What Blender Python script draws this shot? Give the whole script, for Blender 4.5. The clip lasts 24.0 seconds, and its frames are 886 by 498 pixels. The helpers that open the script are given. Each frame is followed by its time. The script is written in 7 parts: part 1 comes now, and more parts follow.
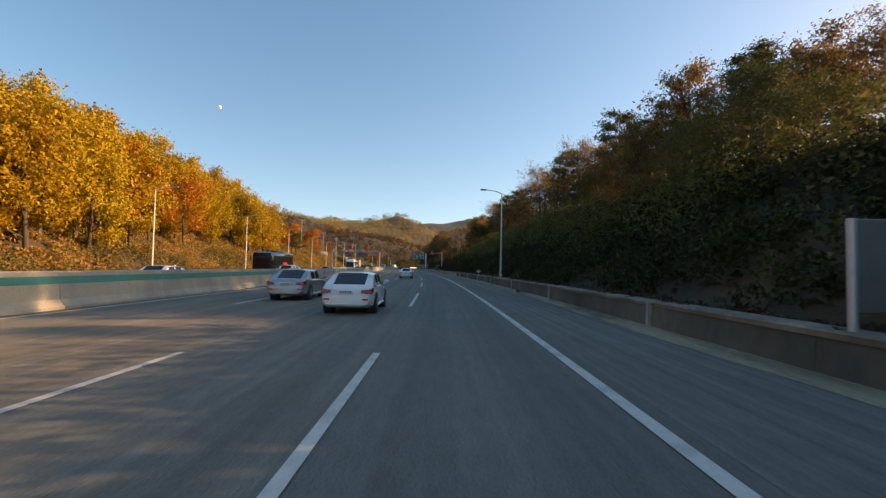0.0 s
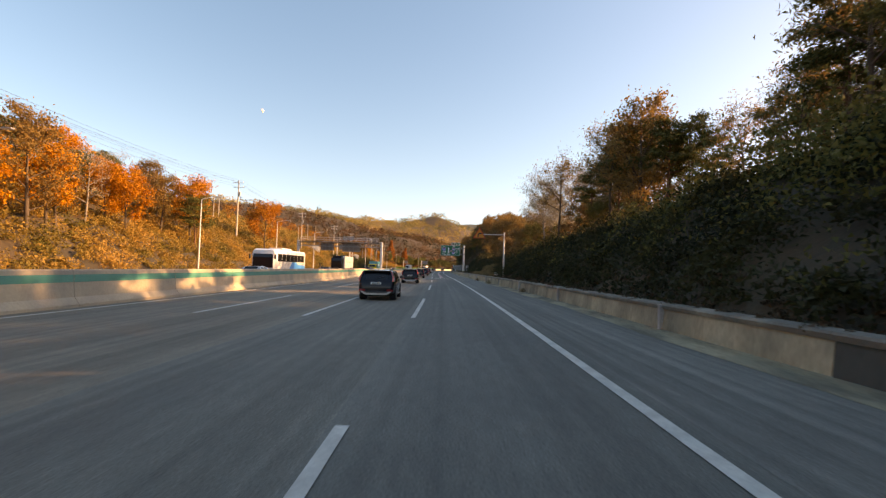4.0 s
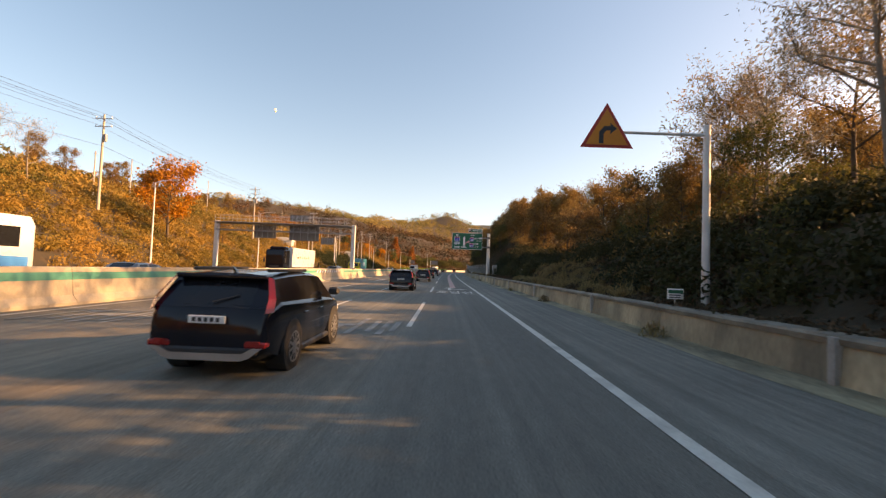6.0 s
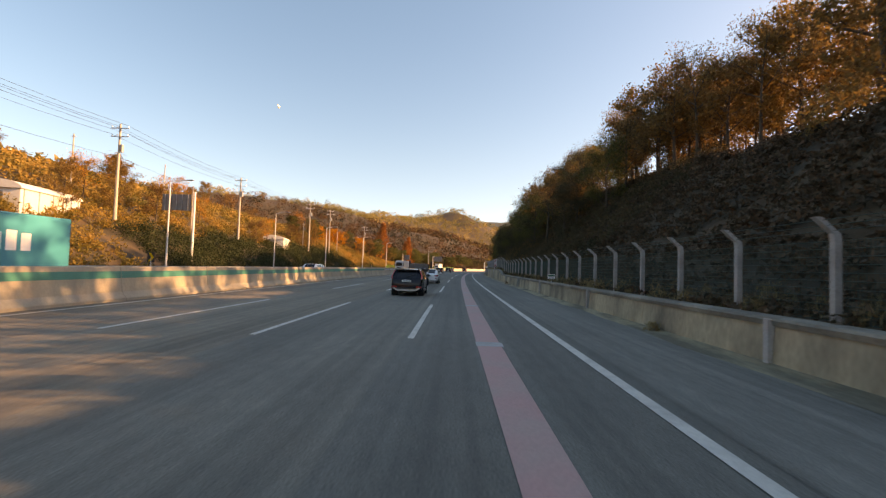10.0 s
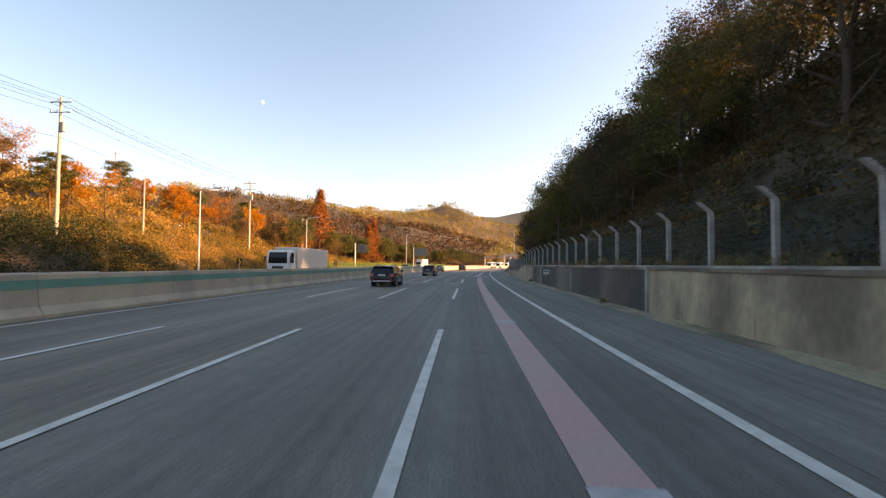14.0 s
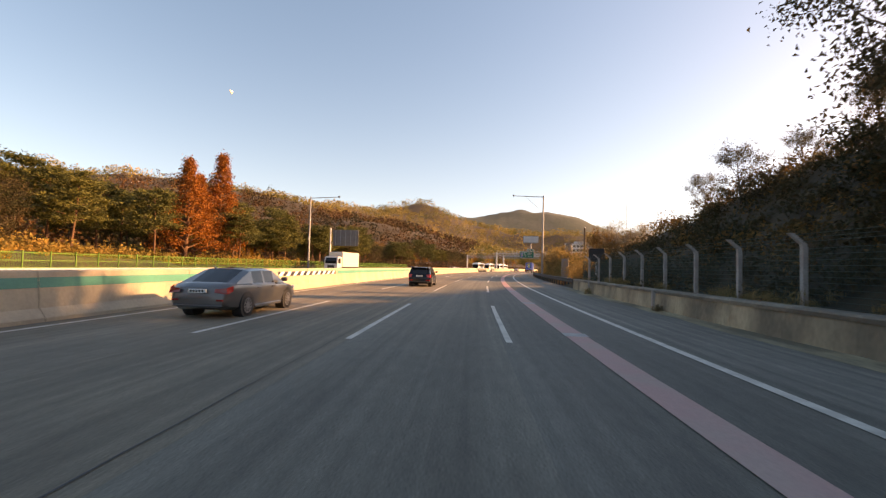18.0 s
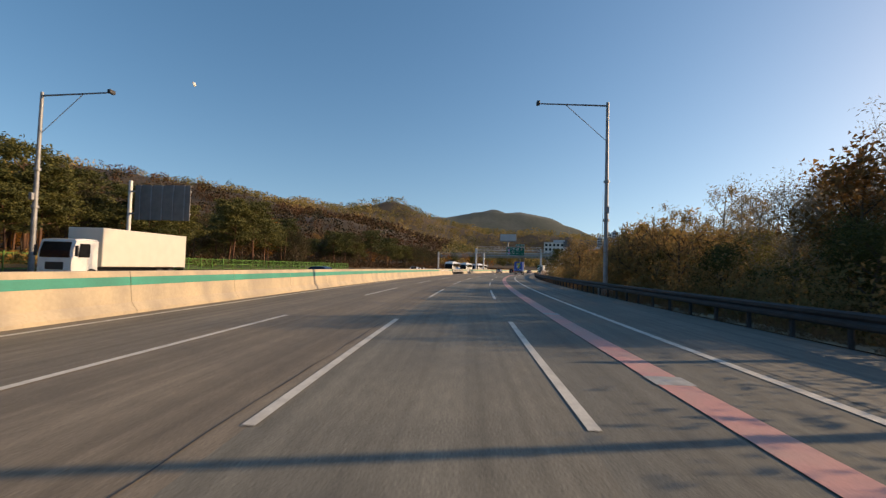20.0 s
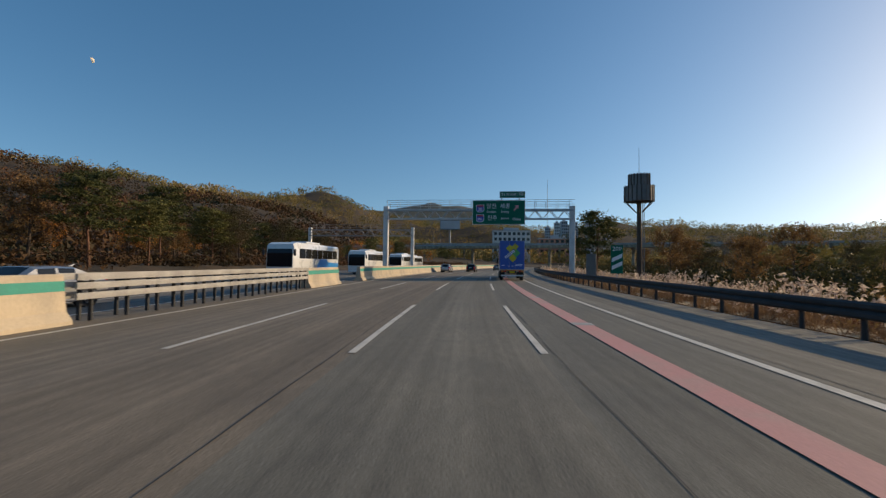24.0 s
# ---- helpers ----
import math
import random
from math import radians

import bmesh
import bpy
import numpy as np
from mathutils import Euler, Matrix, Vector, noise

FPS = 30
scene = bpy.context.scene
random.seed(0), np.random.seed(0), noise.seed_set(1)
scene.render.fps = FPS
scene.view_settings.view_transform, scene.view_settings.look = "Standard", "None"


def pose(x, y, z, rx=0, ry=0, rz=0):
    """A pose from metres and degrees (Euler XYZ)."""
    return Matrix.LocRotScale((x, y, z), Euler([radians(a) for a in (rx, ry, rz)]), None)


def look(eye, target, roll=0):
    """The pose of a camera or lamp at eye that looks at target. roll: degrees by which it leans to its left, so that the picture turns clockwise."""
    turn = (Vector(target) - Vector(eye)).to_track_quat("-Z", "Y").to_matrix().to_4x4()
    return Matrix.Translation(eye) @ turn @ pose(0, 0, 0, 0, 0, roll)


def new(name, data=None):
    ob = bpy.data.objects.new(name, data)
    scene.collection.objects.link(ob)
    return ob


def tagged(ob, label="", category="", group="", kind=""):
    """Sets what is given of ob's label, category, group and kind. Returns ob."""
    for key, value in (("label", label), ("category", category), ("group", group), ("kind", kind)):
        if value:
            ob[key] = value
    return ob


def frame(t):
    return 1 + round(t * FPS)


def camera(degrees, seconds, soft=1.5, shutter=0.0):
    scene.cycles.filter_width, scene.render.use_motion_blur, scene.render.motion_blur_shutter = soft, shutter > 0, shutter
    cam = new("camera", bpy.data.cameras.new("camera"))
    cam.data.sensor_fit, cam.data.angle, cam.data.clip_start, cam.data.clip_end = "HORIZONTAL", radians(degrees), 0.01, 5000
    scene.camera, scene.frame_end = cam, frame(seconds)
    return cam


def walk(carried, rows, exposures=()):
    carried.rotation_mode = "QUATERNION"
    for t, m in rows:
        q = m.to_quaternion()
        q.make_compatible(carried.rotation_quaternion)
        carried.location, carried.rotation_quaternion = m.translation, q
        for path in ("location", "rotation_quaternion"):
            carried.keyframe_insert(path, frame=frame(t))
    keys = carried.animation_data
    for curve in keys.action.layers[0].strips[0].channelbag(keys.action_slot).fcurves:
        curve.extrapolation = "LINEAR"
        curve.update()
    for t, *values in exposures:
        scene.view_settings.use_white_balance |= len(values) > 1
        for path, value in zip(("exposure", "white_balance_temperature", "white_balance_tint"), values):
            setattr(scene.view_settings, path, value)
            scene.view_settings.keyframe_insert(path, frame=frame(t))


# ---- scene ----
# Camera: a car's path along the motorway, rows of seconds, x, y, yaw, pitch, roll.
cam = camera(89.15, 24.0, soft=1.3, shutter=0.08)
EYE_Z = 1.69
PATH = [
    (0.0, -2.351, 0.144, 3.65, 2.35, 1.17),
    (1.0, -3.881, 20.790, 4.48, 2.52, 1.81),
    (2.0, -5.734, 41.560, 6.16, 2.62, 1.97),
    (5.0, -13.791, 104.416, 9.27, 2.45, 1.78),
    (6.0, -17.036, 125.195, 10.04, 2.59, 2.14),
    (7.0, -20.524, 146.493, 10.64, 2.39, 1.85),
    (8.0, -24.151, 167.520, 11.02, 2.38, 2.15),
    (9.0, -27.360, 185.648, 11.16, 2.51, 2.47),
    (10.0, -30.947, 206.477, 10.87, 2.34, 1.95),
    (13.0, -41.422, 272.019, 10.20, 2.13, 1.62),
    (14.0, -44.673, 293.973, 9.96, 1.98, 0.60),
    (15.0, -47.913, 315.880, 9.60, 2.15, 1.47),
    (16.0, -50.980, 339.192, 9.18, 2.26, 1.95),
    (17.0, -53.576, 362.221, 8.03, 2.12, 1.90),
    (18.0, -55.453, 385.438, 6.87, 2.18, 1.57),
    (20.5, -57.876, 443.293, 2.19, 2.31, 1.60),
    (21.0, -57.813, 455.978, 0.92, 2.16, 1.56),
    (22.0, -57.144, 478.519, -0.93, 2.06, 1.58),
    (23.0, -55.657, 502.612, -2.76, 2.11, 1.49),
    (24.0, -53.037, 527.757, -4.44, 1.82, 0.64),
]


def aim(x, y, yaw, pitch, roll):
    a, b = radians(yaw), radians(pitch)
    way = Vector((-math.sin(a) * math.cos(b), math.cos(a) * math.cos(b), math.sin(b)))
    eye = Vector((x, y, EYE_Z))
    return look(eye, eye + way * 10, roll)


walk(cam, [(t, aim(*r)) for t, *r in PATH],
     exposures=[(0.0, 1.3, 11000, 23), (1.0, 1.82, 13600, 30), (2.2, 1.9, 14000, 32), (5.0, 1.8, 18000, 36), (6.0, 1.74, 18000, 36), (7.2, 1.36, 17500, 35), (8.0, 1.42, 17500, 35), (9.0, 1.64, 18000, 36), (10.0, 1.76, 18000, 36), (13.0, 2.1, 18500, 39), (14.0, 2.1, 18500, 39), (17.0, 1.95, 19000, 40), (18.0, 1.68, 18800, 40), (19.5, 0.78, 10500, 21),
                (20.5, 0.5, 8200, 17), (23.0, 0.36, 7900, 15), (24.0, 0.16, 7500, 11)])

# ---- light: late autumn afternoon, low sun on the road's east side ----
SUN_EL, SUN_AZ = radians(19.5), radians(77.0)      # azimuth from +y towards +x
sun_way = Vector((math.sin(SUN_AZ) * math.cos(SUN_EL), math.cos(SUN_AZ) * math.cos(SUN_EL), math.sin(SUN_EL)))
sun = new("sun", bpy.data.lights.new("sun", "SUN"))
sun.data.energy, sun.data.angle, sun.data.color = 3.1, radians(0.6), (1.0, 0.81, 0.58)
sun.matrix_world = look(sun_way * 300, (0, 0, 0))
world = bpy.data.worlds.new("sky")
scene.world = world
world.use_nodes = True
wn = world.node_tree
sky = wn.nodes.new("ShaderNodeTexSky")
sky.sky_type, sky.sun_disc = "NISHITA", False
sky.sun_elevation, sky.sun_rotation = SUN_EL, SUN_AZ
sky.altitude, sky.air_density, sky.dust_density, sky.ozone_density = 100.0, 1.0, 0.9, 1.1
# sky sampled higher up, so its pale rim drops below the skyline
lift = wn.nodes.new("ShaderNodeMapping")
lift.inputs["Location"].default_value = (0.0, 0.0, 0.14)
way_in = wn.nodes.new("ShaderNodeTexCoord")
wn.links.new(way_in.outputs["Generated"], lift.inputs[0])
wn.links.new(lift.outputs[0], sky.inputs[0])
hue = wn.nodes.new("ShaderNodeHueSaturation")
hue.inputs["Hue"].default_value, hue.inputs["Saturation"].default_value = 0.5, 1.38
wn.links.new(sky.outputs[0], hue.inputs["Color"])
wn.links.new(hue.outputs[0], wn.nodes["Background"].inputs[0])
wn.nodes["Background"].inputs[1].default_value = 0.15


# ---- geometry helpers ----
class Geo:
    """Gathers vertices and faces of one mesh, with a material number for each face."""

    def __init__(self):
        self.v, self.f, self.m = [], [], []

    def add(self, verts, faces, mi=0):
        n = len(self.v)
        self.v += [tuple(p) for p in verts]
        self.f += [tuple(i + n for i in q) for q in faces]
        self.m += [mi] * len(faces)
        return self

    def box(self, x0, y0, z0, x1, y1, z1, mi=0, m=None, bev=0.0):
        b = min(bev, 0.45 * min(x1 - x0, y1 - y0, z1 - z0))
        if b <= 0:
            v = [(x, y, z) for z in (z0, z1) for y in (y0, y1) for x in (x0, x1)]
            f = [(0, 2, 3, 1), (4, 5, 7, 6), (0, 1, 5, 4), (2, 6, 7, 3), (0, 4, 6, 2), (1, 3, 7, 5)]
        else:
            def ring(z, i):
                return [(x0 + b, y0 + i, z), (x1 - b, y0 + i, z), (x1 - i, y0 + b, z), (x1 - i, y1 - b, z),
                        (x1 - b, y1 - i, z), (x0 + b, y1 - i, z), (x0 + i, y1 - b, z), (x0 + i, y0 + b, z)]
            rings = [ring(z0, b), ring(z0 + b, 0), ring(z1 - b, 0), ring(z1, b)]
            v = [p for r in rings for p in r]
            f = [tuple(range(7, -1, -1)), tuple(range(24, 32))]
            for k in range(3):
                f += [(k * 8 + i, k * 8 + (i + 1) % 8, k * 8 + 8 + (i + 1) % 8, k * 8 + 8 + i) for i in range(8)]
        if m is not None:
            v = [m @ Vector(p) for p in v]
        return self.add(v, f, mi)

    def cyl(self, p0, p1, r0, r1=None, n=10, mi=0, caps=True):
        p0, p1 = Vector(p0), Vector(p1)
        r1 = r0 if r1 is None else r1
        q = (p1 - p0).to_track_quat("Z", "Y")
        v = []
        for p, r in ((p0, r0), (p1, r1)):
            v += [p + q @ Vector((r * math.cos(2 * math.pi * i / n), r * math.sin(2 * math.pi * i / n), 0)) for i in range(n)]
        f = [(i, (i + 1) % n, n + (i + 1) % n, n + i) for i in range(n)]
        if caps:
            f += [tuple(range(n - 1, -1, -1)), tuple(range(n, 2 * n))]
        return self.add(v, f, mi)

    def loft(self, rings, mi=0, closed=True, caps=True):
        n = len(rings[0])
        v = [p for r in rings for p in r]
        f = []
        for k in range(len(rings) - 1):
            for i in range(n if closed else n - 1):
                j = (i + 1) % n
                f.append((k * n + i, k * n + j, k * n + n + j, k * n + n + i))
        if caps and closed:
            f += [tuple(range(n - 1, -1, -1)), tuple(range((len(rings) - 1) * n, len(rings) * n))]
        return self.add(v, f, mi)

    def mesh(self, name, mats, smooth=False):
        me = bpy.data.meshes.new(name)
        me.from_pydata(self.v, [], self.f)
        for m in (mats if isinstance(mats, (list, tuple)) else [mats]):
            me.materials.append(m)
        if any(self.m):
            me.polygons.foreach_set("material_index", self.m)
        if smooth:
            me.polygons.foreach_set("use_smooth", [True] * len(self.f))
            me.set_sharp_from_angle(angle=radians(smooth if smooth > 1 else 40))
        return me


def part(name, geo, material, parent=None, label="", smooth=False):
    """One mesh object under a thing or a part."""
    data = geo.mesh(name, material, smooth) if isinstance(geo, Geo) else geo
    ob = new(name, data)
    if parent is not None:
        ob.parent = parent
    return tagged(ob, label) if label else ob


def thing(name, m, label, category, group="", kind=""):
    ob = new(name)
    ob.empty_display_size = 0.3
    ob.matrix_world = m
    return tagged(ob, label, category, group, kind)


# ---- the road's line: heading in degrees every 50 m, s along it, u to its right ----
KNOTS = np.arange(-50.0, 801.0, 50.0)
HEADING = np.radians([0.85, 3.49, 6.12, 8.49, 9.84, 9.65, 8.84, 7.5, 5.68, 3.08, -0.29, -4.23, -8.27, -12.29, -16.31, -20.32, -24.34, -28.36])
RS = np.arange(-50.0, 800.5, 1.0)
RH = np.convolve(np.pad(np.interp(RS, KNOTS, HEADING), 15, mode="edge"), np.ones(31) / 31, "valid")
RX = np.concatenate([[0], np.cumsum(-np.sin(RH[:-1]))])
RY = np.concatenate([[0], np.cumsum(np.cos(RH[:-1]))])
RX, RY = RX - RX[50], RY - RY[50]


def road(s, u):
    """World x and y of road place s, u (arrays too); straight on before the start."""
    s = np.asarray(s, float)
    h = np.interp(s, RS, RH)
    x, y = np.interp(s, RS, RX), np.interp(s, RS, RY)
    over = np.minimum(s - RS[0], 0) + np.maximum(s - RS[-1], 0)
    return x + u * np.cos(h) - over * np.sin(h), y + u * np.sin(h) + over * np.cos(h)


def at(s, u, z=0.0, turn=0.0):
    """Pose at a road place: x to the right, y along the road; turn in degrees to the left."""
    x, y = road(s, u)
    return pose(float(x), float(y), z, 0, 0, math.degrees(float(np.interp(s, RS, RH))) + turn)


def unroad(x, y):
    """s and u of the nearest place of the road's line."""
    x, y = np.asarray(x, float), np.asarray(y, float)
    ps = np.arange(-300.0, 801.0, 6.0)
    px, py = road(ps, 0.0)
    best, arg = np.full(x.shape, 1e18), np.zeros(x.shape)
    for s_, a, b in zip(ps, px, py):
        d = (x - a) ** 2 + (y - b) ** 2
        near = d < best
        best, arg = np.where(near, d, best), np.where(near, s_, arg)
    h = np.interp(arg, RS, RH)
    for _ in range(2):
        cx, cy = road(arg, 0.0)
        h = np.interp(arg, RS, RH)
        arg = np.clip(arg - (x - cx) * np.sin(h) + (y - cy) * np.cos(h), -300, 800)
    cx, cy = road(arg, 0.0)
    h = np.interp(arg, RS, RH)
    side = np.sign((x - cx) * np.cos(h) + (y - cy) * np.sin(h))
    return arg, side * np.hypot(x - cx, y - cy)


def strip(s0, s1, profile, step=2.0, geo=None, mi=0, closed=False):
    """Sweeps a profile of (u, z) along the road."""
    geo = geo or Geo()
    ss = np.linspace(s0, s1, max(2, int(round((s1 - s0) / step)) + 1))
    rings = []
    for s in ss:
        rings.append([(*map(float, road(s, u)), z) for u, z in profile])
    return geo.loft(rings, mi, closed, closed)

# ---- materials ----
def mat(name, color, rough=0.7, metal=0.0, var=0.15, scale=3.0, fine=40.0, bump=0.15, spec=0.5, coat=0.0, streak=(1, 1, 1), second=None, mixat=(0.45, 0.65)):
    """Base colour with two scales of variation, roughness that follows it, and fine relief."""
    m = bpy.data.materials.new(name)
    m.use_nodes = True
    nt = m.node_tree
    N, L = nt.nodes, nt.links
    b = N["Principled BSDF"]
    tc = N.new("ShaderNodeTexCoord")
    mp = N.new("ShaderNodeMapping")
    mp.inputs["Scale"].default_value = streak
    L.new(tc.outputs["Object"], mp.inputs[0])
    big = N.new("ShaderNodeTexNoise")
    big.inputs["Scale"].default_value, big.inputs["Detail"].default_value = scale, 4
    sm = N.new("ShaderNodeTexNoise")
    sm.inputs["Scale"].default_value, sm.inputs["Detail"].default_value = fine, 3
    L.new(mp.outputs[0], big.inputs[0])
    L.new(mp.outputs[0], sm.inputs[0])
    ramp = N.new("ShaderNodeValToRGB")
    e = ramp.color_ramp.elements
    c2 = second or tuple(min(1, c * (1 + var)) for c in color)
    c1 = color if second else tuple(c * (1 - var) for c in color)
    e[0].position, e[1].position = mixat if second else (0.3, 0.7)
    e[0].color, e[1].color = (*c1, 1), (*c2, 1)
    L.new(big.outputs[0], ramp.inputs[0])
    mix = N.new("ShaderNodeMix")
    mix.data_type, mix.blend_type = "RGBA", "MULTIPLY"
    mix.inputs[0].default_value = min(1.0, var * 2.5)
    L.new(ramp.outputs[0], mix.inputs[6])
    r2 = N.new("ShaderNodeMapRange")
    r2.inputs[3].default_value, r2.inputs[4].default_value = 0.6, 1.4
    L.new(sm.outputs[0], r2.inputs[0])
    L.new(r2.outputs[0], mix.inputs[7])
    L.new(mix.outputs[2], b.inputs["Base Color"])
    r3 = N.new("ShaderNodeMapRange")
    r3.inputs[3].default_value, r3.inputs[4].default_value = max(0.02, rough - 0.12), min(1.0, rough + 0.12)
    L.new(big.outputs[0], r3.inputs[0])
    L.new(r3.outputs[0], b.inputs["Roughness"])
    b.inputs["Metallic"].default_value = metal
    b.inputs["Specular IOR Level"].default_value = spec
    b.inputs["Coat Weight"].default_value = coat
    if bump:
        bp = N.new("ShaderNodeBump")
        bp.inputs["Strength"].default_value, bp.inputs["Distance"].default_value = bump, 0.02
        L.new(sm.outputs[0], bp.inputs["Height"])
        L.new(bp.outputs[0], b.inputs["Normal"])
    return m


def leaf_mat(name, colors, rough=0.65, through_light=0.35, patch=0.0, island=0.4):
    """Leaves: each island takes its own tint out of a ramp; light also passes through."""
    m = bpy.data.materials.new(name)
    m.use_nodes = True
    nt = m.node_tree
    N, L = nt.nodes, nt.links
    b = N["Principled BSDF"]
    g = N.new("ShaderNodeNewGeometry")
    ramp = N.new("ShaderNodeValToRGB")
    e = ramp.color_ramp.elements
    for i, c in enumerate(colors):
        x = i / max(1, len(colors) - 1)
        k = e[0] if i == 0 else e[1] if i == len(colors) - 1 else e.new(x)
        k.position, k.color = x, (*c, 1)
    oi = N.new("ShaderNodeObjectInfo")
    ad = N.new("ShaderNodeMath")
    ad.operation = "MULTIPLY_ADD"
    ad.inputs[1].default_value = 0.35
    L.new(oi.outputs["Random"], ad.inputs[0])
    half = N.new("ShaderNodeMath")
    half.operation = "MULTIPLY"
    half.inputs[1].default_value = 0.65
    L.new(g.outputs["Random Per Island"], half.inputs[0])
    L.new(half.outputs[0], ad.inputs[2])
    if patch:
        tc = N.new("ShaderNodeTexCoord")
        nz = N.new("ShaderNodeTexNoise")
        nz.inputs["Scale"].default_value, nz.inputs["Detail"].default_value = 1.0 / patch, 6
        L.new(tc.outputs["Object"], nz.inputs[0])
        mr = N.new("ShaderNodeMapRange")
        mr.inputs[1].default_value, mr.inputs[2].default_value = 0.34, 0.66
        L.new(nz.outputs[0], mr.inputs[0])
        L.new(mr.outputs[0], ad.inputs[0])
        ad.inputs[1].default_value, half.inputs[1].default_value = 1.0 - island, island
    L.new(ad.outputs[0], ramp.inputs[0])
    L.new(ramp.outputs[0], b.inputs["Base Color"])
    b.inputs["Roughness"].default_value = rough
    b.inputs["Specular IOR Level"].default_value = 0.25
    t = N.new("ShaderNodeBsdfTranslucent")
    L.new(ramp.outputs[0], t.inputs[0])
    mx = N.new("ShaderNodeMixShader")
    mx.inputs[0].default_value = through_light
    L.new(b.outputs[0], mx.inputs[1])
    L.new(t.outputs[0], mx.inputs[2])
    L.new(mx.outputs[0], N["Material Output"].inputs[0])
    return m


def paint(name, color, metal=0.0, rough=0.3, coat=0.8):
    return mat(name, color, rough, metal, var=0.04, scale=1.5, fine=250, bump=0.0, coat=coat)


def asphalt_mat(name, color, centre, track=0.10, streaky=0.22, rough=0.82, bump=0.3):
    """Asphalt laid in road metres: wheel tracks of a lane, streaks along it, patches and grit."""
    m = mat(name, color, rough, var=0.12, scale=0.5, fine=55, bump=0.0)
    nt = m.node_tree
    N, L = nt.nodes, nt.links
    b = N["Principled BSDF"]
    tc = N.new("ShaderNodeTexCoord")

    def field(sx, sy, detail, lo, hi, a=0.3, z=0.7):
        mp = N.new("ShaderNodeMapping")
        mp.inputs["Scale"].default_value = (sx, sy, 1)
        L.new(tc.outputs["UV"], mp.inputs[0])
        nz = N.new("ShaderNodeTexNoise")
        nz.inputs["Scale"].default_value, nz.inputs["Detail"].default_value = 1.0, detail
        L.new(mp.outputs[0], nz.inputs[0])
        r = N.new("ShaderNodeMapRange")
        r.inputs[1].default_value, r.inputs[2].default_value, r.inputs[3].default_value, r.inputs[4].default_value = a, z, lo, hi
        L.new(nz.outputs[0], r.inputs[0])
        return nz, r

    def times(p, q):
        k = N.new("ShaderNodeMath")
        k.operation = "MULTIPLY"
        L.new(p, k.inputs[0])
        L.new(q, k.inputs[1])
        return k.outputs[0]
    sep = N.new("ShaderNodeSeparateXYZ")
    L.new(tc.outputs["UV"], sep.inputs[0])
    ph = N.new("ShaderNodeMath")
    ph.operation = "MULTIPLY_ADD"
    ph.inputs[1].default_value, ph.inputs[2].default_value = 2 * math.pi / 1.8, -(centre + 0.9) * 2 * math.pi / 1.8
    L.new(sep.outputs[0], ph.inputs[0])
    cs = N.new("ShaderNodeMath")
    cs.operation = "COSINE"
    L.new(ph.outputs[0], cs.inputs[0])
    tr = N.new("ShaderNodeMapRange")
    tr.inputs[1].default_value, tr.inputs[2].default_value, tr.inputs[3].default_value, tr.inputs[4].default_value = -1, 1, 1 + track, 1 - track
    L.new(cs.outputs[0], tr.inputs[0])
    _, streak = field(4.5, 0.035, 4, 1 - streaky, 1 + streaky)
    _, patch = field(0.35, 0.06, 3, 0.86, 1.14)
    grit, speck = field(38.0, 38.0, 2, 0.66, 1.34)
    _, blotch = field(7.0, 2.2, 5, 0.90, 1.12)
    k = times(times(times(tr.outputs[0], streak.outputs[0]), blotch.outputs[0]), times(patch.outputs[0], speck.outputs[0]))
    old = b.inputs["Base Color"].links[0].from_socket
    sc = N.new("ShaderNodeVectorMath")
    sc.operation = "SCALE"
    L.new(old, sc.inputs[0])
    L.new(k, sc.inputs["Scale"])
    L.new(sc.outputs[0], b.inputs["Base Color"])
    bp = N.new("ShaderNodeBump")
    bp.inputs["Strength"].default_value, bp.inputs["Distance"].default_value = bump, 0.012
    L.new(grit.outputs[0], bp.inputs["Height"])
    L.new(bp.outputs[0], b.inputs["Normal"])
    return m


ASPHALT = asphalt_mat("asphalt", (0.155, 0.145, 0.125), -22.3, 0.06, 0.18)
LANE_SLOW = asphalt_mat("asphalt_dark", (0.132, 0.131, 0.110), -1.78, 0.06, 0.16)
LANE_MID = asphalt_mat("asphalt_grey", (0.154, 0.147, 0.119), -5.37, 0.08, 0.18)
LANE_WARM = asphalt_mat("asphalt_warm", (0.180, 0.150, 0.110), -8.97, 0.08, 0.20)
LANE_FAST = asphalt_mat("asphalt_fast", (0.174, 0.148, 0.111), -12.65, 0.07, 0.20)
SHOULDER = asphalt_mat("shoulder_asphalt", (0.162, 0.158, 0.134), 0.2, 0.03, 0.24, 0.9, 0.6)
LINE_WHITE = mat("line_white", (0.62, 0.60, 0.53), 0.7, var=0.22, scale=2.0, fine=22, bump=0.25, second=(0.38, 0.37, 0.33), mixat=(0.45, 0.8))
LINE_OLD = mat("line_worn", (0.33, 0.33, 0.30), 0.8, var=0.3, scale=3.0, fine=16, bump=0.2, second=(0.15, 0.15, 0.135), mixat=(0.38, 0.68), streak=(1, 0.25, 1))
LINE_PINK = mat("line_pink", (0.58, 0.29, 0.265), 0.75, var=0.18, scale=0.8, fine=28, bump=0.25, second=(0.50, 0.315, 0.28))
LINE_GREY = mat("line_overlap", (0.36, 0.37, 0.36), 0.75, var=0.2, scale=3.0, fine=35, bump=0.2)
CONCRETE = mat("concrete_barrier", (0.36, 0.31, 0.245), 0.88, var=0.2, scale=0.7, fine=18, bump=0.3, second=(0.52, 0.43, 0.31), mixat=(0.35, 0.62), streak=(1, 1, 0.5))
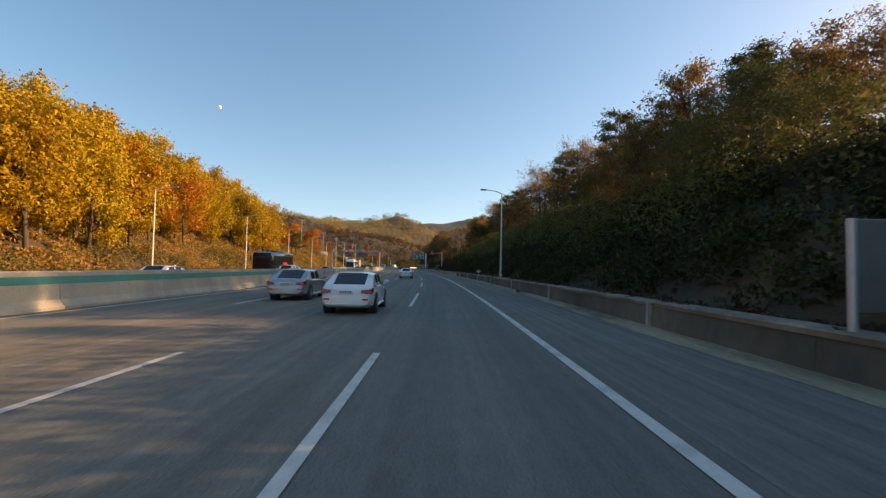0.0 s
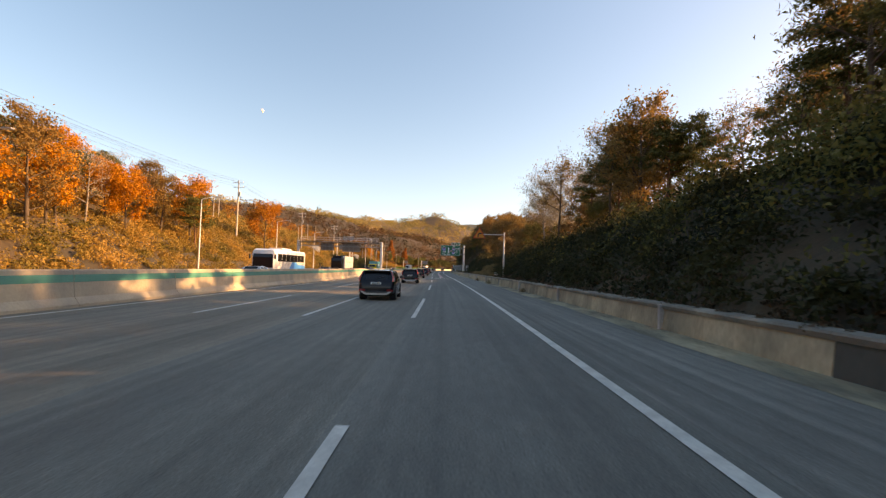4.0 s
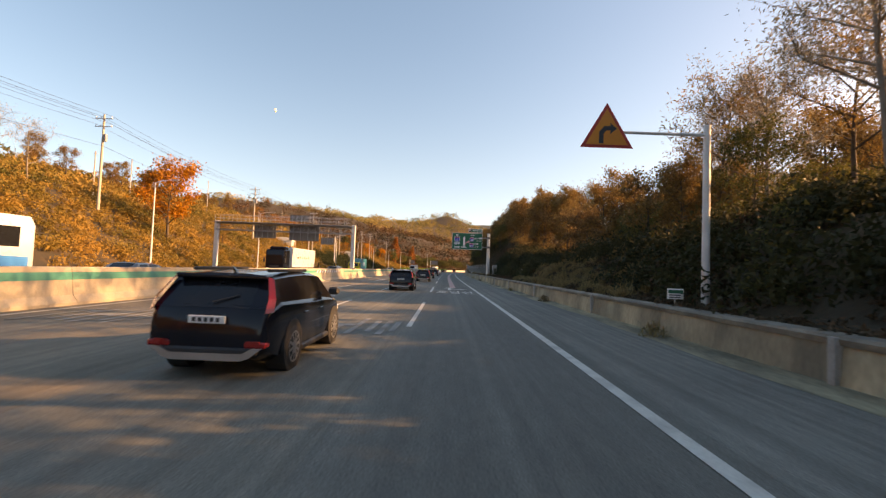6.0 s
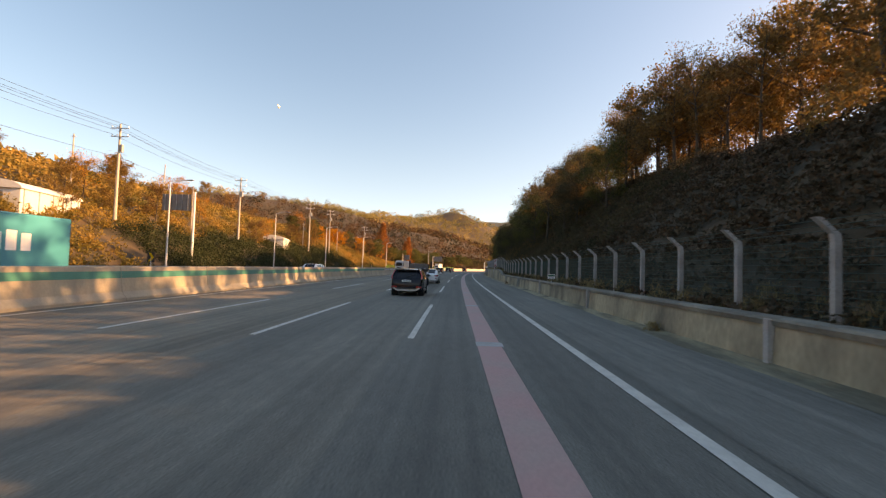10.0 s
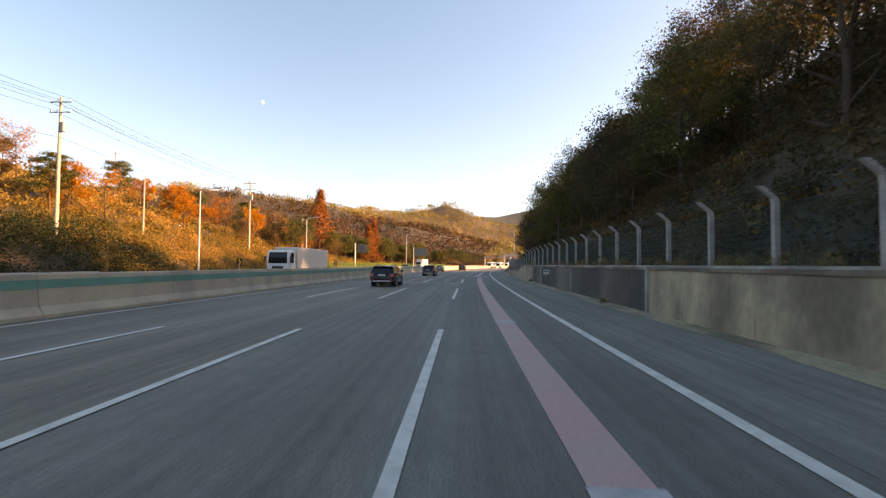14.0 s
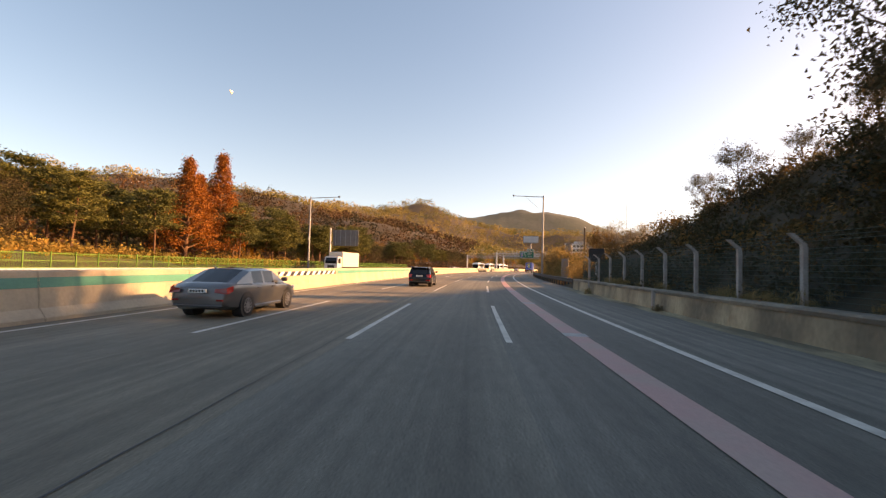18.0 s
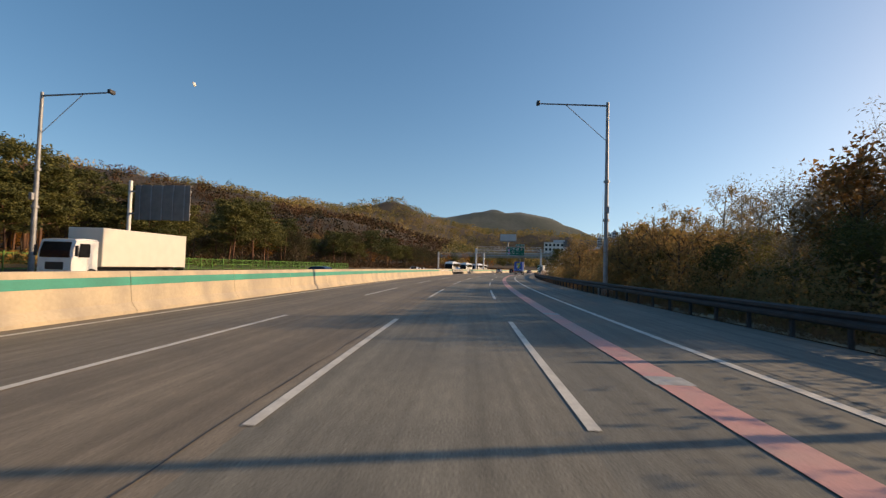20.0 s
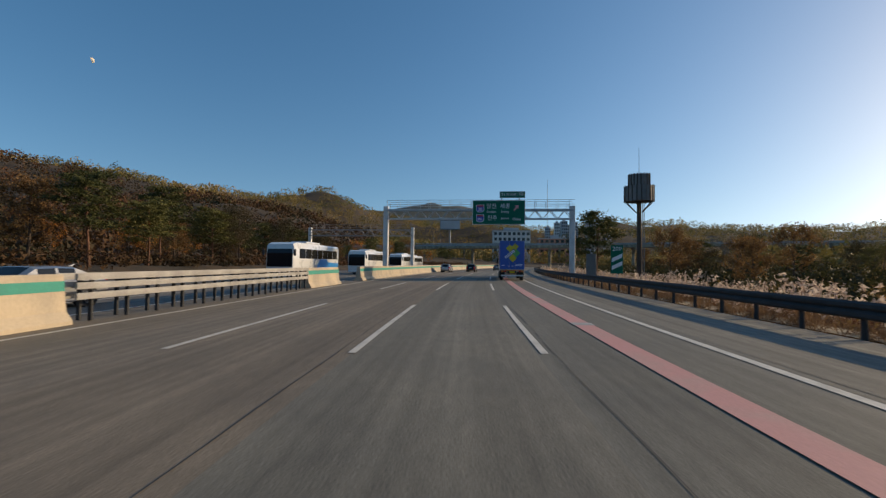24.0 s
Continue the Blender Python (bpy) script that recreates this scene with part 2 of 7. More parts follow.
CONCRETE_OLD = mat("concrete_weathered", (0.18, 0.148, 0.105), 0.92, var=0.34, scale=0.8, fine=11, bump=0.4, second=(0.46, 0.37, 0.25), mixat=(0.36, 0.64), streak=(1, 0.8, 0.45))
# darker wall concrete: units before s 88, stained stretch at s 309 to 341
CONCRETE_DARK = mat("concrete_dark", (0.055, 0.056, 0.048), 0.93, var=0.32, scale=0.45, fine=9, bump=0.4, second=(0.17, 0.155, 0.12), mixat=(0.42, 0.72), streak=(1, 0.5, 0.35))
CONCRETE_CAP = mat("concrete_cap", (0.34, 0.33, 0.31), 0.9, var=0.25, scale=1.2, fine=20, bump=0.3)
COPING = mat("stained_coping", (0.17, 0.15, 0.12), 0.92, var=0.3, scale=1.1, fine=14, bump=0.4, second=(0.32, 0.28, 0.22), streak=(1, 0.5, 1))
GUTTER = mat("dusty_concrete", (0.36, 0.285, 0.18), 0.92, var=0.4, scale=0.9, fine=12, bump=0.5, second=(0.15, 0.125, 0.085), streak=(1, 0.3, 1), mixat=(0.40, 0.60))
GREEN_BAND = mat("green_band", (0.03, 0.27, 0.21), 0.7, var=0.15, scale=0.8, fine=20, bump=0.2)
GALV = mat("galvanised_steel", (0.50, 0.51, 0.52), 0.45, 0.6, var=0.12, scale=3, fine=60, bump=0.05)
STEEL_DULL = mat("dull_steel", (0.28, 0.29, 0.30), 0.55, 0.5, var=0.2, scale=2, fine=40, bump=0.1)
# steel colour lowered to hold the shade on the rail's road side
GUARD_DARK = mat("guardrail_steel", (0.045, 0.046, 0.048), 0.7, 0.3, var=0.3, scale=2, fine=40, bump=0.1)
POLE_WHITE = mat("pole_paint", (0.62, 0.62, 0.60), 0.5, 0.1, var=0.1, scale=2, fine=30, bump=0.05)
POLE_CONC = mat("pole_concrete", (0.42, 0.37, 0.31), 0.85, var=0.15, scale=1, fine=20, bump=0.2)
SEAM = mat("tar_seam", (0.055, 0.052, 0.05), 0.7, var=0.2, bump=0.1)
BLACK = mat("black_rubber", (0.02, 0.02, 0.021), 0.75, var=0.2, fine=60, bump=0.1)
DARK = mat("dark_plastic", (0.03, 0.031, 0.033), 0.5, var=0.15, fine=80, bump=0.05)
WIRE = mat("wire", (0.05, 0.05, 0.05), 0.6, 0.3, var=0.1, bump=0.0)
SIGN_GREEN = mat("sign_green", (0.0, 0.14, 0.085), 0.6, var=0.06, scale=2, fine=200, bump=0.02, spec=0.15)
SIGN_WHITE = mat("sign_white", (0.86, 0.87, 0.86), 0.45, var=0.05, bump=0.0)
SIGN_BLUE = mat("sign_blue", (0.015, 0.06, 0.38), 0.45, var=0.05, bump=0.0)
SIGN_RED = mat("sign_red", (0.55, 0.03, 0.02), 0.45, var=0.05, bump=0.0)
SIGN_ORANGE = mat("sign_orange", (0.75, 0.22, 0.02), 0.45, var=0.05, bump=0.0)
SIGN_YELLOW = mat("sign_yellow", (0.80, 0.42, 0.01), 0.45, var=0.05, bump=0.0)
SIGN_BLACK = mat("sign_black", (0.02, 0.02, 0.025), 0.45, var=0.05, bump=0.0)
SIGN_PINK = mat("sign_pink", (0.75, 0.30, 0.30), 0.45, var=0.05, bump=0.0)
SIGN_BACK = mat("sign_back", (0.20, 0.19, 0.18), 0.6, 0.4, var=0.15, scale=2, bump=0.05)
FENCE_GREEN = mat("fence_green", (0.085, 0.22, 0.035), 0.55, 0.1, var=0.15, bump=0.05)
MESH_GREEN = mat("mesh_green", (0.02, 0.06, 0.05), 0.6, 0.1, var=0.15, bump=0.0)
SOIL = mat("soil_litter", (0.042, 0.033, 0.020), 0.95, var=0.35, scale=0.25, fine=6.0, bump=0.9, second=(0.090, 0.056, 0.028))
# forest on the far peaks, its colour greyed in place of haze
HAZY_FOREST = mat("hazy_forest", (0.045, 0.060, 0.050), 0.95, var=0.3, scale=0.004, fine=0.05, bump=0.6, second=(0.075, 0.085, 0.075))
BARK = mat("bark", (0.085, 0.062, 0.045), 0.95, var=0.3, scale=3, fine=25, bump=0.6, streak=(1, 1, 0.3))
BARK_PALE = mat("bark_pale", (0.20, 0.17, 0.14), 0.95, var=0.3, scale=3, fine=25, bump=0.5, streak=(1, 1, 0.3))
BARK_PINE = mat("bark_pine", (0.13, 0.065, 0.04), 0.95, var=0.3, scale=3, fine=25, bump=0.6, streak=(1, 1, 0.3))
LEAF_GOLD = leaf_mat("leaf_gold", [(0.36, 0.17, 0.015), (0.66, 0.34, 0.022), (0.78, 0.47, 0.035), (0.52, 0.38, 0.04)])
LEAF_ORANGE = leaf_mat("leaf_orange", [(0.30, 0.09, 0.015), (0.58, 0.19, 0.02), (0.64, 0.27, 0.03)])
LEAF_BROWN = leaf_mat("leaf_brown", [(0.10, 0.06, 0.03), (0.22, 0.12, 0.045), (0.33, 0.18, 0.06)])
LEAF_OLIVE = leaf_mat("leaf_olive", [(0.04, 0.055, 0.018), (0.09, 0.10, 0.03), (0.19, 0.165, 0.045)])
# leaf tints lowered to carry the shade of the eastern slope
LEAF_DARKENED = leaf_mat("leaf_darkened", [(0.010, 0.017, 0.008), (0.025, 0.040, 0.015), (0.042, 0.052, 0.019), (0.075, 0.068, 0.024)], patch=4.0)
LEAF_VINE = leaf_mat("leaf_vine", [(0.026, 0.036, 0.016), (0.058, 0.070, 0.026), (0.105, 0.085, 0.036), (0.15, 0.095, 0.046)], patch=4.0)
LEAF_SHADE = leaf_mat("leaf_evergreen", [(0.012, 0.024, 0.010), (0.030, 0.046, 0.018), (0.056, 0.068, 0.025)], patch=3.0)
LEAF_WEED = leaf_mat("leaf_weed", [(0.20, 0.18, 0.07), (0.38, 0.28, 0.10), (0.48, 0.36, 0.16), (0.28, 0.25, 0.09), (0.36, 0.21, 0.09)], through_light=0.55)
LEAF_TAWNY = leaf_mat("leaf_tawny", [(0.16, 0.09, 0.035), (0.36, 0.20, 0.055), (0.58, 0.36, 0.07), (0.32, 0.20, 0.07)], through_light=0.5)
LEAF_REED = leaf_mat("leaf_reed", [(0.10, 0.05, 0.03), (0.20, 0.11, 0.06), (0.30, 0.19, 0.10)])
# dark pine tints, taken lower still for the canopy's own shadows
PINEWOOD = leaf_mat("pine_woods", [(0.012, 0.023, 0.010), (0.024, 0.036, 0.014), (0.046, 0.050, 0.018), (0.080, 0.047, 0.019), (0.15, 0.062, 0.024)], through_light=0.15, patch=40.0, island=0.1)
LEAF_PINE = leaf_mat("leaf_pine", [(0.030, 0.048, 0.017), (0.080, 0.096, 0.030), (0.17, 0.155, 0.045)], through_light=0.25)
LEAF_RUST = leaf_mat("leaf_rust", [(0.20, 0.055, 0.015), (0.36, 0.11, 0.025), (0.42, 0.16, 0.04)])
LEAF_PALE = leaf_mat("leaf_pale", [(0.16, 0.14, 0.09), (0.30, 0.27, 0.20), (0.42, 0.38, 0.30)])
SCRUB = leaf_mat("scrub_orange", [(0.08, 0.085, 0.022), (0.36, 0.155, 0.03), (0.58, 0.23, 0.04), (0.24, 0.18, 0.045), (0.48, 0.27, 0.08)], patch=5.0, island=0.22)
LITTER = leaf_mat("slope_litter", [(0.035, 0.025, 0.016), (0.09, 0.055, 0.03), (0.15, 0.09, 0.05)], through_light=0.1)
GRASS = leaf_mat("dry_grass", [(0.16, 0.11, 0.045), (0.30, 0.21, 0.09), (0.42, 0.31, 0.16)])
LEAF_RED = leaf_mat("leaf_red_grass", [(0.07, 0.028, 0.018), (0.16, 0.06, 0.035), (0.26, 0.12, 0.06)], through_light=0.4)
PLUME = leaf_mat("reed_plume", [(0.28, 0.15, 0.11), (0.52, 0.36, 0.28), (0.80, 0.68, 0.56)], through_light=0.5)
WOODS = leaf_mat("far_leaves", [(0.08, 0.095, 0.032), (0.25, 0.20, 0.06), (0.52, 0.27, 0.07), (0.62, 0.33, 0.09), (0.42, 0.28, 0.09)], through_light=0.25, patch=70.0, island=0.12)

# ---- ground ----
def smooth(a, b, x):
    t = np.clip((x - a) / (b - a), 0, 1)
    return t * t * (3 - 2 * t)


def fbm(x, y, size, seed=0.0):
    """Cheap smooth noise of sines, about -1 to 1."""
    x, y = x / size + seed, y / size - seed * 0.7
    return (np.sin(x * 1.9 + 1.3 * np.sin(y * 1.1)) + np.sin(y * 2.3 + 1.7 * np.sin(x * 0.8 + 2)) + 0.6 * np.sin(x * 4.1 + y * 3.3) + 0.4 * np.sin(y * 6.7 - x * 5.2)) / 3.0


def bank_right(s):
    return np.interp(s, [-300, 6, 22, 40, 60, 90, 120, 150, 172, 188, 200, 210, 217, 222, 236, 250, 300, 380, 412, 432, 450, 900], [4.0, 4.0, 5.2, 6.2, 6.6, 5.6, 4.0, 2.2, 1.0, 2.4, 3.7, 4.4, 4.9, 6.4, 8.2, 10, 15, 12.5, 6.8, 2.2, -1.4, -1.6])


def bank_left(s):
    return np.interp(s, [-300, 0, 90, 150, 200, 250, 300, 335, 372, 400, 440, 900], [10, 9, 8, 9.5, 10.3, 10.6, 10, 9.2, 7.2, 3.2, 0.9, 0.8])


def wall_top(s):
    return np.interp(s, [-300, 100, 170, 272, 282, 355, 362, 425, 440, 900], [0.72, 0.74, 0.85, 0.95, 1.66, 1.66, 0.85, 0.85, -0.1, -0.2])


HILLS = [(-979, 1158, 494, 224, 154), (-800, 1420, 395, 244, 142), (-597, 1689, 353, 414, 138), (-323, 1913, 269, 321, 146), (-52, 2112, 521, 307, 101),
         (-617, 303, 243, 147, 8), (-457, 1038, 274, 301, 24), (-281, 1220, 235, 287, 65), (-580, 293, 237, 170, 11), (-560, 60, 282, 211, 60),
         (-369, 232, 86, 190, 10), (-364, 417, 159, 170, 26),
         (130, 3750, 776, 362, 312), (403, 3868, 783, 520, 287), (-482, 3385, 670, 428, 300), (900, 2300, 725, 399, 152), (1574, 1848, 743, 534, 120), (260, 1900, 653, 149, 84),
         (230, 60, 150, 220, 30), (190, 300, 110, 120, 26)]


def height(s, u, x, y):
    """Height of the ground at road place s, u and world place x, y."""
    zr = wall_top(s) + np.minimum(np.maximum(u - 5.2, 0) * 0.92, np.maximum(bank_right(s), 0.05) - wall_top(s) * 0 + np.maximum(u - 16, 0) * 0.10)
    low = smooth(432, 452, s)
    zr = zr * (1 - low) + low * (-0.15 - 1.3 * smooth(4.6, 8.0, u) + 0.6 * smooth(14, 30, u))
    zr = np.where(u < 4.15, -0.12, zr + 0.5 * fbm(x, y, 3.0) * smooth(5.2, 9, u))
    v = -u
    bl = bank_left(s)
    zl = -0.12 + 0.25 * smooth(33.9, 35, v) + np.minimum(np.maximum(v - 36.5, 0) * 0.55, bl) * smooth(36, 39, v) + np.minimum(np.maximum(v - 36.5 - bl / 0.55, 0) * 0.30, 7.0 + np.maximum(v - 80, 0) * 0.04) * smooth(1.2, 8, bl)
    zl = zl + 0.45 * fbm(x, y, 4.0, 3.0) * smooth(37, 42, v)
    z = np.where(u > 0, zr, zl)
    hill = np.zeros_like(z)
    for hx, hy, rx, ry, hh in HILLS:
        d = ((x - hx) / rx) ** 2 + ((y - hy) / ry) ** 2
        hill = np.maximum(hill, 0) + 0.0 + hh * np.exp(-d * 1.2) * (1 + (0.20 if hy < 3000 else 0.07) * fbm(x, y, 130.0, hx * 0.01) + (0.09 if hy < 1500 else 0.0) * fbm(x, y, 48.0, hy * 0.01)) * (1 - 0.55 * np.minimum(hill / max(hh, 1), 1))
    away = smooth(45, 150, np.abs(u))
    return z + hill * away + away * 3.0 * fbm(x, y, 60.0, 5.0)


def build_ground():
    us = np.array([-120, -105, -92, -80, -70, -62, -55, -49, -44, -41, -39, -37.5, -36.3, -35, -33.9, -33.0, -16, 0, 4.12, 4.2, 4.6, 5.2, 6, 7, 8, 9.5, 11, 12.5, 14, 16, 18, 21, 25, 30, 36, 44, 54, 66, 80], float)
    ss = np.arange(-100.0, 801.0, 3.0)
    S, U = np.meshgrid(ss, us, indexing="ij")
    X, Y = road(S, U)
    Z = height(S, U, X, Y)
    g = Geo()
    n = len(us)
    v = np.stack([X, Y, Z], -1).reshape(-1, 3)
    f = [(i * n + j, i * n + j + 1, (i + 1) * n + j + 1, (i + 1) * n + j) for i in range(len(ss) - 1) for j in range(n - 1)]
    g.v, g.f = v.tolist(), f
    # the country beyond, coarser with distance
    ax = np.sinh(np.linspace(-5.2, 5.2, 150)) / math.sinh(5.2)
    gx = ax * 4600 - 60
    ay = np.sinh(np.linspace(-4.2, 5.4, 190)) / math.sinh(5.4)
    gy = ay * 4700 + 330
    GX, GY = np.meshgrid(gx, gy, indexing="ij")
    S2, U2 = unroad(GX, GY)
    Z2 = height(S2, U2, GX, GY)
    inside = (U2 > -116) & (U2 < 76) & (S2 > -97) & (S2 < 797)
    Z2 = np.where(inside, np.minimum(Z2, 0) - 6.0, Z2 - 0.4)
    k, m = len(g.v), len(gy)
    g.v += np.stack([GX, GY, Z2], -1).reshape(-1, 3).tolist()
    g.f += [(k + i * m + j, k + (i + 1) * m + j, k + (i + 1) * m + j + 1, k + i * m + j + 1) for i in range(len(gx) - 1) for j in range(m - 1)]
    far = [1 if gy[j] > 2700 else 0 for i in range(len(gx) - 1) for j in range(m - 1)]
    g.m = [0] * (len(g.f) - len(far)) + far
    ob = part("ground", g, [SOIL, HAZY_FOREST], smooth=179)
    return tagged(ob, "leaf-littered brown earth of banks and hills beside the road", "ground", kind="structure")


build_ground()

# ---- road ----
LANE = [0.0, -3.57, -7.17, -10.77, -14.54]
END = 800.0


def flat(name, s0, s1, u0, u1, z, material, label, category="road", step=4.0):
    n = max(2, int(round((s1 - s0) / step)) + 1)
    me = strip(s0, s1, [(u0, z), (u1, z)], step).mesh(name, material)
    uv = me.uv_layers.new(name="road_metres")
    ss = np.linspace(s0, s1, n)
    for loop in me.loops:
        uv.data[loop.index].uv = (u1 if loop.vertex_index % 2 else u0, ss[loop.vertex_index // 2])
    return tagged(part(name, me, None), label, category, kind="structure")


flat("road_lane_1", -50, END, LANE[1] - 0.15, 4.2, 0.0, LANE_SLOW, "dark grey asphalt of the slow lane")
flat("road_lane_2", -50, END, LANE[2], LANE[1] - 0.15, 0.0, LANE_MID, "grey worn asphalt of a traffic lane")
flat("road_lane_3", -50, END, LANE[3], LANE[2], 0.0, LANE_WARM, "grey-brown worn asphalt of a traffic lane")
flat("road_lane_4", -50, END, -15.5, LANE[3], 0.0, LANE_FAST, "grey-brown worn asphalt of the fast lane")
flat("road_opposite", -50, END, -34.0, -15.5, 0.0, ASPHALT, "grey asphalt of the opposite carriageway")
flat("road_shoulder", -50, 432, 0.35, 4.1, 0.005, SHOULDER, "pale dusty asphalt hard shoulder")
flat("road_shoulder_open", 432, END, 0.35, 3.9, 0.005, SHOULDER, "pale dusty asphalt hard shoulder")

# ---- road markings ----
def line(name, s0, s1, u, width, material, label, z=0.012):
    return flat(name, s0, s1, u - width / 2, u + width / 2, z, material, label, "road marking", 3.0)


line("edge_line", -50, END, 0.0, 0.20, LINE_WHITE, "solid white edge line beside the hard shoulder")
line("median_line", -50, END, LANE[4], 0.16, LINE_WHITE, "solid white line along the median barrier")
line("opposite_edge_line", -50, END, -16.9, 0.16, LINE_WHITE, "solid white line of the opposite carriageway")
line("opposite_outer_line", -50, END, -31.4, 0.18, LINE_WHITE, "solid white outer line of the opposite carriageway")


def dashes(name, u, first, s0, s1, material):
    holder = thing(name, Matrix.Identity(4), "dashed white lane line on the asphalt", "road marking", "lane lines", "structure")
    s = first
    while s < s1:
        if s > s0:
            part("dash", strip(s, s + 9.6, [(u - 0.075, 0.013), (u + 0.075, 0.013)], 2.4), material, holder)
        s += 20.0
    return holder


dashes("lane_line", LANE[1], -40.5, -50, 760, LINE_WHITE)
dashes("lane_line", LANE[2], -40.8, -50, 760, LINE_WHITE)
dashes("lane_line", LANE[3], -40.8, -50, 760, LINE_WHITE)
for u in (-20.5, -24.1, -27.7):
    dashes("lane_line", u, -38.0, -50, 760, LINE_WHITE)

# pink guide line in the slow lane, broken for the lettering
for a, b in ((168.0, 357.6), (370.2, 640.0)):
    flat("guide_line", a, b, -2.05, -1.52, 0.014, LINE_PINK, "faded pink guide line towards the junction", "road marking", 3.0)
overlap = thing("guide_line_joint", Matrix.Identity(4), "grey overlap of paint on the pink guide line", "road marking", kind="structure")
for s in list(np.arange(178.0, 357, 10.2)) + list(np.arange(370.2, 600, 10.2)):
    part("overlap", strip(s, s + 0.55, [(-2.07, 0.018), (-1.47, 0.018)], 0.5), LINE_GREY, overlap)


def text_mesh(body, size, material, sx=1.0, sy=1.0, extrude=0.0, bold=0.0, align="CENTER"):
    """Lettering as a flat mesh, centred on its origin."""
    c = bpy.data.curves.new("lettering", "FONT")
    c.body, c.size, c.align_x, c.align_y, c.offset, c.resolution_u = body, size, align, "CENTER", bold, 2
    c.extrude = extrude
    ob = bpy.data.objects.new("lettering", c)
    scene.collection.objects.link(ob)
    me = bpy.data.meshes.new_from_object(ob.evaluated_get(bpy.context.evaluated_depsgraph_get()))
    bpy.data.objects.remove(ob)
    me.transform(Matrix.Diagonal((sx, sy, 1, 1)))
    me.materials.clear()
    me.materials.append(material)
    return me


def arrow(g, x, y, length, width, head, hw, z=0.0, m=None):
    """Straight arrow along +y, its tail at x, y."""
    v = [(x - width / 2, y, z), (x + width / 2, y, z), (x + width / 2, y + length - head, z), (x + hw / 2, y + length - head, z), (x, y + length, z), (x - hw / 2, y + length - head, z), (x - width / 2, y + length - head, z)]
    if m is not None:
        v = [m @ Vector(p) for p in v]
    g.add(v, [(0, 1, 2, 6), (5, 6, 2, 3, 4)])


def lettering(s, u):
    """Lane lettering for the southern line, and an arrow ahead and right beyond it."""
    root = thing("road_lettering", at(s, u, 0.016), "white painted lane lettering on dark asphalt", "road marking", "lane lettering", "structure")
    part("letters", text_mesh("호남선", 1.0, LINE_WHITE, 1.02, 3.9, bold=0.012), LINE_WHITE, root)
    g = Geo()
    arrow(g, -0.35, 3.6, 5.2, 0.28, 1.7, 0.95)
    g.add([(-0.21, 5.0, 0), (0.55, 5.0, 0), (0.55, 5.6, 0), (-0.21, 5.6, 0)], [(0, 1, 2, 3)])
    g.add([(0.55, 4.5, 0), (1.15, 5.3, 0), (0.55, 6.1, 0)], [(0, 1, 2)])
    part("arrow", g, LINE_WHITE, root)
    return root


lettering(159.9, -1.78)
lettering(360.8, -1.80)
for s, u in ((342.2, -5.2), (342.4, -8.9), (343.0, -12.6)):
    root = thing("road_arrow", at(s, u, 0.016), "worn white straight-ahead arrow on asphalt", "road marking", "lane arrows", "structure")
    g = Geo()
    arrow(g, 0, 0, 5.0, 0.32, 2.0, 1.0)
    part("arrow", g, LINE_OLD, root)
# worn unreadable lettering: upright and cross strokes of its size
GLYPHS = (((-0.34, -1.7, 0.16, 3.4), (-0.1, 0.5, 0.42, 0.45), (0.26, -1.2, 0.15, 2.6)), ((-0.30, -0.2, 0.5, 0.45), (0.22, -1.7, 0.16, 3.5), (-0.25, -1.5, 0.18, 1.3)), ((-0.32, -1.2, 0.17, 2.4), (0.02, -1.6, 0.16, 2.9), (0.30, -1.0, 0.16, 2.2)))
for s, u in ((337.8, -5.3), (337.8, -8.9), (337.8, -12.5), (139.4, -5.3), (139.6, -8.9), (139.6, -12.4)):
    root = thing("worn_lettering", at(s, u, 0.016), "worn unreadable white lane lettering on the asphalt", "road marking", "worn lettering", "structure")
    for k, strokes in enumerate(GLYPHS):
        for x, y, w, h in strokes:
            part("stroke", Geo().box((k - 1) * 0.98 + x, y, -0.002, (k - 1) * 0.98 + x + w, y + h, 0.0), LINE_OLD, root)
for s, u in ((147.5, -8.9), (148.0, -12.6)):
    root = thing("road_arrow", at(s, u, 0.016), "worn white straight-ahead arrow on asphalt", "road marking", "lane arrows", "structure")
    g = Geo()
    arrow(g, 0, 0, 5.0, 0.32, 2.0, 1.0)
    part("arrow", g, LINE_OLD, root)
# tar seams along the lanes
for u, a, b in ((-3.35, 470, 640), (-7.45, 380, 640)):
    g = Geo()
    ss = np.arange(a, b, 1.0)
    rr = random.Random(int(a - u * 10))
    off, rings = 0.0, []
    for s in ss:
        off = off * 0.8 + rr.uniform(-0.04, 0.04)
        w = rr.uniform(0.002, 0.015)
        x0, y0 = road(s, u + off - w)
        x1, y1 = road(s, u + off + w)
        rings.append([(float(x0), float(y0), 0.008), (float(x1), float(y1), 0.008)])
    g.loft(rings, closed=False, caps=False)
    tagged(part("tar_seam", g, SEAM), "thin crooked black tar seam along the lane", "road seam", "tar seams", "structure")

# ---- median barrier: concrete, green band, joints between the pieces ----
def barrier_profile(uc, h=1.3):
    return [(uc - 0.42, 0.0), (uc - 0.42, 0.10), (uc - 0.24, 0.34), (uc - 0.13, h - 0.04), (uc - 0.10, h), (uc + 0.10, h), (uc + 0.13, h - 0.04), (uc + 0.24, 0.34), (uc + 0.42, 0.10), (uc + 0.42, 0.0)]


MEDIAN = -15.62
HATCHED = ((54.6, 64.3), (171.6, 181.7), (287.2, 297.0), (413.7, 423.5), (528.2, 538.2))


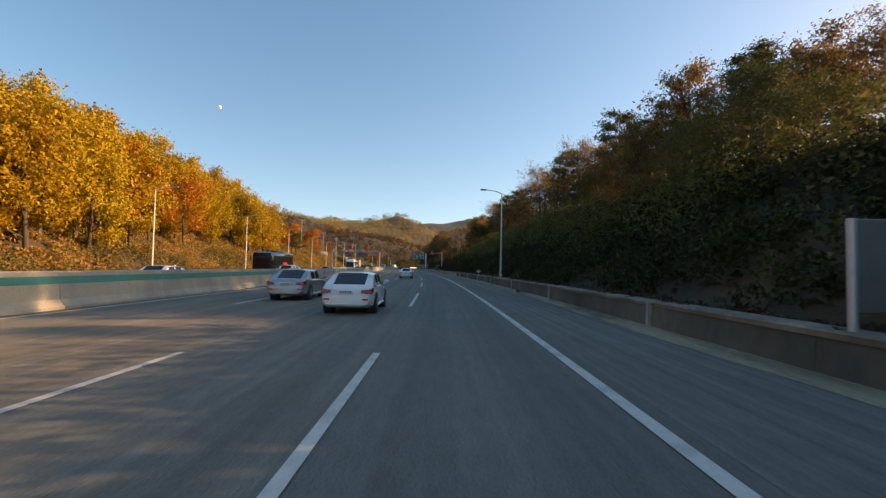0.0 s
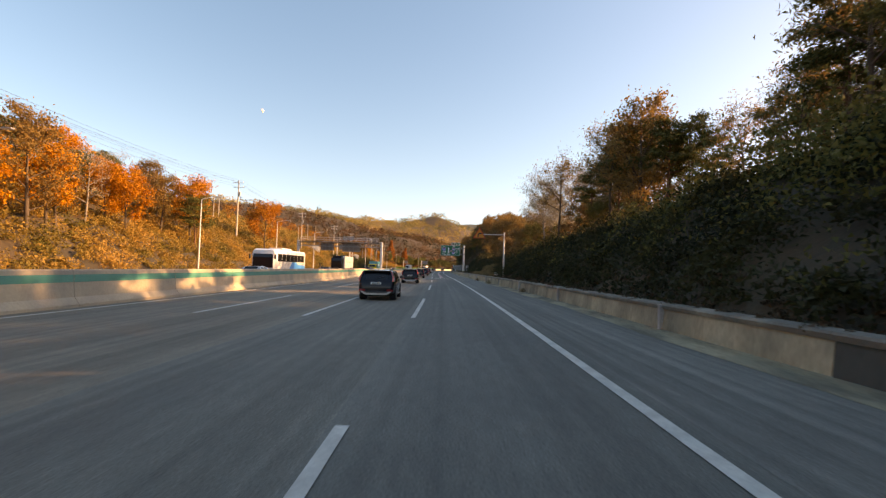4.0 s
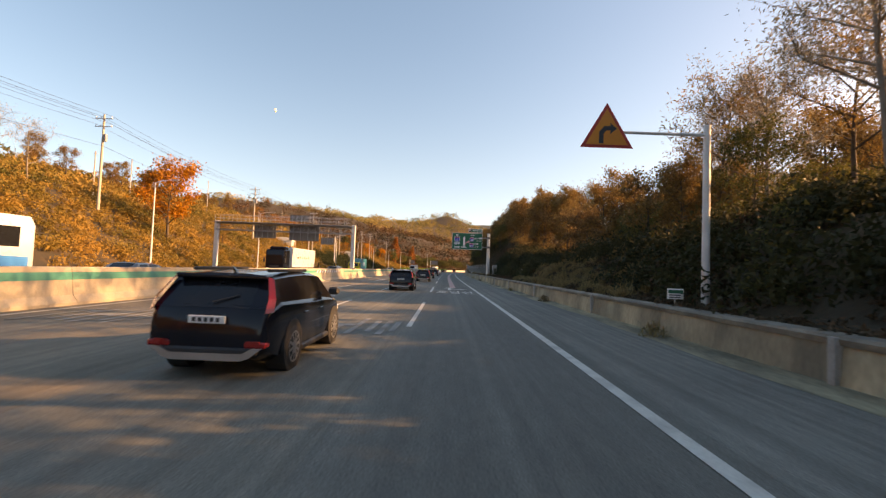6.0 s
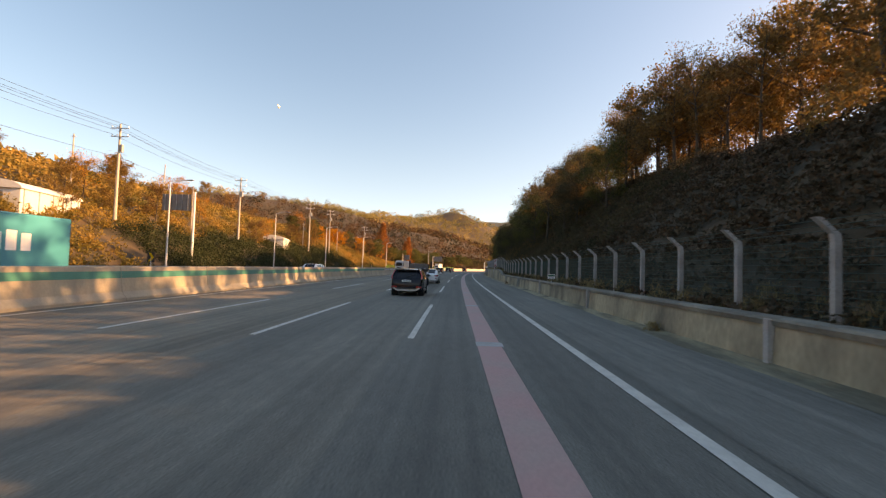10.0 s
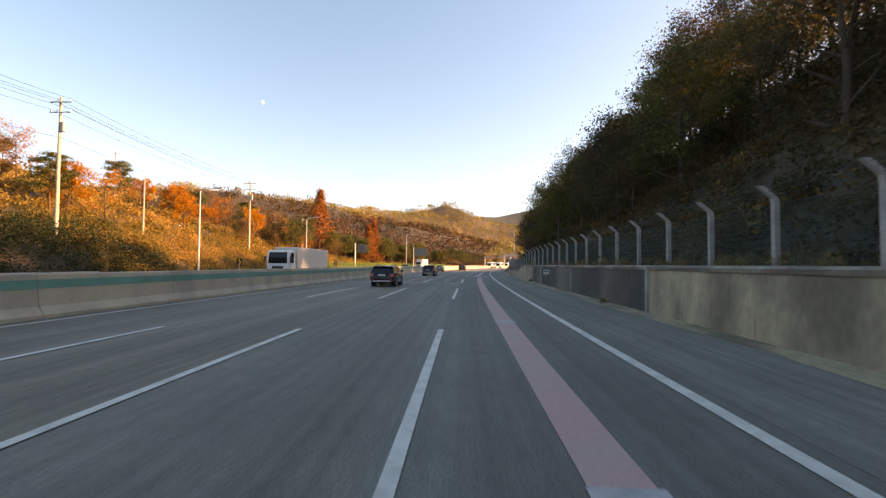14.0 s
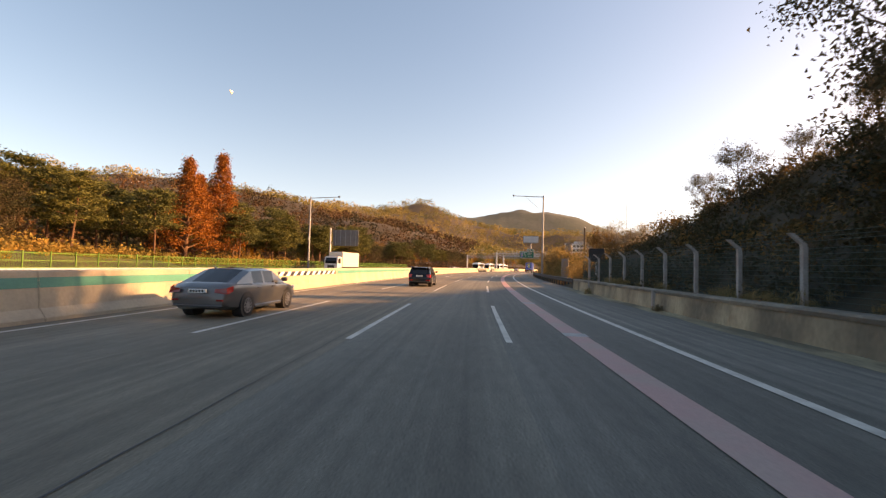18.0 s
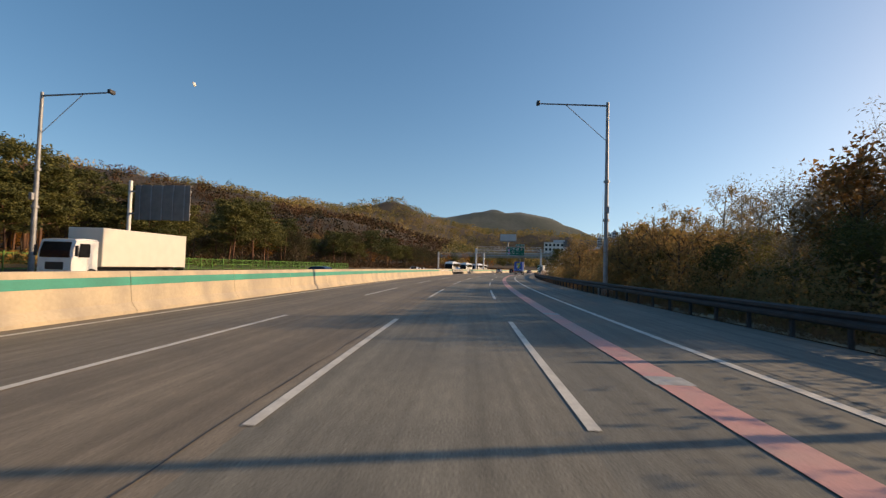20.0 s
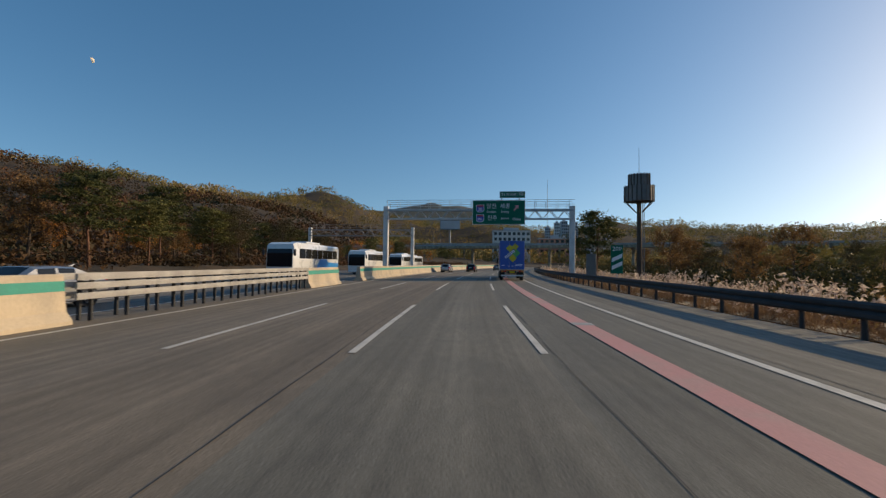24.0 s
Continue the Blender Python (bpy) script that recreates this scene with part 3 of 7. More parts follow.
def median_unit(s0, s1):
    root = thing("median_barrier", Matrix.Identity(4), "weathered concrete median barrier with a green painted band", "barrier", "median barrier units", "structure")
    part("concrete_body", strip(s0 + 0.012, s1 - 0.012, barrier_profile(MEDIAN), 3.0, closed=True), CONCRETE, root, smooth=30)
    mid = (s0 + s1) / 2
    if not any(a - 1 < mid < b + 1 for a, b in HATCHED):
        # the band follows the leaning face, 4 mm proud of it
        band = [(MEDIAN + 0.154, 1.12), (MEDIAN + 0.184, 0.86)]
        part("green_band", strip(s0 + 0.012, s1 - 0.012, [(u + 0.004, z) for u, z in band], 3.0), GREEN_BAND, root, "sea-green painted band")
    return root


s = -50.0
while s < 541.0:
    median_unit(s, min(s + 6.0, 542.0))
    s += 6.0
s = 558.8
while s < 780.0:
    if not 567.5 < s + 3 < 571.0:
        median_unit(s, s + 6.0 if s > 562 else s + 6.2)
    s += 6.2 if s < 562 else 6.0
for a, b in HATCHED:
    root = thing("hatched_panel", Matrix.Identity(4), "black and white slanted hazard stripes on the median barrier", "hazard marking", "hazard stripes", "structure")
    part("backing", strip(a, b, [(MEDIAN + 0.159, 1.12), (MEDIAN + 0.189, 0.86)], 2.0), SIGN_BLACK, root)
    for k in range(10):
        s0 = a + k * (b - a) / 10
        v = [(*map(float, road(s0 + ds, u)), z) for ds, u, z in ((0, MEDIAN + 0.194, 0.865), (0.45, MEDIAN + 0.194, 0.865), (0.85, MEDIAN + 0.164, 1.115), (0.4, MEDIAN + 0.164, 1.115))]
        part("stripe", Geo().add(v, [(0, 1, 2, 3)]), SIGN_WHITE, root)

# movable steel section in the median
gate = thing("steel_barrier_gate", Matrix.Identity(4), "cream painted steel rail section closing a gap in the median", "barrier", kind="structure")
for z in (1.22, 0.98, 0.70):
    for du in (-0.28, 0.28):
        part("rail", strip(542.2, 558.6, [(MEDIAN + du - 0.03, z - 0.09), (MEDIAN + du + 0.03, z - 0.09), (MEDIAN + du + 0.05, z), (MEDIAN + du + 0.03, z + 0.09), (MEDIAN + du - 0.03, z + 0.09)], 3.0, closed=True), CONCRETE_CAP, gate, smooth=40)
for s in np.arange(542.8, 558.6, 1.3):
    m = at(s, MEDIAN)
    part("post", Geo().box(-0.22, -0.035, 0.0, -0.12, 0.035, 1.2, m=m).box(0.12, -0.035, 0.0, 0.22, 0.035, 1.2, m=m).box(-0.12, -0.03, 1.0, 0.12, 0.03, 1.1, m=m), GUARD_DARK, gate)

# ---- right side: low wall, then retaining wall, fence on top ----
def wall_out(s):
    return float(np.interp(s, [-60, 110, 175], [0.42, 0.42, 0.0]))


def wall_unit(s0, s1, h0, h1):
    root = thing("roadside_wall", Matrix.Identity(4), "stained grey concrete roadside wall with a rounded coping", "wall", "roadside wall units", "structure")
    for name, prof, mt in (("wall_face", lambda h: [(3.52, 0.0), (3.60, 0.06), (3.66, h - 0.16), (4.02, h - 0.16), (4.02, -0.1), (3.52, -0.1)], CONCRETE_DARK if s0 < 88 or 309 < s0 < 341 else CONCRETE_OLD),
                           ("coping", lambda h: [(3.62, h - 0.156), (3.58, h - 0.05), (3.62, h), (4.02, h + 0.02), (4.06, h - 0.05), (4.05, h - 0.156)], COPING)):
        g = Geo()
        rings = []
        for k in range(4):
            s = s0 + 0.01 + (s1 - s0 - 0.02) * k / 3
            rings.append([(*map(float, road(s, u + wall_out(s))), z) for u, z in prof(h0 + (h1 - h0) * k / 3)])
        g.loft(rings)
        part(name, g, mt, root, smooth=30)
    if abs(h1 - h0) < 0.05 and round(s1 - 38) % 12 == 0:
        m = at(s1 - 0.02, 3.62 + wall_out(s1))
        part("joint_filler", Geo().box(-0.10, -0.07, 0.02, 0.04, 0.07, h0 - 0.02, m=m), CONCRETE_CAP, root, "pale mortar over a wall joint")
    return root


def wall_height(s):
    return float(np.interp(s, [-60, 100, 170, 272, 279, 356, 361, 429], [0.80, 0.82, 0.88, 0.98, 1.72, 1.72, 0.92, 0.90]))


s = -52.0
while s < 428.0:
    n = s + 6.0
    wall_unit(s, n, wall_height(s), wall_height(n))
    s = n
g = Geo()
rings = []
for s in np.linspace(-50, 430, 161):
    o, w = wall_out(s), 0.10 * math.sin(s * 0.31) + 0.07 * math.sin(s * 1.13 + 1.0)
    rings.append([(*map(float, road(s, u)), z) for u, z in ((2.95 + o * 0.6 + w, 0.012), (3.35 + o * 0.8, 0.022), (3.60 + o, 0.055))])
g.loft(rings, closed=False, caps=False)
tagged(part("gutter", g, GUTTER), "sandy dirt on the concrete gutter at the wall's foot", "gutter", kind="structure")

# guardrail on the open stretch
rail = thing("guardrail", Matrix.Identity(4), "weathered steel W-beam guardrail on posts, darkened for its shaded side", "guardrail", kind="structure")
W = [(0.0, 0.42), (-0.05, 0.46), (-0.05, 0.52), (0.0, 0.57), (-0.05, 0.62), (-0.05, 0.68), (0.0, 0.72), (0.012, 0.72), (-0.03, 0.67), (-0.03, 0.63), (0.02, 0.57), (-0.03, 0.51), (-0.03, 0.47), (0.012, 0.42)]
for s in np.arange(431.0, 700.0, 8.0):
    part("beam", strip(s, s + 8.02, [(4.15 + a * 1.3, (b - 0.42) * 1.4 + 0.49) for a, b in W], 2.0, closed=True), GUARD_DARK, rail, smooth=30)
for s in np.arange(432.0, 700.0, 2.0):
    part("post", Geo().cyl((0, 0, -0.3), (0, 0, 0.90), 0.07, n=8).mesh("post", GUARD_DARK), GUARD_DARK, rail).matrix_world = at(s, 4.28)
flat("verge_drain", 434, 700, 4.6, 5.6, -0.04, GUTTER, "broken concrete drain channel beside the guardrail", "drain")

# ---- lamps, signs, gantries, fences, poles ----
def lamp_post(s, u, h, arm, label, z0=0.0, group="street lamps"):
    """Tapered pole, bowed bracket arm (arm < 0 reaches to the left), flat lantern."""
    root = thing("street_lamp", at(s, u, z0), label, "street lamp", group)
    part("pole", Geo().cyl((0, 0, 0), (0, 0, h), 0.11, 0.055, 10), POLE_WHITE, root, smooth=40)
    part("base_plate", Geo().box(-0.22, -0.22, 0, 0.22, 0.22, 0.04).cyl((0, 0, 0.04), (0, 0, 0.5), 0.15, 0.13, 10), POLE_WHITE, root)
    g = Geo()
    pts = [(0, 0, h - 0.05), (arm * 0.25, 0, h + 0.16), (arm * 0.6, 0, h + 0.28), (arm * 0.85, 0, h + 0.33)]
    for a, b in zip(pts, pts[1:]):
        g.cyl(a, b, 0.045, 0.04, 8)
    part("arm", g, POLE_WHITE, root, smooth=40)
    x0, x1 = sorted((arm * 0.82, arm * 1.15))
    lan = part("lantern", Geo().box(x0, -0.16, h + 0.28, x1, 0.16, h + 0.40, bev=0.04), STEEL_DULL, root)
    part("lens", Geo().box(x0 + 0.08, -0.11, h + 0.262, x1 - 0.08, 0.11, h + 0.279), SIGN_WHITE, lan)
    return root


lamp_post(48.0, 4.75, 8.9, -2.0, "grey steel street lamp behind the low wall", 0.85)
for s in (-4, 25.5, 55, 85, 115.5, 146.3, 176.5, 205, 233, 258.5, 287, 315, 349, 381):
    lamp_post(s, -35.4, 10.2, 2.3, "pale steel street lamp beside the opposite carriageway", 0.05)


def camera_mast(s, u, h, arm, z0=0.0):
    """Tall mast with a long braced arm and a small box."""
    root = thing("traffic_mast", at(s, u, z0), "tall grey steel mast with a braced overhanging arm", "traffic mast", "traffic masts")
    part("pole", Geo().cyl((0, 0, 0), (0, 0, h), 0.19, 0.11, 12), STEEL_DULL, root, smooth=40)
    for f, r in ((0.38, 0.24), (0.58, 0.22)):
        part("collar", Geo().cyl((0, 0, h * f), (0, 0, h * f + 0.18), r, n=12), STEEL_DULL, root)
    part("base_plate", Geo().box(-0.45, -0.45, 0, 0.45, 0.45, 0.55, bev=0.05), CONCRETE_CAP, root)
    part("arm", Geo().cyl((0, 0, h - 0.25), (arm, 0, h - 0.05), 0.07, 0.05, 8), STEEL_DULL, root)
    part("brace", Geo().cyl((0, 0, h - 3.0), (arm * 0.6, 0, h - 0.15), 0.025, n=6), STEEL_DULL, root)
    head = part("camera_box", Geo().box(arm - 0.12, -0.25, h - 0.15, arm + 0.12, 0.25, h + 0.12, bev=0.03), DARK, root)
    part("junction_box", Geo().box(-0.12, -0.4, h * 0.42, 0.12, -0.19, h * 0.42 + 0.5, bev=0.02), STEEL_DULL, root)
    return root


camera_mast(469.0, 4.9, 14.6, -5.2, -0.1)
camera_mast(463.2, -35.4, 13.2, 5.2, 0.0)


def sign_text(root, body, x, z, size, material, y=-0.03, sx=1.0, sy=1.0, align="CENTER", bold=0.0):
    ob = part("lettering", text_mesh(body, size, material, sx, sy, bold=bold, align=align), None, root)
    ob.matrix_local = pose(x, y, z, 90, 0, 0)
    return ob


def shield(root, x, z, w, number):
    """Motorway shield: white outline, red crown, blue field, number."""
    def shape(k, y, top=1.0):
        pts = [(-0.42, 0.5), (-0.2, 0.43), (0, 0.5), (0.2, 0.43), (0.42, 0.5), (0.5, 0.3), (0.46, 0.1), (0.52, -0.15), (0.35, -0.42), (0, -0.5), (-0.35, -0.42), (-0.52, -0.15), (-0.46, 0.1), (-0.5, 0.3)]
        return Geo().add([(x + a * w * k, y, z + b * w * k) for a, b in pts], [tuple(range(len(pts)))])
    sh = part("shield", shape(1.0, -0.024), SIGN_WHITE, root)
    part("field", shape(0.88, -0.028), SIGN_BLUE, sh)
    part("crown", Geo().add([(x - 0.38 * w, -0.032, z + 0.40 * w), (x, -0.032, z + 0.40 * w), (x + 0.38 * w, -0.032, z + 0.40 * w), (x + 0.42 * w, -0.032, z + 0.22 * w), (x - 0.42 * w, -0.032, z + 0.22 * w)], [(0, 4, 3, 2, 1)]), SIGN_RED, sh)
    t = sign_text(sh, number, x, z - 0.12 * w, w * (0.52 if len(number) < 3 else 0.42), SIGN_WHITE, -0.034, bold=0.01)
    return sh


def board(root, x0, z0, x1, z1, face, name="panel", back=True):
    p = part(name, Geo().box(x0, -0.012, z0, x1, 0.03, z1), [SIGN_BACK], root)
    part("border", Geo().box(x0 + 0.01, -0.016, z0 + 0.01, x1 - 0.01, -0.0125, z1 - 0.01), SIGN_WHITE, p)
    part("face", Geo().box(x0 + 0.05, -0.020, z0 + 0.05, x1 - 0.05, -0.0165, z1 - 0.05), face, p)
    return p


def direction_sign():
    root = thing("direction_sign", at(199.3, 0.0), "green motorway direction sign on a grey cantilever post", "road sign")
    part("post", Geo().cyl((4.35, 0.35, 0.8), (4.35, 0.35, 7.75), 0.27, 0.24, 14), POLE_WHITE, root, smooth=40)
    for z in (5.5, 7.0):
        part("bracket", Geo().box(2.6, 0.06, z - 0.07, 4.5, 0.42, z + 0.07, bev=0.02), STEEL_DULL, root)
        part("clamp", Geo().cyl((4.35, 0.35, z - 0.16), (4.35, 0.35, z + 0.16), 0.31, n=12), DARK, root)
    main = board(root, -1.6, 4.82, 3.3, 7.5, SIGN_GREEN)
    main.location.z = 0.22
    sign_text(main, "남S", -0.78, 7.14, 0.36, SIGN_WHITE, bold=0.006)
    shield(main, -0.78, 6.47, 0.88, "1")
    sign_text(main, "대구", -0.78, 5.73, 0.52, SIGN_WHITE, bold=0.012)
    sign_text(main, "Daegu", -0.78, 5.22, 0.38, SIGN_WHITE, bold=0.008)
    sign_text(main, "500m", 0.36, 5.2, 0.38, SIGN_WHITE, bold=0.010)
    g = Geo()
    v = [(0.24, 5.44), (0.50, 5.44), (0.50, 6.6), (0.60, 6.6), (0.37, 6.95), (0.14, 6.6), (0.24, 6.6)]
    part("arrow", g.add([(a, -0.026, b) for a, b in v], [(0, 1, 2, 6), (5, 6, 2, 3, 4)]), SIGN_WHITE, main)
    g = Geo()
    pts = [(0.48 + 0.58 * t, 5.68 + 0.40 * math.sin(t * 1.6)) for t in (0, 0.2, 0.4, 0.6, 0.8, 1.0)]
    for (a, b), (c, d) in zip(pts, pts[1:]):
        g.add([(a, -0.028, b - 0.11), (c, -0.028, d - 0.11), (c, -0.028, d + 0.11), (a, -0.028, b + 0.11)], [(0, 1, 2, 3)])
    g.add([(1.04, -0.028, 5.86), (1.36, -0.028, 6.09), (1.04, -0.028, 6.32)], [(0, 1, 2)])
    part("arrow", g, SIGN_PINK, main, "pink turn arrow")
    sign_text(main, "서W", 1.68, 7.12, 0.34, SIGN_WHITE, bold=0.006)
    shield(main, 1.62, 6.49, 0.70, "30")
    sign_text(main, "당진·세종", 2.62, 6.64, 0.30, SIGN_WHITE, bold=0.006)
    sign_text(main, "Dangjin·Sejong", 2.62, 6.28, 0.175, SIGN_WHITE)
    shield(main, 1.58, 5.53, 0.70, "251")
    sign_text(main, "전주", 2.36, 5.72, 0.36, SIGN_WHITE, bold=0.006)
    sign_text(main, "Jeonju", 2.40, 5.30, 0.25, SIGN_WHITE)
    top = board(root, 1.0, 7.62, 3.3, 8.22, SIGN_GREEN, "name_plate")
    top.location.z = 0.22
    part("number_field", Geo().box(1.06, -0.026, 7.68, 1.56, -0.0205, 8.16), SIGN_BLACK, top)
    sign_text(top, "31", 1.31, 7.92, 0.42, SIGN_WHITE)
    sign_text(top, "회덕분기점", 2.45, 7.92, 0.33, SIGN_WHITE)
    for x in (1.4, 2.2, 3.0):
        part("strut", Geo().box(x - 0.03, 0.0, 7.6, x + 0.03, 0.05, 8.0), STEEL_DULL, root)


direction_sign()


def truss(g, x0, x1, z0, z1, y0, y1, step):
    for z in (z0, z1):
        for y in (y0, y1):
            g.box(x0, y - 0.07, z - 0.07, x1, y + 0.07, z + 0.07)
    n = max(2, int(round((x1 - x0) / step)))
    for k in range(n):
        a, b = x0 + (x1 - x0) * k / n, x0 + (x1 - x0) * (k + 1) / n
        for y in (y0, y1):
            g.cyl((a, y, z0), ((a + b) / 2, y, z1), 0.04, n=5)
            g.cyl(((a + b) / 2, y, z1), (b, y, z0), 0.04, n=5)


def railing(g, x0, x1, z, y, h=0.95):
    for k in range(int((x1 - x0) / 1.2) + 1):
        g.box(x0 + k * 1.2 - 0.02, y - 0.02, z, x0 + k * 1.2 + 0.02, y + 0.02, z + h)
    for f in (0.5, 1.0):
        g.box(x0, y - 0.02, z + h * f - 0.02, x1, y + 0.02, z + h * f + 0.02)


def gantry_west():
    root = thing("sign_gantry", at(189.6, 0.0), "grey steel truss gantry over the opposite carriageway with sign backs", "sign gantry", "sign gantries")
    for u in (-34.9, -15.6):
        col = part("column", Geo().box(u - 0.26, -0.26, 0.0 if u < -20 else 1.3, u + 0.26, 0.26, 7.4, bev=0.04), POLE_WHITE, root, smooth=30)
        part("base_plate", Geo().box(u - 0.5, -0.5, 0.0 if u < -20 else 1.3, u + 0.5, 0.5, (0.0 if u < -20 else 1.3) + 0.08), STEEL_DULL, col)
    g = Geo()
    truss(g, -34.9, -15.6, 6.15, 7.1, -0.35, 0.35, 1.5)
    part("truss", g, STEEL_DULL, root)
    part("walkway", Geo().box(-34.9, -1.1, 7.16, -16.0, 0.4, 7.24), STEEL_DULL, root)
    g = Geo()
    railing(g, -34.7, -16.2, 7.24, -1.05)
    railing(g, -34.7, -16.2, 7.24, 0.38)
    part("railing", g, GALV, root)
    for a, b, z0, z1 in ((-29.8, -26.7, 5.2, 7.0), (-24.8, -20.6, 5.0, 7.1), (-24.8, -22.1, 7.7, 8.6)):
        sg = part("sign_board", Geo().box(a, 0.42, z0, b, 0.48, z1), SIGN_BACK, root, "dull back of a road sign")
        for k in range(4):
            x = a + (b - a) * (k + 0.5) / 4
            part("stiffener", Geo().box(x - 0.05, 0.36, z0, x + 0.05, 0.418, z1), STEEL_DULL, sg)


gantry_west()


def gantry_east():
    root = thing("sign_gantry", at(581.5, 0.0), "pale steel truss gantry over the road with a green direction sign", "sign gantry", "sign gantries")
    for u, z in ((-15.6, 1.3), (5.4, -0.4)):
        part("column", Geo().box(u - 0.28, -0.28, z, u + 0.28, 0.28, 8.2, bev=0.04), POLE_WHITE, root, smooth=30)
    g = Geo()
    truss(g, -15.6, 5.4, 6.75, 7.7, -0.4, 0.4, 1.6)
    part("truss", g, GALV, root)
    part("walkway", Geo().box(-15.4, -0.5, 7.76, 5.6, 1.2, 7.84), GALV, root)
    g = Geo()
    railing(g, -15.4, 5.6, 7.84, 1.15, 1.0)
    railing(g, -15.4, 5.6, 7.84, -0.45, 1.0)
    part("railing", g, GALV, root)
    main = board(root, -5.6, 6.05, 0.2, 8.75, SIGN_GREEN)
    main.location.y = -0.75
    for z, number, ko, en in ((7.85, "30", "당진  세종", "Dangjin  Sejong"), (6.75, "251", "전주", "Jeonju")):
        shield(main, -4.75, z, 0.9, number)
        two = len(ko.split()) > 1
        for k, (a, b) in enumerate(zip(ko.split(), en.split())):
            sign_text(main, a, -3.5 + 1.5 * k if two else -3.4, z + (0.22 if two else 0.0), 0.62, SIGN_WHITE)
            sign_text(main, b, -3.5 + 1.5 * k if two else -2.0, z - (0.36 if two else 0.0), 0.34, SIGN_WHITE)
    g = Geo().add([(x - 0.75, -0.028, z + 7.9) for x, z in ((-0.32, -0.25), (-0.22, -0.35), (0.1, 0.02), (0.2, -0.1), (0.25, 0.32), (-0.2, 0.25), (-0.06, 0.14))], [(0, 1, 2, 6), (2, 3, 4, 5, 6)])
    part("arrow", g, SIGN_PINK, main, "pink slanting arrow")
    sign_text(main, "150m", -0.75, 6.65, 0.42, SIGN_WHITE)
    top = board(root, -2.6, 9.0, 0.2, 9.75, SIGN_GREEN, "name_plate")
    top.location.y = -0.75
    sign_text(top, "31", -2.2, 9.37, 0.5, SIGN_WHITE)
    sign_text(top, "회덕분기점", -0.95, 9.37, 0.42, SIGN_WHITE)
    for x, z in ((-5.0, 8.4), (-2.4, 9.6), (-0.5, 9.6)):
        part("hanger", Geo().box(x, -0.72, 6.4, x + 0.1, -0.42, z), STEEL_DULL, root)


gantry_east()


def far_gantry(s, u0, u1, h, label):
    root = thing("sign_gantry", at(s, 0.0), label, "sign gantry", "sign gantries")
    for u in (u0, u1):
        part("column", Geo().box(u - 0.25, -0.25, 0.0, u + 0.25, 0.25, h + 0.4), POLE_WHITE, root)
    g = Geo()
    truss(g, u0, u1, h - 1.0, h, -0.35, 0.35, 1.6)
    railing(g, u0, u1, h + 0.05, -0.35, 0.8)
    part("truss", g, STEEL_DULL, root)
    return root


far_gantry(604.0, -35.0, -17.0, 7.2, "dark steel truss gantry over the opposite carriageway")


def warning_sign():
    root = thing("warning_sign", at(140.2, 0.0), "orange triangular bend warning sign on an arm", "road sign")
    part("post", Geo().cyl((5.3, 0, 0.75), (5.3, 0, 6.4), 0.12, 0.10, 12), POLE_WHITE, root, smooth=40)
    part("arm", Geo().cyl((5.3, 0, 6.1), (2.3, 0, 6.1), 0.05, 0.045, 8), POLE_WHITE, root)
    c, r = (2.2, 6.05), 0.93
    for name, k, y, mt in (("plate", 1.0, -0.08, SIGN_RED), ("face", 0.80, -0.094, SIGN_ORANGE)):
        tri = [(c[0] + r * k * math.sin(a), y, c[1] + r * k * math.cos(a)) for a in (0, math.radians(120), math.radians(240))]
        g = Geo().add(tri + [(a, y + 0.012, b) for a, _, b in tri], [(0, 2, 1), (3, 4, 5), (0, 1, 4, 3), (1, 2, 5, 4), (2, 0, 3, 5)])
        part(name, g, mt, root)
    g = Geo()
    v = [(-0.24, -0.32), (-0.10, -0.32), (-0.10, -0.02), (-0.02, 0.08), (0.10, 0.08), (0.10, -0.02), (0.30, 0.15), (0.10, 0.32), (0.10, 0.22), (-0.08, 0.22), (-0.24, 0.04)]
    part("arrow", g.add([(c[0] + a, -0.098, c[1] + b - 0.02) for a, b in v], [(0, 1, 2, 10), (2, 3, 9, 10), (3, 4, 8, 9), (5, 6, 7, 4), (4, 7, 8)]), SIGN_BLACK, root)


warning_sign()


def chevron(s, z=1.2):
    root = thing("chevron_sign", at(s, -34.3), "yellow and black chevron bend marker beside the opposite road", "road sign", "chevron signs")
    part("post", Geo().cyl((0, 0, 0), (0, 0, z + 0.5), 0.05, n=8), GALV, root)
    part("panel", Geo().box(-0.4, -0.02, z, 0.4, 0.02, z + 1.05), SIGN_BLACK, root)
    g = Geo().add([(-0.28, -0.026, z + 0.08), (0.0, -0.026, z + 0.08), (0.3, -0.026, z + 0.52), (0.0, -0.026, z + 0.97), (-0.28, -0.026, z + 0.97), (0.02, -0.026, z + 0.52)], [(0, 1, 2, 5), (5, 2, 3, 4)])
    part("chevron", g, SIGN_YELLOW, root)


for s in (208.6, 239.0, 254.5, 356.1, 394.0):
    chevron(s)


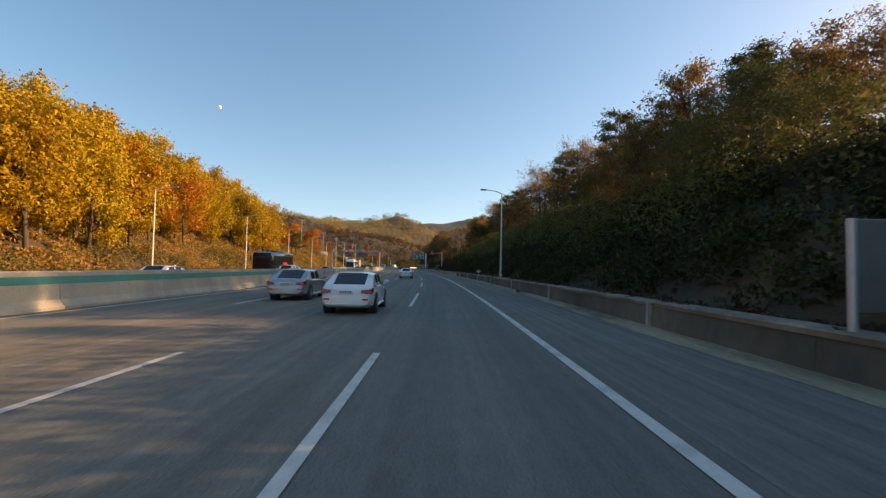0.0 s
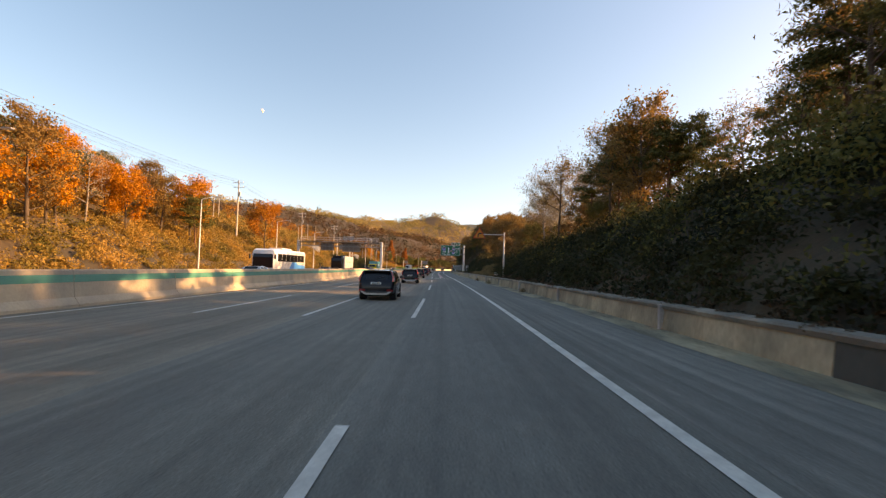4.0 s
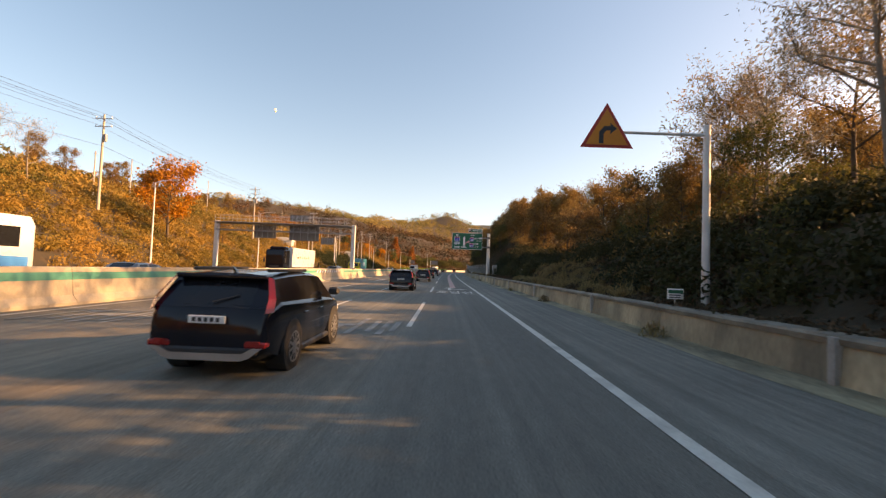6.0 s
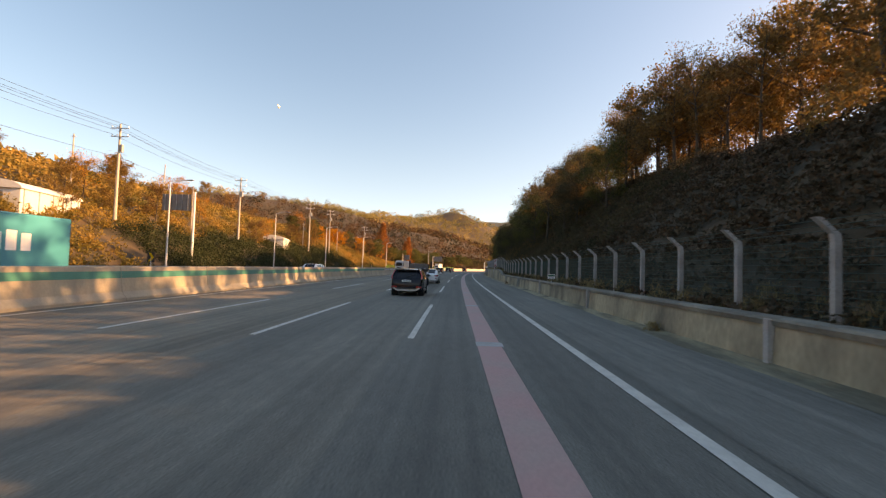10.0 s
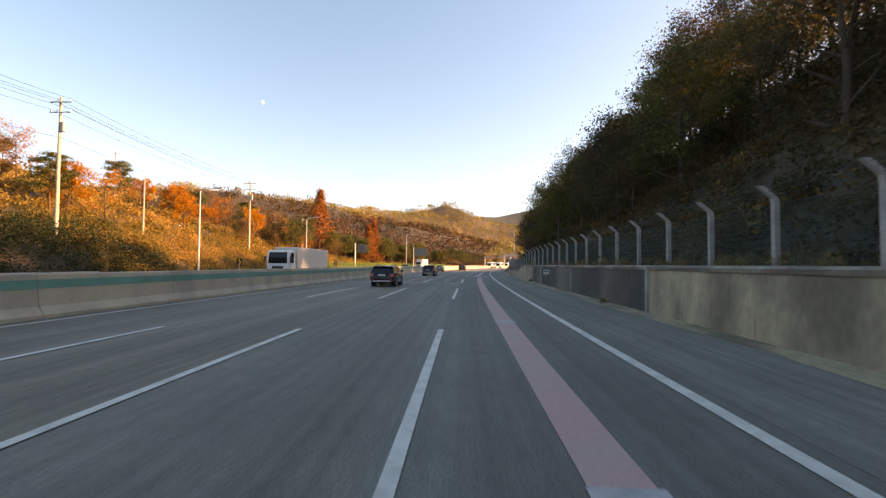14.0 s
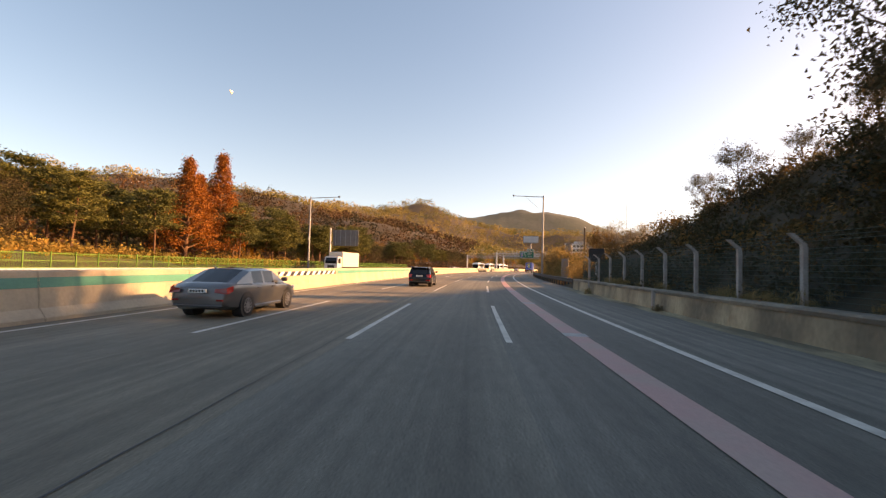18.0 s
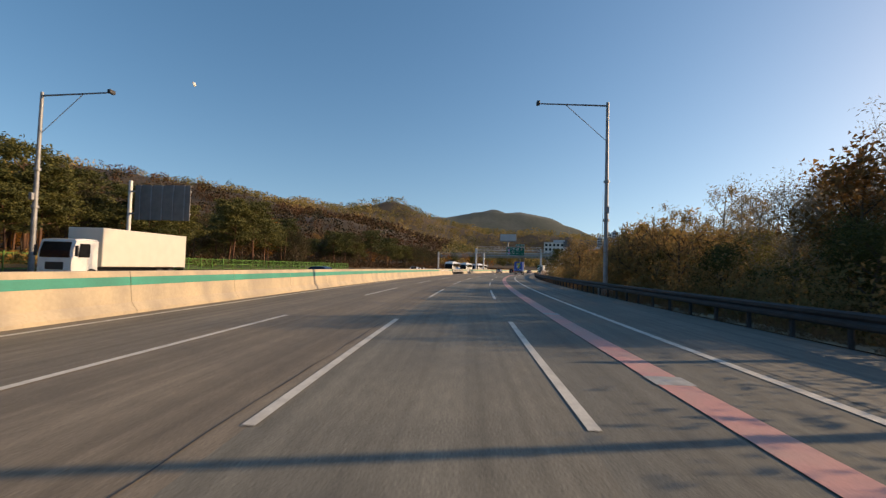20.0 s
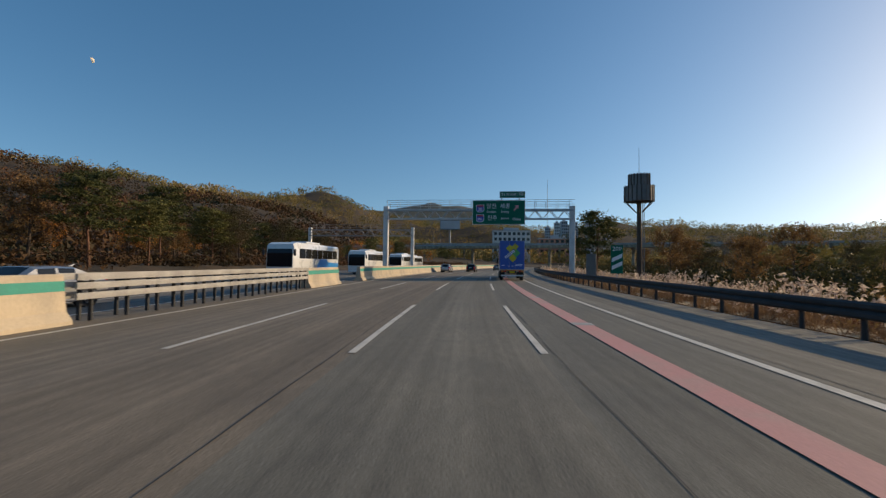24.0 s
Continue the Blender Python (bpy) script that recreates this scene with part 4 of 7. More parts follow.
def collision_sign():
    root = thing("caution_sign", at(295.1, 4.35, 1.72), "tall red-framed caution sign with white letters on the wall", "road sign")
    part("panel", Geo().box(-0.37, -0.06, 0.06, 0.37, 0.06, 1.95, bev=0.015), SIGN_WHITE, root)
    part("face", Geo().box(-0.33, -0.066, 0.10, 0.33, -0.0605, 1.91), SIGN_RED, root)
    for k, ch in enumerate("추돌주의"):
        part("field", Geo().box(-0.26, -0.072, 1.47 - k * 0.45, 0.26, -0.0665, 1.88 - k * 0.45), SIGN_BLACK if k % 2 else SIGN_RED, root)
        sign_text(root, ch, 0.0, 1.67 - k * 0.45, 0.46, SIGN_WHITE, -0.076, bold=0.014)
    part("post", Geo().box(-0.04, 0.0, -0.1, 0.04, 0.08, 0.1), GALV, root)


collision_sign()


def edge_plate(s, u, z, w=0.5, h=0.32, label="small white and green marker plate at the wall"):
    root = thing("marker_plate", at(s, u, z), label, "marker", "marker plates")
    part("plate", Geo().box(-w / 2, -0.015, 0, w / 2, 0.015, h, bev=0.01), SIGN_WHITE, root)
    part("band", Geo().box(-w / 2 + 0.03, -0.02, h * 0.55, w / 2 - 0.03, -0.0155, h - 0.04), SIGN_GREEN, root)
    for k in range(2):
        part("bar", Geo().box(-w / 2 + 0.06, -0.02, 0.04 + k * 0.07, w / 2 - 0.1, -0.0155, 0.07 + k * 0.07), SIGN_BLACK, root)
    part("post", Geo().cyl((0, 0.03, -0.4), (0, 0.03, 0.05), 0.02, n=6), GALV, root)


for s, u, z in ((63.4, 4.35, 1.1), (140.2, 4.4, 1.05), (239.8, 3.95, 1.15)):
    edge_plate(s, u, z)
edge_plate(333.8, 3.36, 1.0, 0.42, 0.34)


def notice_board(s):
    root = thing("notice_board", at(s, 4.25, 0.85), "grey-backed rectangular board on a round post", "road sign")
    part("post", Geo().cyl((-0.1, 0, -0.4), (-0.1, 0, 1.75), 0.07, n=10), GALV, root)
    part("board", Geo().box(-0.05, -0.03, 0.25, 1.2, 0.03, 1.75, bev=0.02), SIGN_BACK, root)


notice_board(7.4)
root = thing("cabinet", at(195.0, 4.95, 0.86), "pale grey roadside equipment cabinet beside the fence", "cabinet")
part("plinth", Geo().box(-0.36, -0.36, -0.1, 0.36, 0.36, 0.14, bev=0.02), CONCRETE_CAP, root)
body = part("body", Geo().box(-0.32, -0.32, 0.12, 0.32, 0.32, 1.75, bev=0.02), CONCRETE_CAP, root)
part("roof", Geo().box(-0.36, -0.36, 1.75, 0.36, 0.36, 1.80, bev=0.01), STEEL_DULL, root)
notice = part("notice", Geo().box(-0.332, -0.27, 0.25, -0.322, 0.27, 1.65), SIGN_WHITE, body, "white notice panel with red and blue bars")
for k in range(6):
    part("bar", Geo().box(-0.338, -0.16, 0.36 + k * 0.2, -0.3325, 0.16, 0.42 + k * 0.2), SIGN_RED if k % 2 else SIGN_BACK, notice)


def marker_200(s):
    root = thing("countdown_marker", at(s, 5.2, -0.6), "green exit countdown marker with white slanted bars", "road sign", "countdown markers")
    part("post", Geo().cyl((0, 0.04, 0), (0, 0.04, 2.6), 0.05, n=8), GALV, root)
    part("panel", Geo().box(-0.42, -0.02, 1.7, 0.42, 0.02, 3.7, bev=0.01), SIGN_GREEN, root)
    for k in range(2):
        part("bar", Geo().add([(-0.36, -0.026, 1.95 + k * 0.55), (0.36, -0.026, 2.3 + k * 0.55), (0.36, -0.026, 2.58 + k * 0.55), (-0.36, -0.026, 2.23 + k * 0.55)], [(0, 1, 2, 3)]), SIGN_WHITE, root)
    sign_text(root, "200", 0, 3.45, 0.42, SIGN_WHITE)


marker_200(563.5)
root = thing("roadside_board", at(573.0, 5.6, -0.6), "dark back of a roadside board on a post", "road sign")
part("post", Geo().cyl((0, 0.04, 0), (0, 0.04, 2.0), 0.06, n=8), GALV, root)
part("board", Geo().box(-0.45, -0.03, 1.3, 0.45, 0.03, 3.3, bev=0.02), SIGN_BACK, root)
root = thing("roadside_board", at(445.0, 5.6, -0.2), "grey back of a tall roadside board", "road sign")
part("post", Geo().cyl((0, 0.04, -0.3), (0, 0.04, 1.8), 0.06, n=8), GALV, root)
part("board", Geo().box(-0.42, -0.03, 0.9, 0.42, 0.03, 3.2, bev=0.02), SIGN_BACK, root)
root = thing("utility_pole", at(441.5, 7.2, -0.5), "slim brown wooden utility pole", "utility pole")
part("pole", Geo().cyl((0, 0, 0), (0, 0, 7.0), 0.13, 0.09, 10), BARK, root, smooth=40)
part("cap", Geo().cyl((0, 0, 7.0), (0, 0, 7.06), 0.10, 0.05, 10), GALV, root)
root = thing("message_sign", at(427.5, 5.4, 0.8), "small black dot-matrix message sign on the fence's end", "road sign")
part("post", Geo().cyl((0, 0.1, -0.3), (0, 0.1, 2.3), 0.06, n=8), GALV, root)
part("case", Geo().box(-0.65, -0.1, 1.6, 0.65, 0.1, 2.7, bev=0.03), SIGN_BLACK, root)
part("screen", Geo().box(-0.55, -0.106, 1.7, 0.55, -0.1005, 2.6), DARK, root)


def overhead_board(s, u0, u1, z0, z1, up):
    """Sign seen from behind, on a side post."""
    root = thing("overhead_sign", at(s, 0.0), "grey back of a large road sign on a steel post", "road sign", "sign backs")
    part("post", Geo().cyl((up, 0.3, 0), (up, 0.3, z1 + 0.4), 0.17, 0.15, 10), POLE_WHITE, root, smooth=40)
    part("panel", Geo().box(u0, 0.12, z0, u1, 0.18, z1), SIGN_BACK, root)
    for k in range(5):
        x = u0 + (u1 - u0) * (k + 0.5) / 5
        part("stiffener", Geo().box(x - 0.04, 0.05, z0, x + 0.04, 0.118, z1), STEEL_DULL, root)
    lo, hi = min(u0, up), max(u1, up)
    part("arm", Geo().box(lo, 0.19, z0 + 0.5, hi, 0.3, z0 + 0.62).box(lo, 0.19, z1 - 0.6, hi, 0.3, z1 - 0.48), STEEL_DULL, root)


overhead_board(413.0, -35.6, -33.2, 4.6, 6.9, -36.4)
overhead_board(470.0, -34.0, -29.0, 5.0, 8.0, -34.6)
overhead_board(268.0, -43.0, -39.0, 8.2, 10.4, -38.6)


# wire fence on the wall: bent posts, mesh bays
def fence():
    root = thing("wire_fence", Matrix.Identity(4), "green wire fence on pale posts bent towards the road", "fence", kind="structure")
    post = Geo()
    ring = [(-0.065, -0.065), (0.065, -0.065), (0.065, 0.065), (-0.065, 0.065)]
    post.loft([[(a, b, -0.3) for a, b in ring], [(a, b, 1.55) for a, b in ring], [(a - 0.02, b, 1.68) for a, b in ring], [(a - 0.36, b, 1.98) for a, b in ring]])
    post = post.mesh("post", CONCRETE_CAP)
    bay = Geo()
    for k in range(11):
        z = 0.06 + k * 0.15
        bay.cyl((0.08, 0, z), (0.08, 2.86, z), 0.008, n=3, caps=False)
    for k in range(36):
        bay.cyl((0.08, k * 0.08, 0.05), (0.08, k * 0.08, 1.58), 0.006, n=3, caps=False)
    for k in range(3):
        x, z = -0.1 - k * 0.1, 1.74 + k * 0.09
        bay.cyl((x, 0, z), (x, 2.86, z), 0.007, n=3, caps=False)
    bay = bay.mesh("mesh_bay", MESH_GREEN)
    n = 0
    # the posts stand 2.83 to 2.97 m apart
    for s in np.interp(np.arange(0, 80), [0, 3, 31, 47, 51, 55, 71, 80], [197.46, 206.03, 285.85, 331.13, 342.65, 354.4, 401.92, 428.6]):
        z = wall_height(float(s)) - 0.05
        part("post", post, None, root).matrix_world = at(float(s), 4.42, z)
        part("mesh_bay", bay, None, root).matrix_world = at(float(s), 4.42, z)
        if n in (0, 53):
            for d in ((1.1,) if n == 0 else (1.1, -1.1)):
                g = Geo().cyl((0, 0, 1.3), (0, d, 0.0), 0.055, n=6)
                part("brace", g, CONCRETE_CAP, root).matrix_world = at(float(s), 4.36, z)
        n += 1


fence()


def green_fence():
    root = thing("green_fence", Matrix.Identity(4), "bright yellow-green steel panel fence beside the opposite road", "fence", kind="structure")
    post = Geo().box(-0.04, -0.04, 0, 0.04, 0.04, 1.95).mesh("post", FENCE_GREEN)
    bay = Geo()
    for z in (0.75, 1.25, 1.8):
        bay.box(-0.015, 0, z - 0.02, 0.015, 2.0, z + 0.02)
    for k in range(18):
        bay.box(-0.008, 0.05 + k * 0.11, 0.6, 0.008, 0.066 + k * 0.11, 1.9)
    bay = bay.mesh("fence_panel", FENCE_GREEN)
    for s in np.arange(384.0, 528.0, 2.0):
        part("post", post, None, root).matrix_world = at(float(s), -36.1, 0.05)
        part("fence_panel", bay, None, root).matrix_world = at(float(s), -36.1, 0.05)


green_fence()
opp = thing("guardrail", Matrix.Identity(4), "pale steel guardrail along the opposite carriageway", "guardrail", kind="structure")
for a, b in ((183.0, 195.0), (205.0, 330.0), (395.0, 436.0)):
    for s in np.arange(a, b, 8.0):
        part("beam", strip(s, s + 8.0, [(-33.6 + x, z + 0.12) for x, z in W], 2.0, closed=True), GALV, opp)
    for s in np.arange(a + 1, b, 4.0):
        part("post", Geo().cyl((0, 0, 0), (0, 0, 0.8), 0.06, n=6), GALV, opp).matrix_world = at(float(s), -33.72)


# power line on the western bank
POLES = [(120.0, -52.0, 9.5, 11.0), (182.0, -46.0, 9.0, 10.5), (222.0, -44.0, 8.2, 9.6), (260.5, -43.3, 7.5, 10.0), (287.5, -42.4, 7.0, 9.6), (322.0, -42.4, 6.2, 11.0), (338.0, -42.6, 5.6, 12.0), (372.0, -41.9, 4.0, 12.0), (420.0, -62.0, 3.0, 12.0)]


def power_pole(s, u, z, h):
    root = thing("power_pole", at(s, u, z), "weathered concrete power pole with steel crossarms", "power pole", "power poles")
    part("pole", Geo().cyl((0, 0, -1.5), (0, 0, h), 0.19, 0.11, 10), POLE_CONC, root, smooth=40)
    for zz, w in ((h - 0.5, 1.1), (h - 1.5, 1.1)):
        armp = part("crossarm", Geo().box(-w, -0.05, zz - 0.05, w, 0.05, zz + 0.05), GALV, root)
        for x in (-w + 0.1, -0.35, w - 0.1):
            part("insulator", Geo().cyl((x, 0, zz + 0.05), (x, 0, zz + 0.28), 0.06, 0.04, 8), SIGN_WHITE, armp)
    part("transformer", Geo().cyl((0.32, 0, h - 3.4), (0.32, 0, h - 2.5), 0.2, n=12), STEEL_DULL, root, smooth=40)


for p in POLES:
    power_pole(*p)
wires = thing("power_wires", Matrix.Identity(4), "thin dark power wires sagging between poles", "power lines")
for (s0, u0, z0, h0), (s1, u1, z1, h1) in zip(POLES, POLES[1:]):
    for x, dz in ((-1.0, -0.2), (-0.35, -0.2), (1.0, -0.2), (-1.0, -1.2), (1.0, -1.2), (0.15, -4.0)):
        g = Geo()
        a, b = at(s0, u0, z0) @ Vector((x, 0, h0 + dz)), at(s1, u1, z1) @ Vector((x, 0, h1 + dz))
        sag = (b - a).length * 0.018
        pts = [a.lerp(b, t / 8) - Vector((0, 0, sag * 4 * (t / 8) * (1 - t / 8))) for t in range(9)]
        g.loft([[p + Vector((dx, 0, dz)) for dx, dz in ((-0.016, 0), (0, -0.016), (0.016, 0), (0, 0.016))] for p in pts])
        part("wire", g, WIRE, wires)
for s, u, h in ((196, -58, 7), (215, -66, 8), (238, -50, 7), (250, -70, 9), (268, -56, 8), (281, -47, 8), (292, -60, 8), (305, -52, 9), (322, -44, 8), (330, -66, 9), (352, -45, 8), (364, -60, 9), (398, -44, 9)):
    x, y = road(s, u)
    z = float(height(np.array(float(s)), np.array(float(u)), x, y))
    root = thing("slim_pole", at(s, u, z - 0.3), "slim pale concrete pole on the bank", "pole", "slim poles")
    part("pole", Geo().cyl((0, 0, -0.5), (0, 0, h), 0.12, 0.08, 8), POLE_CONC, root, smooth=40)
    part("bracket", Geo().box(-0.3, -0.03, h - 0.4, 0.3, 0.03, h - 0.32), GALV, root)

# ---- plants ----
def cards(c, rng, long_, wide, up=0.0):
    """Leaf blades, one small triangle for each centre, turned at random (up: share of lying flat)."""
    n = len(c)
    a = rng.normal(size=(n, 3))
    a[:, 2] *= 1 - up
    a /= np.linalg.norm(a, axis=1)[:, None]
    b = np.cross(a, rng.normal(size=(n, 3)))
    b /= np.linalg.norm(b, axis=1)[:, None] + 1e-9
    k = rng.uniform(0.6, 1.3, (n, 1))
    a, b = a * long_ * k, b * wide * k
    return np.stack([c - a * 0.9 - b * 0.75, c + a - b * 0.55, c + b], 1).reshape(-1, 3)


def card_mesh(name, verts, material, q=3):
    n = len(verts) // q
    me = bpy.data.meshes.new(name)
    me.vertices.add(n * q)
    me.vertices.foreach_set("co", verts.astype(np.float32).ravel())
    me.loops.add(n * q)
    me.loops.foreach_set("vertex_index", np.arange(n * q, dtype=np.int32))
    me.polygons.add(n)
    me.polygons.foreach_set("loop_start", np.arange(0, n * q, q, dtype=np.int32))
    me.materials.append(material)
    me.update(calc_edges=True)
    return me


def make_tree(name, H, R, base, leaf, bark, seed, style="broad", n_leaf=2200, size=0.2, limbs=11):
    """Trunk and crown meshes of one tree, on its root at the origin."""
    rng = np.random.default_rng(seed)
    g, tips = Geo(), []
    lean = rng.normal(size=2) * (0.05 if style == "cone" else 0.035) * H
    if style == "cone":
        lean *= 0.2

    def stem(z):
        t = z / H
        return np.array([lean[0] * t * t + 0.12 * math.sin(t * 5 + seed), lean[1] * t * t + 0.12 * math.cos(t * 4 + seed), z])
    r0 = (0.013 if style in ("bare", "pine") else 0.018) * H + 0.03
    zs = np.linspace(-0.4, H * (0.97 if style == "cone" else 0.86), 9)
    for i in range(8):
        g.cyl(stem(zs[i]), stem(zs[i + 1]), r0 * (1 - 0.11 * i), r0 * (1 - 0.11 * (i + 1)), 7, caps=False)
    if style == "cone":
        limbs = 64
    for k in range(limbs):
        f = (k + rng.uniform(0, 0.8)) / limbs
        z = base * H + (0.96 - base) * H * f if style == "cone" else H * (base * 0.85 + (0.84 - base * 0.85) * f)
        a = k * 2.4 + rng.uniform(-0.4, 0.4)
        if style == "cone":
            ln, rise = R * (1.03 - f) ** 1.05 * rng.uniform(0.85, 1.08), 0.3
        elif style == "pine":
            ln, rise = R * (1.0 - 0.45 * f) * rng.uniform(0.7, 1.1), 0.18 + 0.25 * f
        else:
            ln, rise = R * (0.55 + 0.5 * math.sin(math.pi * min(1, f * 0.85 + 0.15))) * rng.uniform(0.75, 1.1), 0.45 + 0.55 * f
        p0 = stem(z)
        d = np.array([math.cos(a), math.sin(a), rise])
        d /= np.linalg.norm(d)
        p1 = p0 + d * ln * 0.55 + [0, 0, 0.04 * ln]
        p2 = p0 + d * ln + [0, 0, (0.22 if style == "broad" else 0.05) * ln]
        rl = max(0.025, r0 * 0.38 * (1 - 0.6 * f))
        g.cyl(p0, p1, rl, rl * 0.6, 5, caps=False)
        g.cyl(p1, p2, rl * 0.6, rl * 0.2, 4, caps=False)
        tips += [p2, (p1 + p2) / 2, p1 * 0.8 + p2 * 0.2]
        for j in range(2 if style == "cone" else 4):
            q0 = p0 + (p2 - p0) * rng.uniform(0.35, 0.9)
            w = d + rng.normal(size=3) * 0.75
            w[2] = abs(w[2]) * (0.4 if style in ("pine", "cone") else 1.0)
            q1 = q0 + w / np.linalg.norm(w) * ln * rng.uniform(0.25, 0.5)
            g.cyl(q0, q1, rl * 0.35, 0.012, 3, caps=False)
            tips += [q1, (q0 + q1) / 2]
            if style == "bare":
                for _ in range(3):
                    q2 = q1 + rng.normal(size=3) * 0.16 * ln + [0, 0, 0.12 * ln]
                    g.cyl(q0 + (q1 - q0) * rng.uniform(0.4, 1), q2, 0.016, 0.006, 3, caps=False)
                    tips.append(q2)
    if style == "broad":
        tips += [stem(H * 0.86) + rng.normal(size=3) * R * 0.25 for _ in range(8)]
    tips = np.array(tips)
    idx = rng.integers(0, len(tips), n_leaf)
    spread = {"broad": (0.13, 0.13, 0.10), "bare": (0.12, 0.12, 0.10), "pine": (0.17, 0.17, 0.05), "cone": (0.075, 0.075, 0.06)}[style]
    c = tips[idx] + rng.normal(size=(n_leaf, 3)) * np.array(spread) * R * (0.7 + 0.6 * rng.random((n_leaf, 1)))
    if style == "pine":
        v = cards(c, rng, size * 1.3, size * 0.42, 0.4)
    else:
        v = cards(c, rng, size * (1.25 if style == "bare" else 1.0), size * (0.34 if style == "bare" else 0.62))
    return g.mesh("trunk", bark, smooth=60), card_mesh("crown", v, leaf), name


def plant(kind, s, u, label, group, scale=1.0, turn=0.0, sink=0.0, category="tree"):
    x, y = road(s, u)
    x, y = float(x), float(y)
    z = float(height(np.array(s, float), np.array(u, float), np.array(x), np.array(y)))
    root = thing(kind[2], Matrix.LocRotScale((x, y, z - 0.1 - sink), Euler((0, 0, turn)), (scale, scale, scale * random.uniform(0.93, 1.07))), label, category, group)
    part("trunk", kind[0], None, root)
    part("crown", kind[1], None, root)
    return root


GOLD = [make_tree("broadleaf_tree", 12, 4.2, 0.10, LEAF_GOLD, BARK, 11 + k, n_leaf=8000, size=0.19, limbs=16) for k in range(3)]
TAWNY = [make_tree("broadleaf_tree", 12, 3.4, 0.14, LEAF_TAWNY, BARK, 15 + k, n_leaf=6500, size=0.15, limbs=15) for k in range(2)]
ORANGE = [make_tree("broadleaf_tree", 10, 3.9, 0.24, LEAF_ORANGE, BARK, 21 + k, n_leaf=5200, size=0.18, limbs=12) for k in range(2)]
BROWN = [make_tree("broadleaf_tree", 9, 3.2, 0.25, LEAF_BROWN, BARK, 31 + k, n_leaf=3200, size=0.16, limbs=11) for k in range(3)]
RUSSET = [make_tree("broadleaf_tree", 9, 3.0, 0.30, LEAF_ORANGE, BARK, 36 + k, "bare", n_leaf=1800, size=0.14, limbs=10) for k in range(2)]
BARE = [make_tree("bare_tree", 10, 3.4, 0.3, LEAF_PALE, BARK_PALE, 41 + k, "bare", n_leaf=1500, size=0.1, limbs=12) for k in range(2)]
ACACIA = [make_tree("acacia_tree", 11, 3.2, 0.35, LEAF_PALE, BARK_PALE, 45 + k, "bare", n_leaf=8000, size=0.085, limbs=16) for k in range(2)]
PINE = [make_tree("pine_tree", 10, 3.0, 0.40, LEAF_PINE, BARK_PINE, 51 + k, "pine", n_leaf=7000, size=0.15, limbs=18) for k in range(3)]
OLIVE = [make_tree("evergreen_tree", 8, 3.0, 0.10, LEAF_OLIVE, BARK, 61 + k, n_leaf=9500, size=0.085, limbs=15) for k in range(2)]
DARKT = [make_tree("evergreen_tree", 7.5, 3.0, 0.05, LEAF_VINE, BARK, 66 + k, n_leaf=9500, size=0.08, limbs=15) for k in range(3)]
RUST = [make_tree("redwood_tree", 16.5, 4.5, 0.08, LEAF_RUST, BARK_PINE, 71 + k, "cone", n_leaf=9500, size=0.17) for k in range(2)]
THIN = [make_tree("oak_tree", 10.5, 2.7, 0.46, LEAF_TAWNY, BARK, 101 + k, "bare", n_leaf=3600, size=0.11, limbs=13) for k in range(3)]
TALLPINE = [make_tree("pine_tree", 11, 2.4, 0.56, LEAF_PINE, BARK_PINE, 111 + k, "pine", n_leaf=5200, size=0.13, limbs=13) for k in range(3)]
SAPLING = [make_tree("sapling", 4.6, 1.5, 0.15, LEAF_WEED, BARK, 81 + k, "bare", n_leaf=1500, size=0.1, limbs=9) for k in range(2)]

POPLAR = [make_tree("poplar_tree", 11, 1.9, 0.35, LEAF_WEED, BARK_PALE, 91 + k, "bare", n_leaf=1500, size=0.1, limbs=11) for k in range(2)]

LABEL = {"thin": "slender oak with a bare stem and thin brown leaves", "tallpine": "tall pine with a bare stem and a high dark crown", "tawny": "tall tawny brown broadleaf tree glowing in the low sun", "poplar": "tall thin poplar with sparse yellow-green leaves", "gold": "golden yellow autumn broadleaf tree on the bank", "orange": "bright orange autumn broadleaf tree on the bank", "brown": "brown-leaved autumn oak on the slope",
         "russet": "thin russet tree with sparse leaves on the slope", "bare": "nearly bare pale grey tree on the slope", "acacia": "tall slender acacia with sparse pale leaves",
         "pine": "dark green red pine with a bare trunk", "olive": "bushy olive-green tree on the slope", "dark": "dark vine-covered tree on the steep slope", "rust": "tall conical rust-orange dawn redwood behind the fence", "sapling": "slender green sapling beside the guardrail"}
KIND = {"thin": THIN, "tallpine": TALLPINE, "tawny": TAWNY, "poplar": POPLAR, "gold": GOLD, "orange": ORANGE, "brown": BROWN, "russet": RUSSET, "bare": BARE, "acacia": ACACIA, "pine": PINE, "olive": OLIVE, "dark": DARKT, "rust": RUST, "sapling": SAPLING}
SIDE = {True: "trees on the eastern slope", False: "trees on the western bank"}
rt = random.Random(5)


def grove(kinds, s0, s1, u0, u1, n, lo=0.8, hi=1.2, sink=0.0):
    """Plants n trees of the kinds over a stretch, kept apart."""
    done = []
    for i in range(n):
        for _ in range(12):
            s, u = rt.uniform(s0, s1), rt.uniform(u0, u1)
            if all((s - a) ** 2 + (u - b) ** 2 > 4.0 for a, b in done):
                break
        done.append((s, u))
        k = kinds[i % len(kinds)]
        plant(rt.choice(KIND[k]), s, u, LABEL[k], SIDE[u > 0], rt.uniform(lo, hi), rt.uniform(0, 6.3), sink)


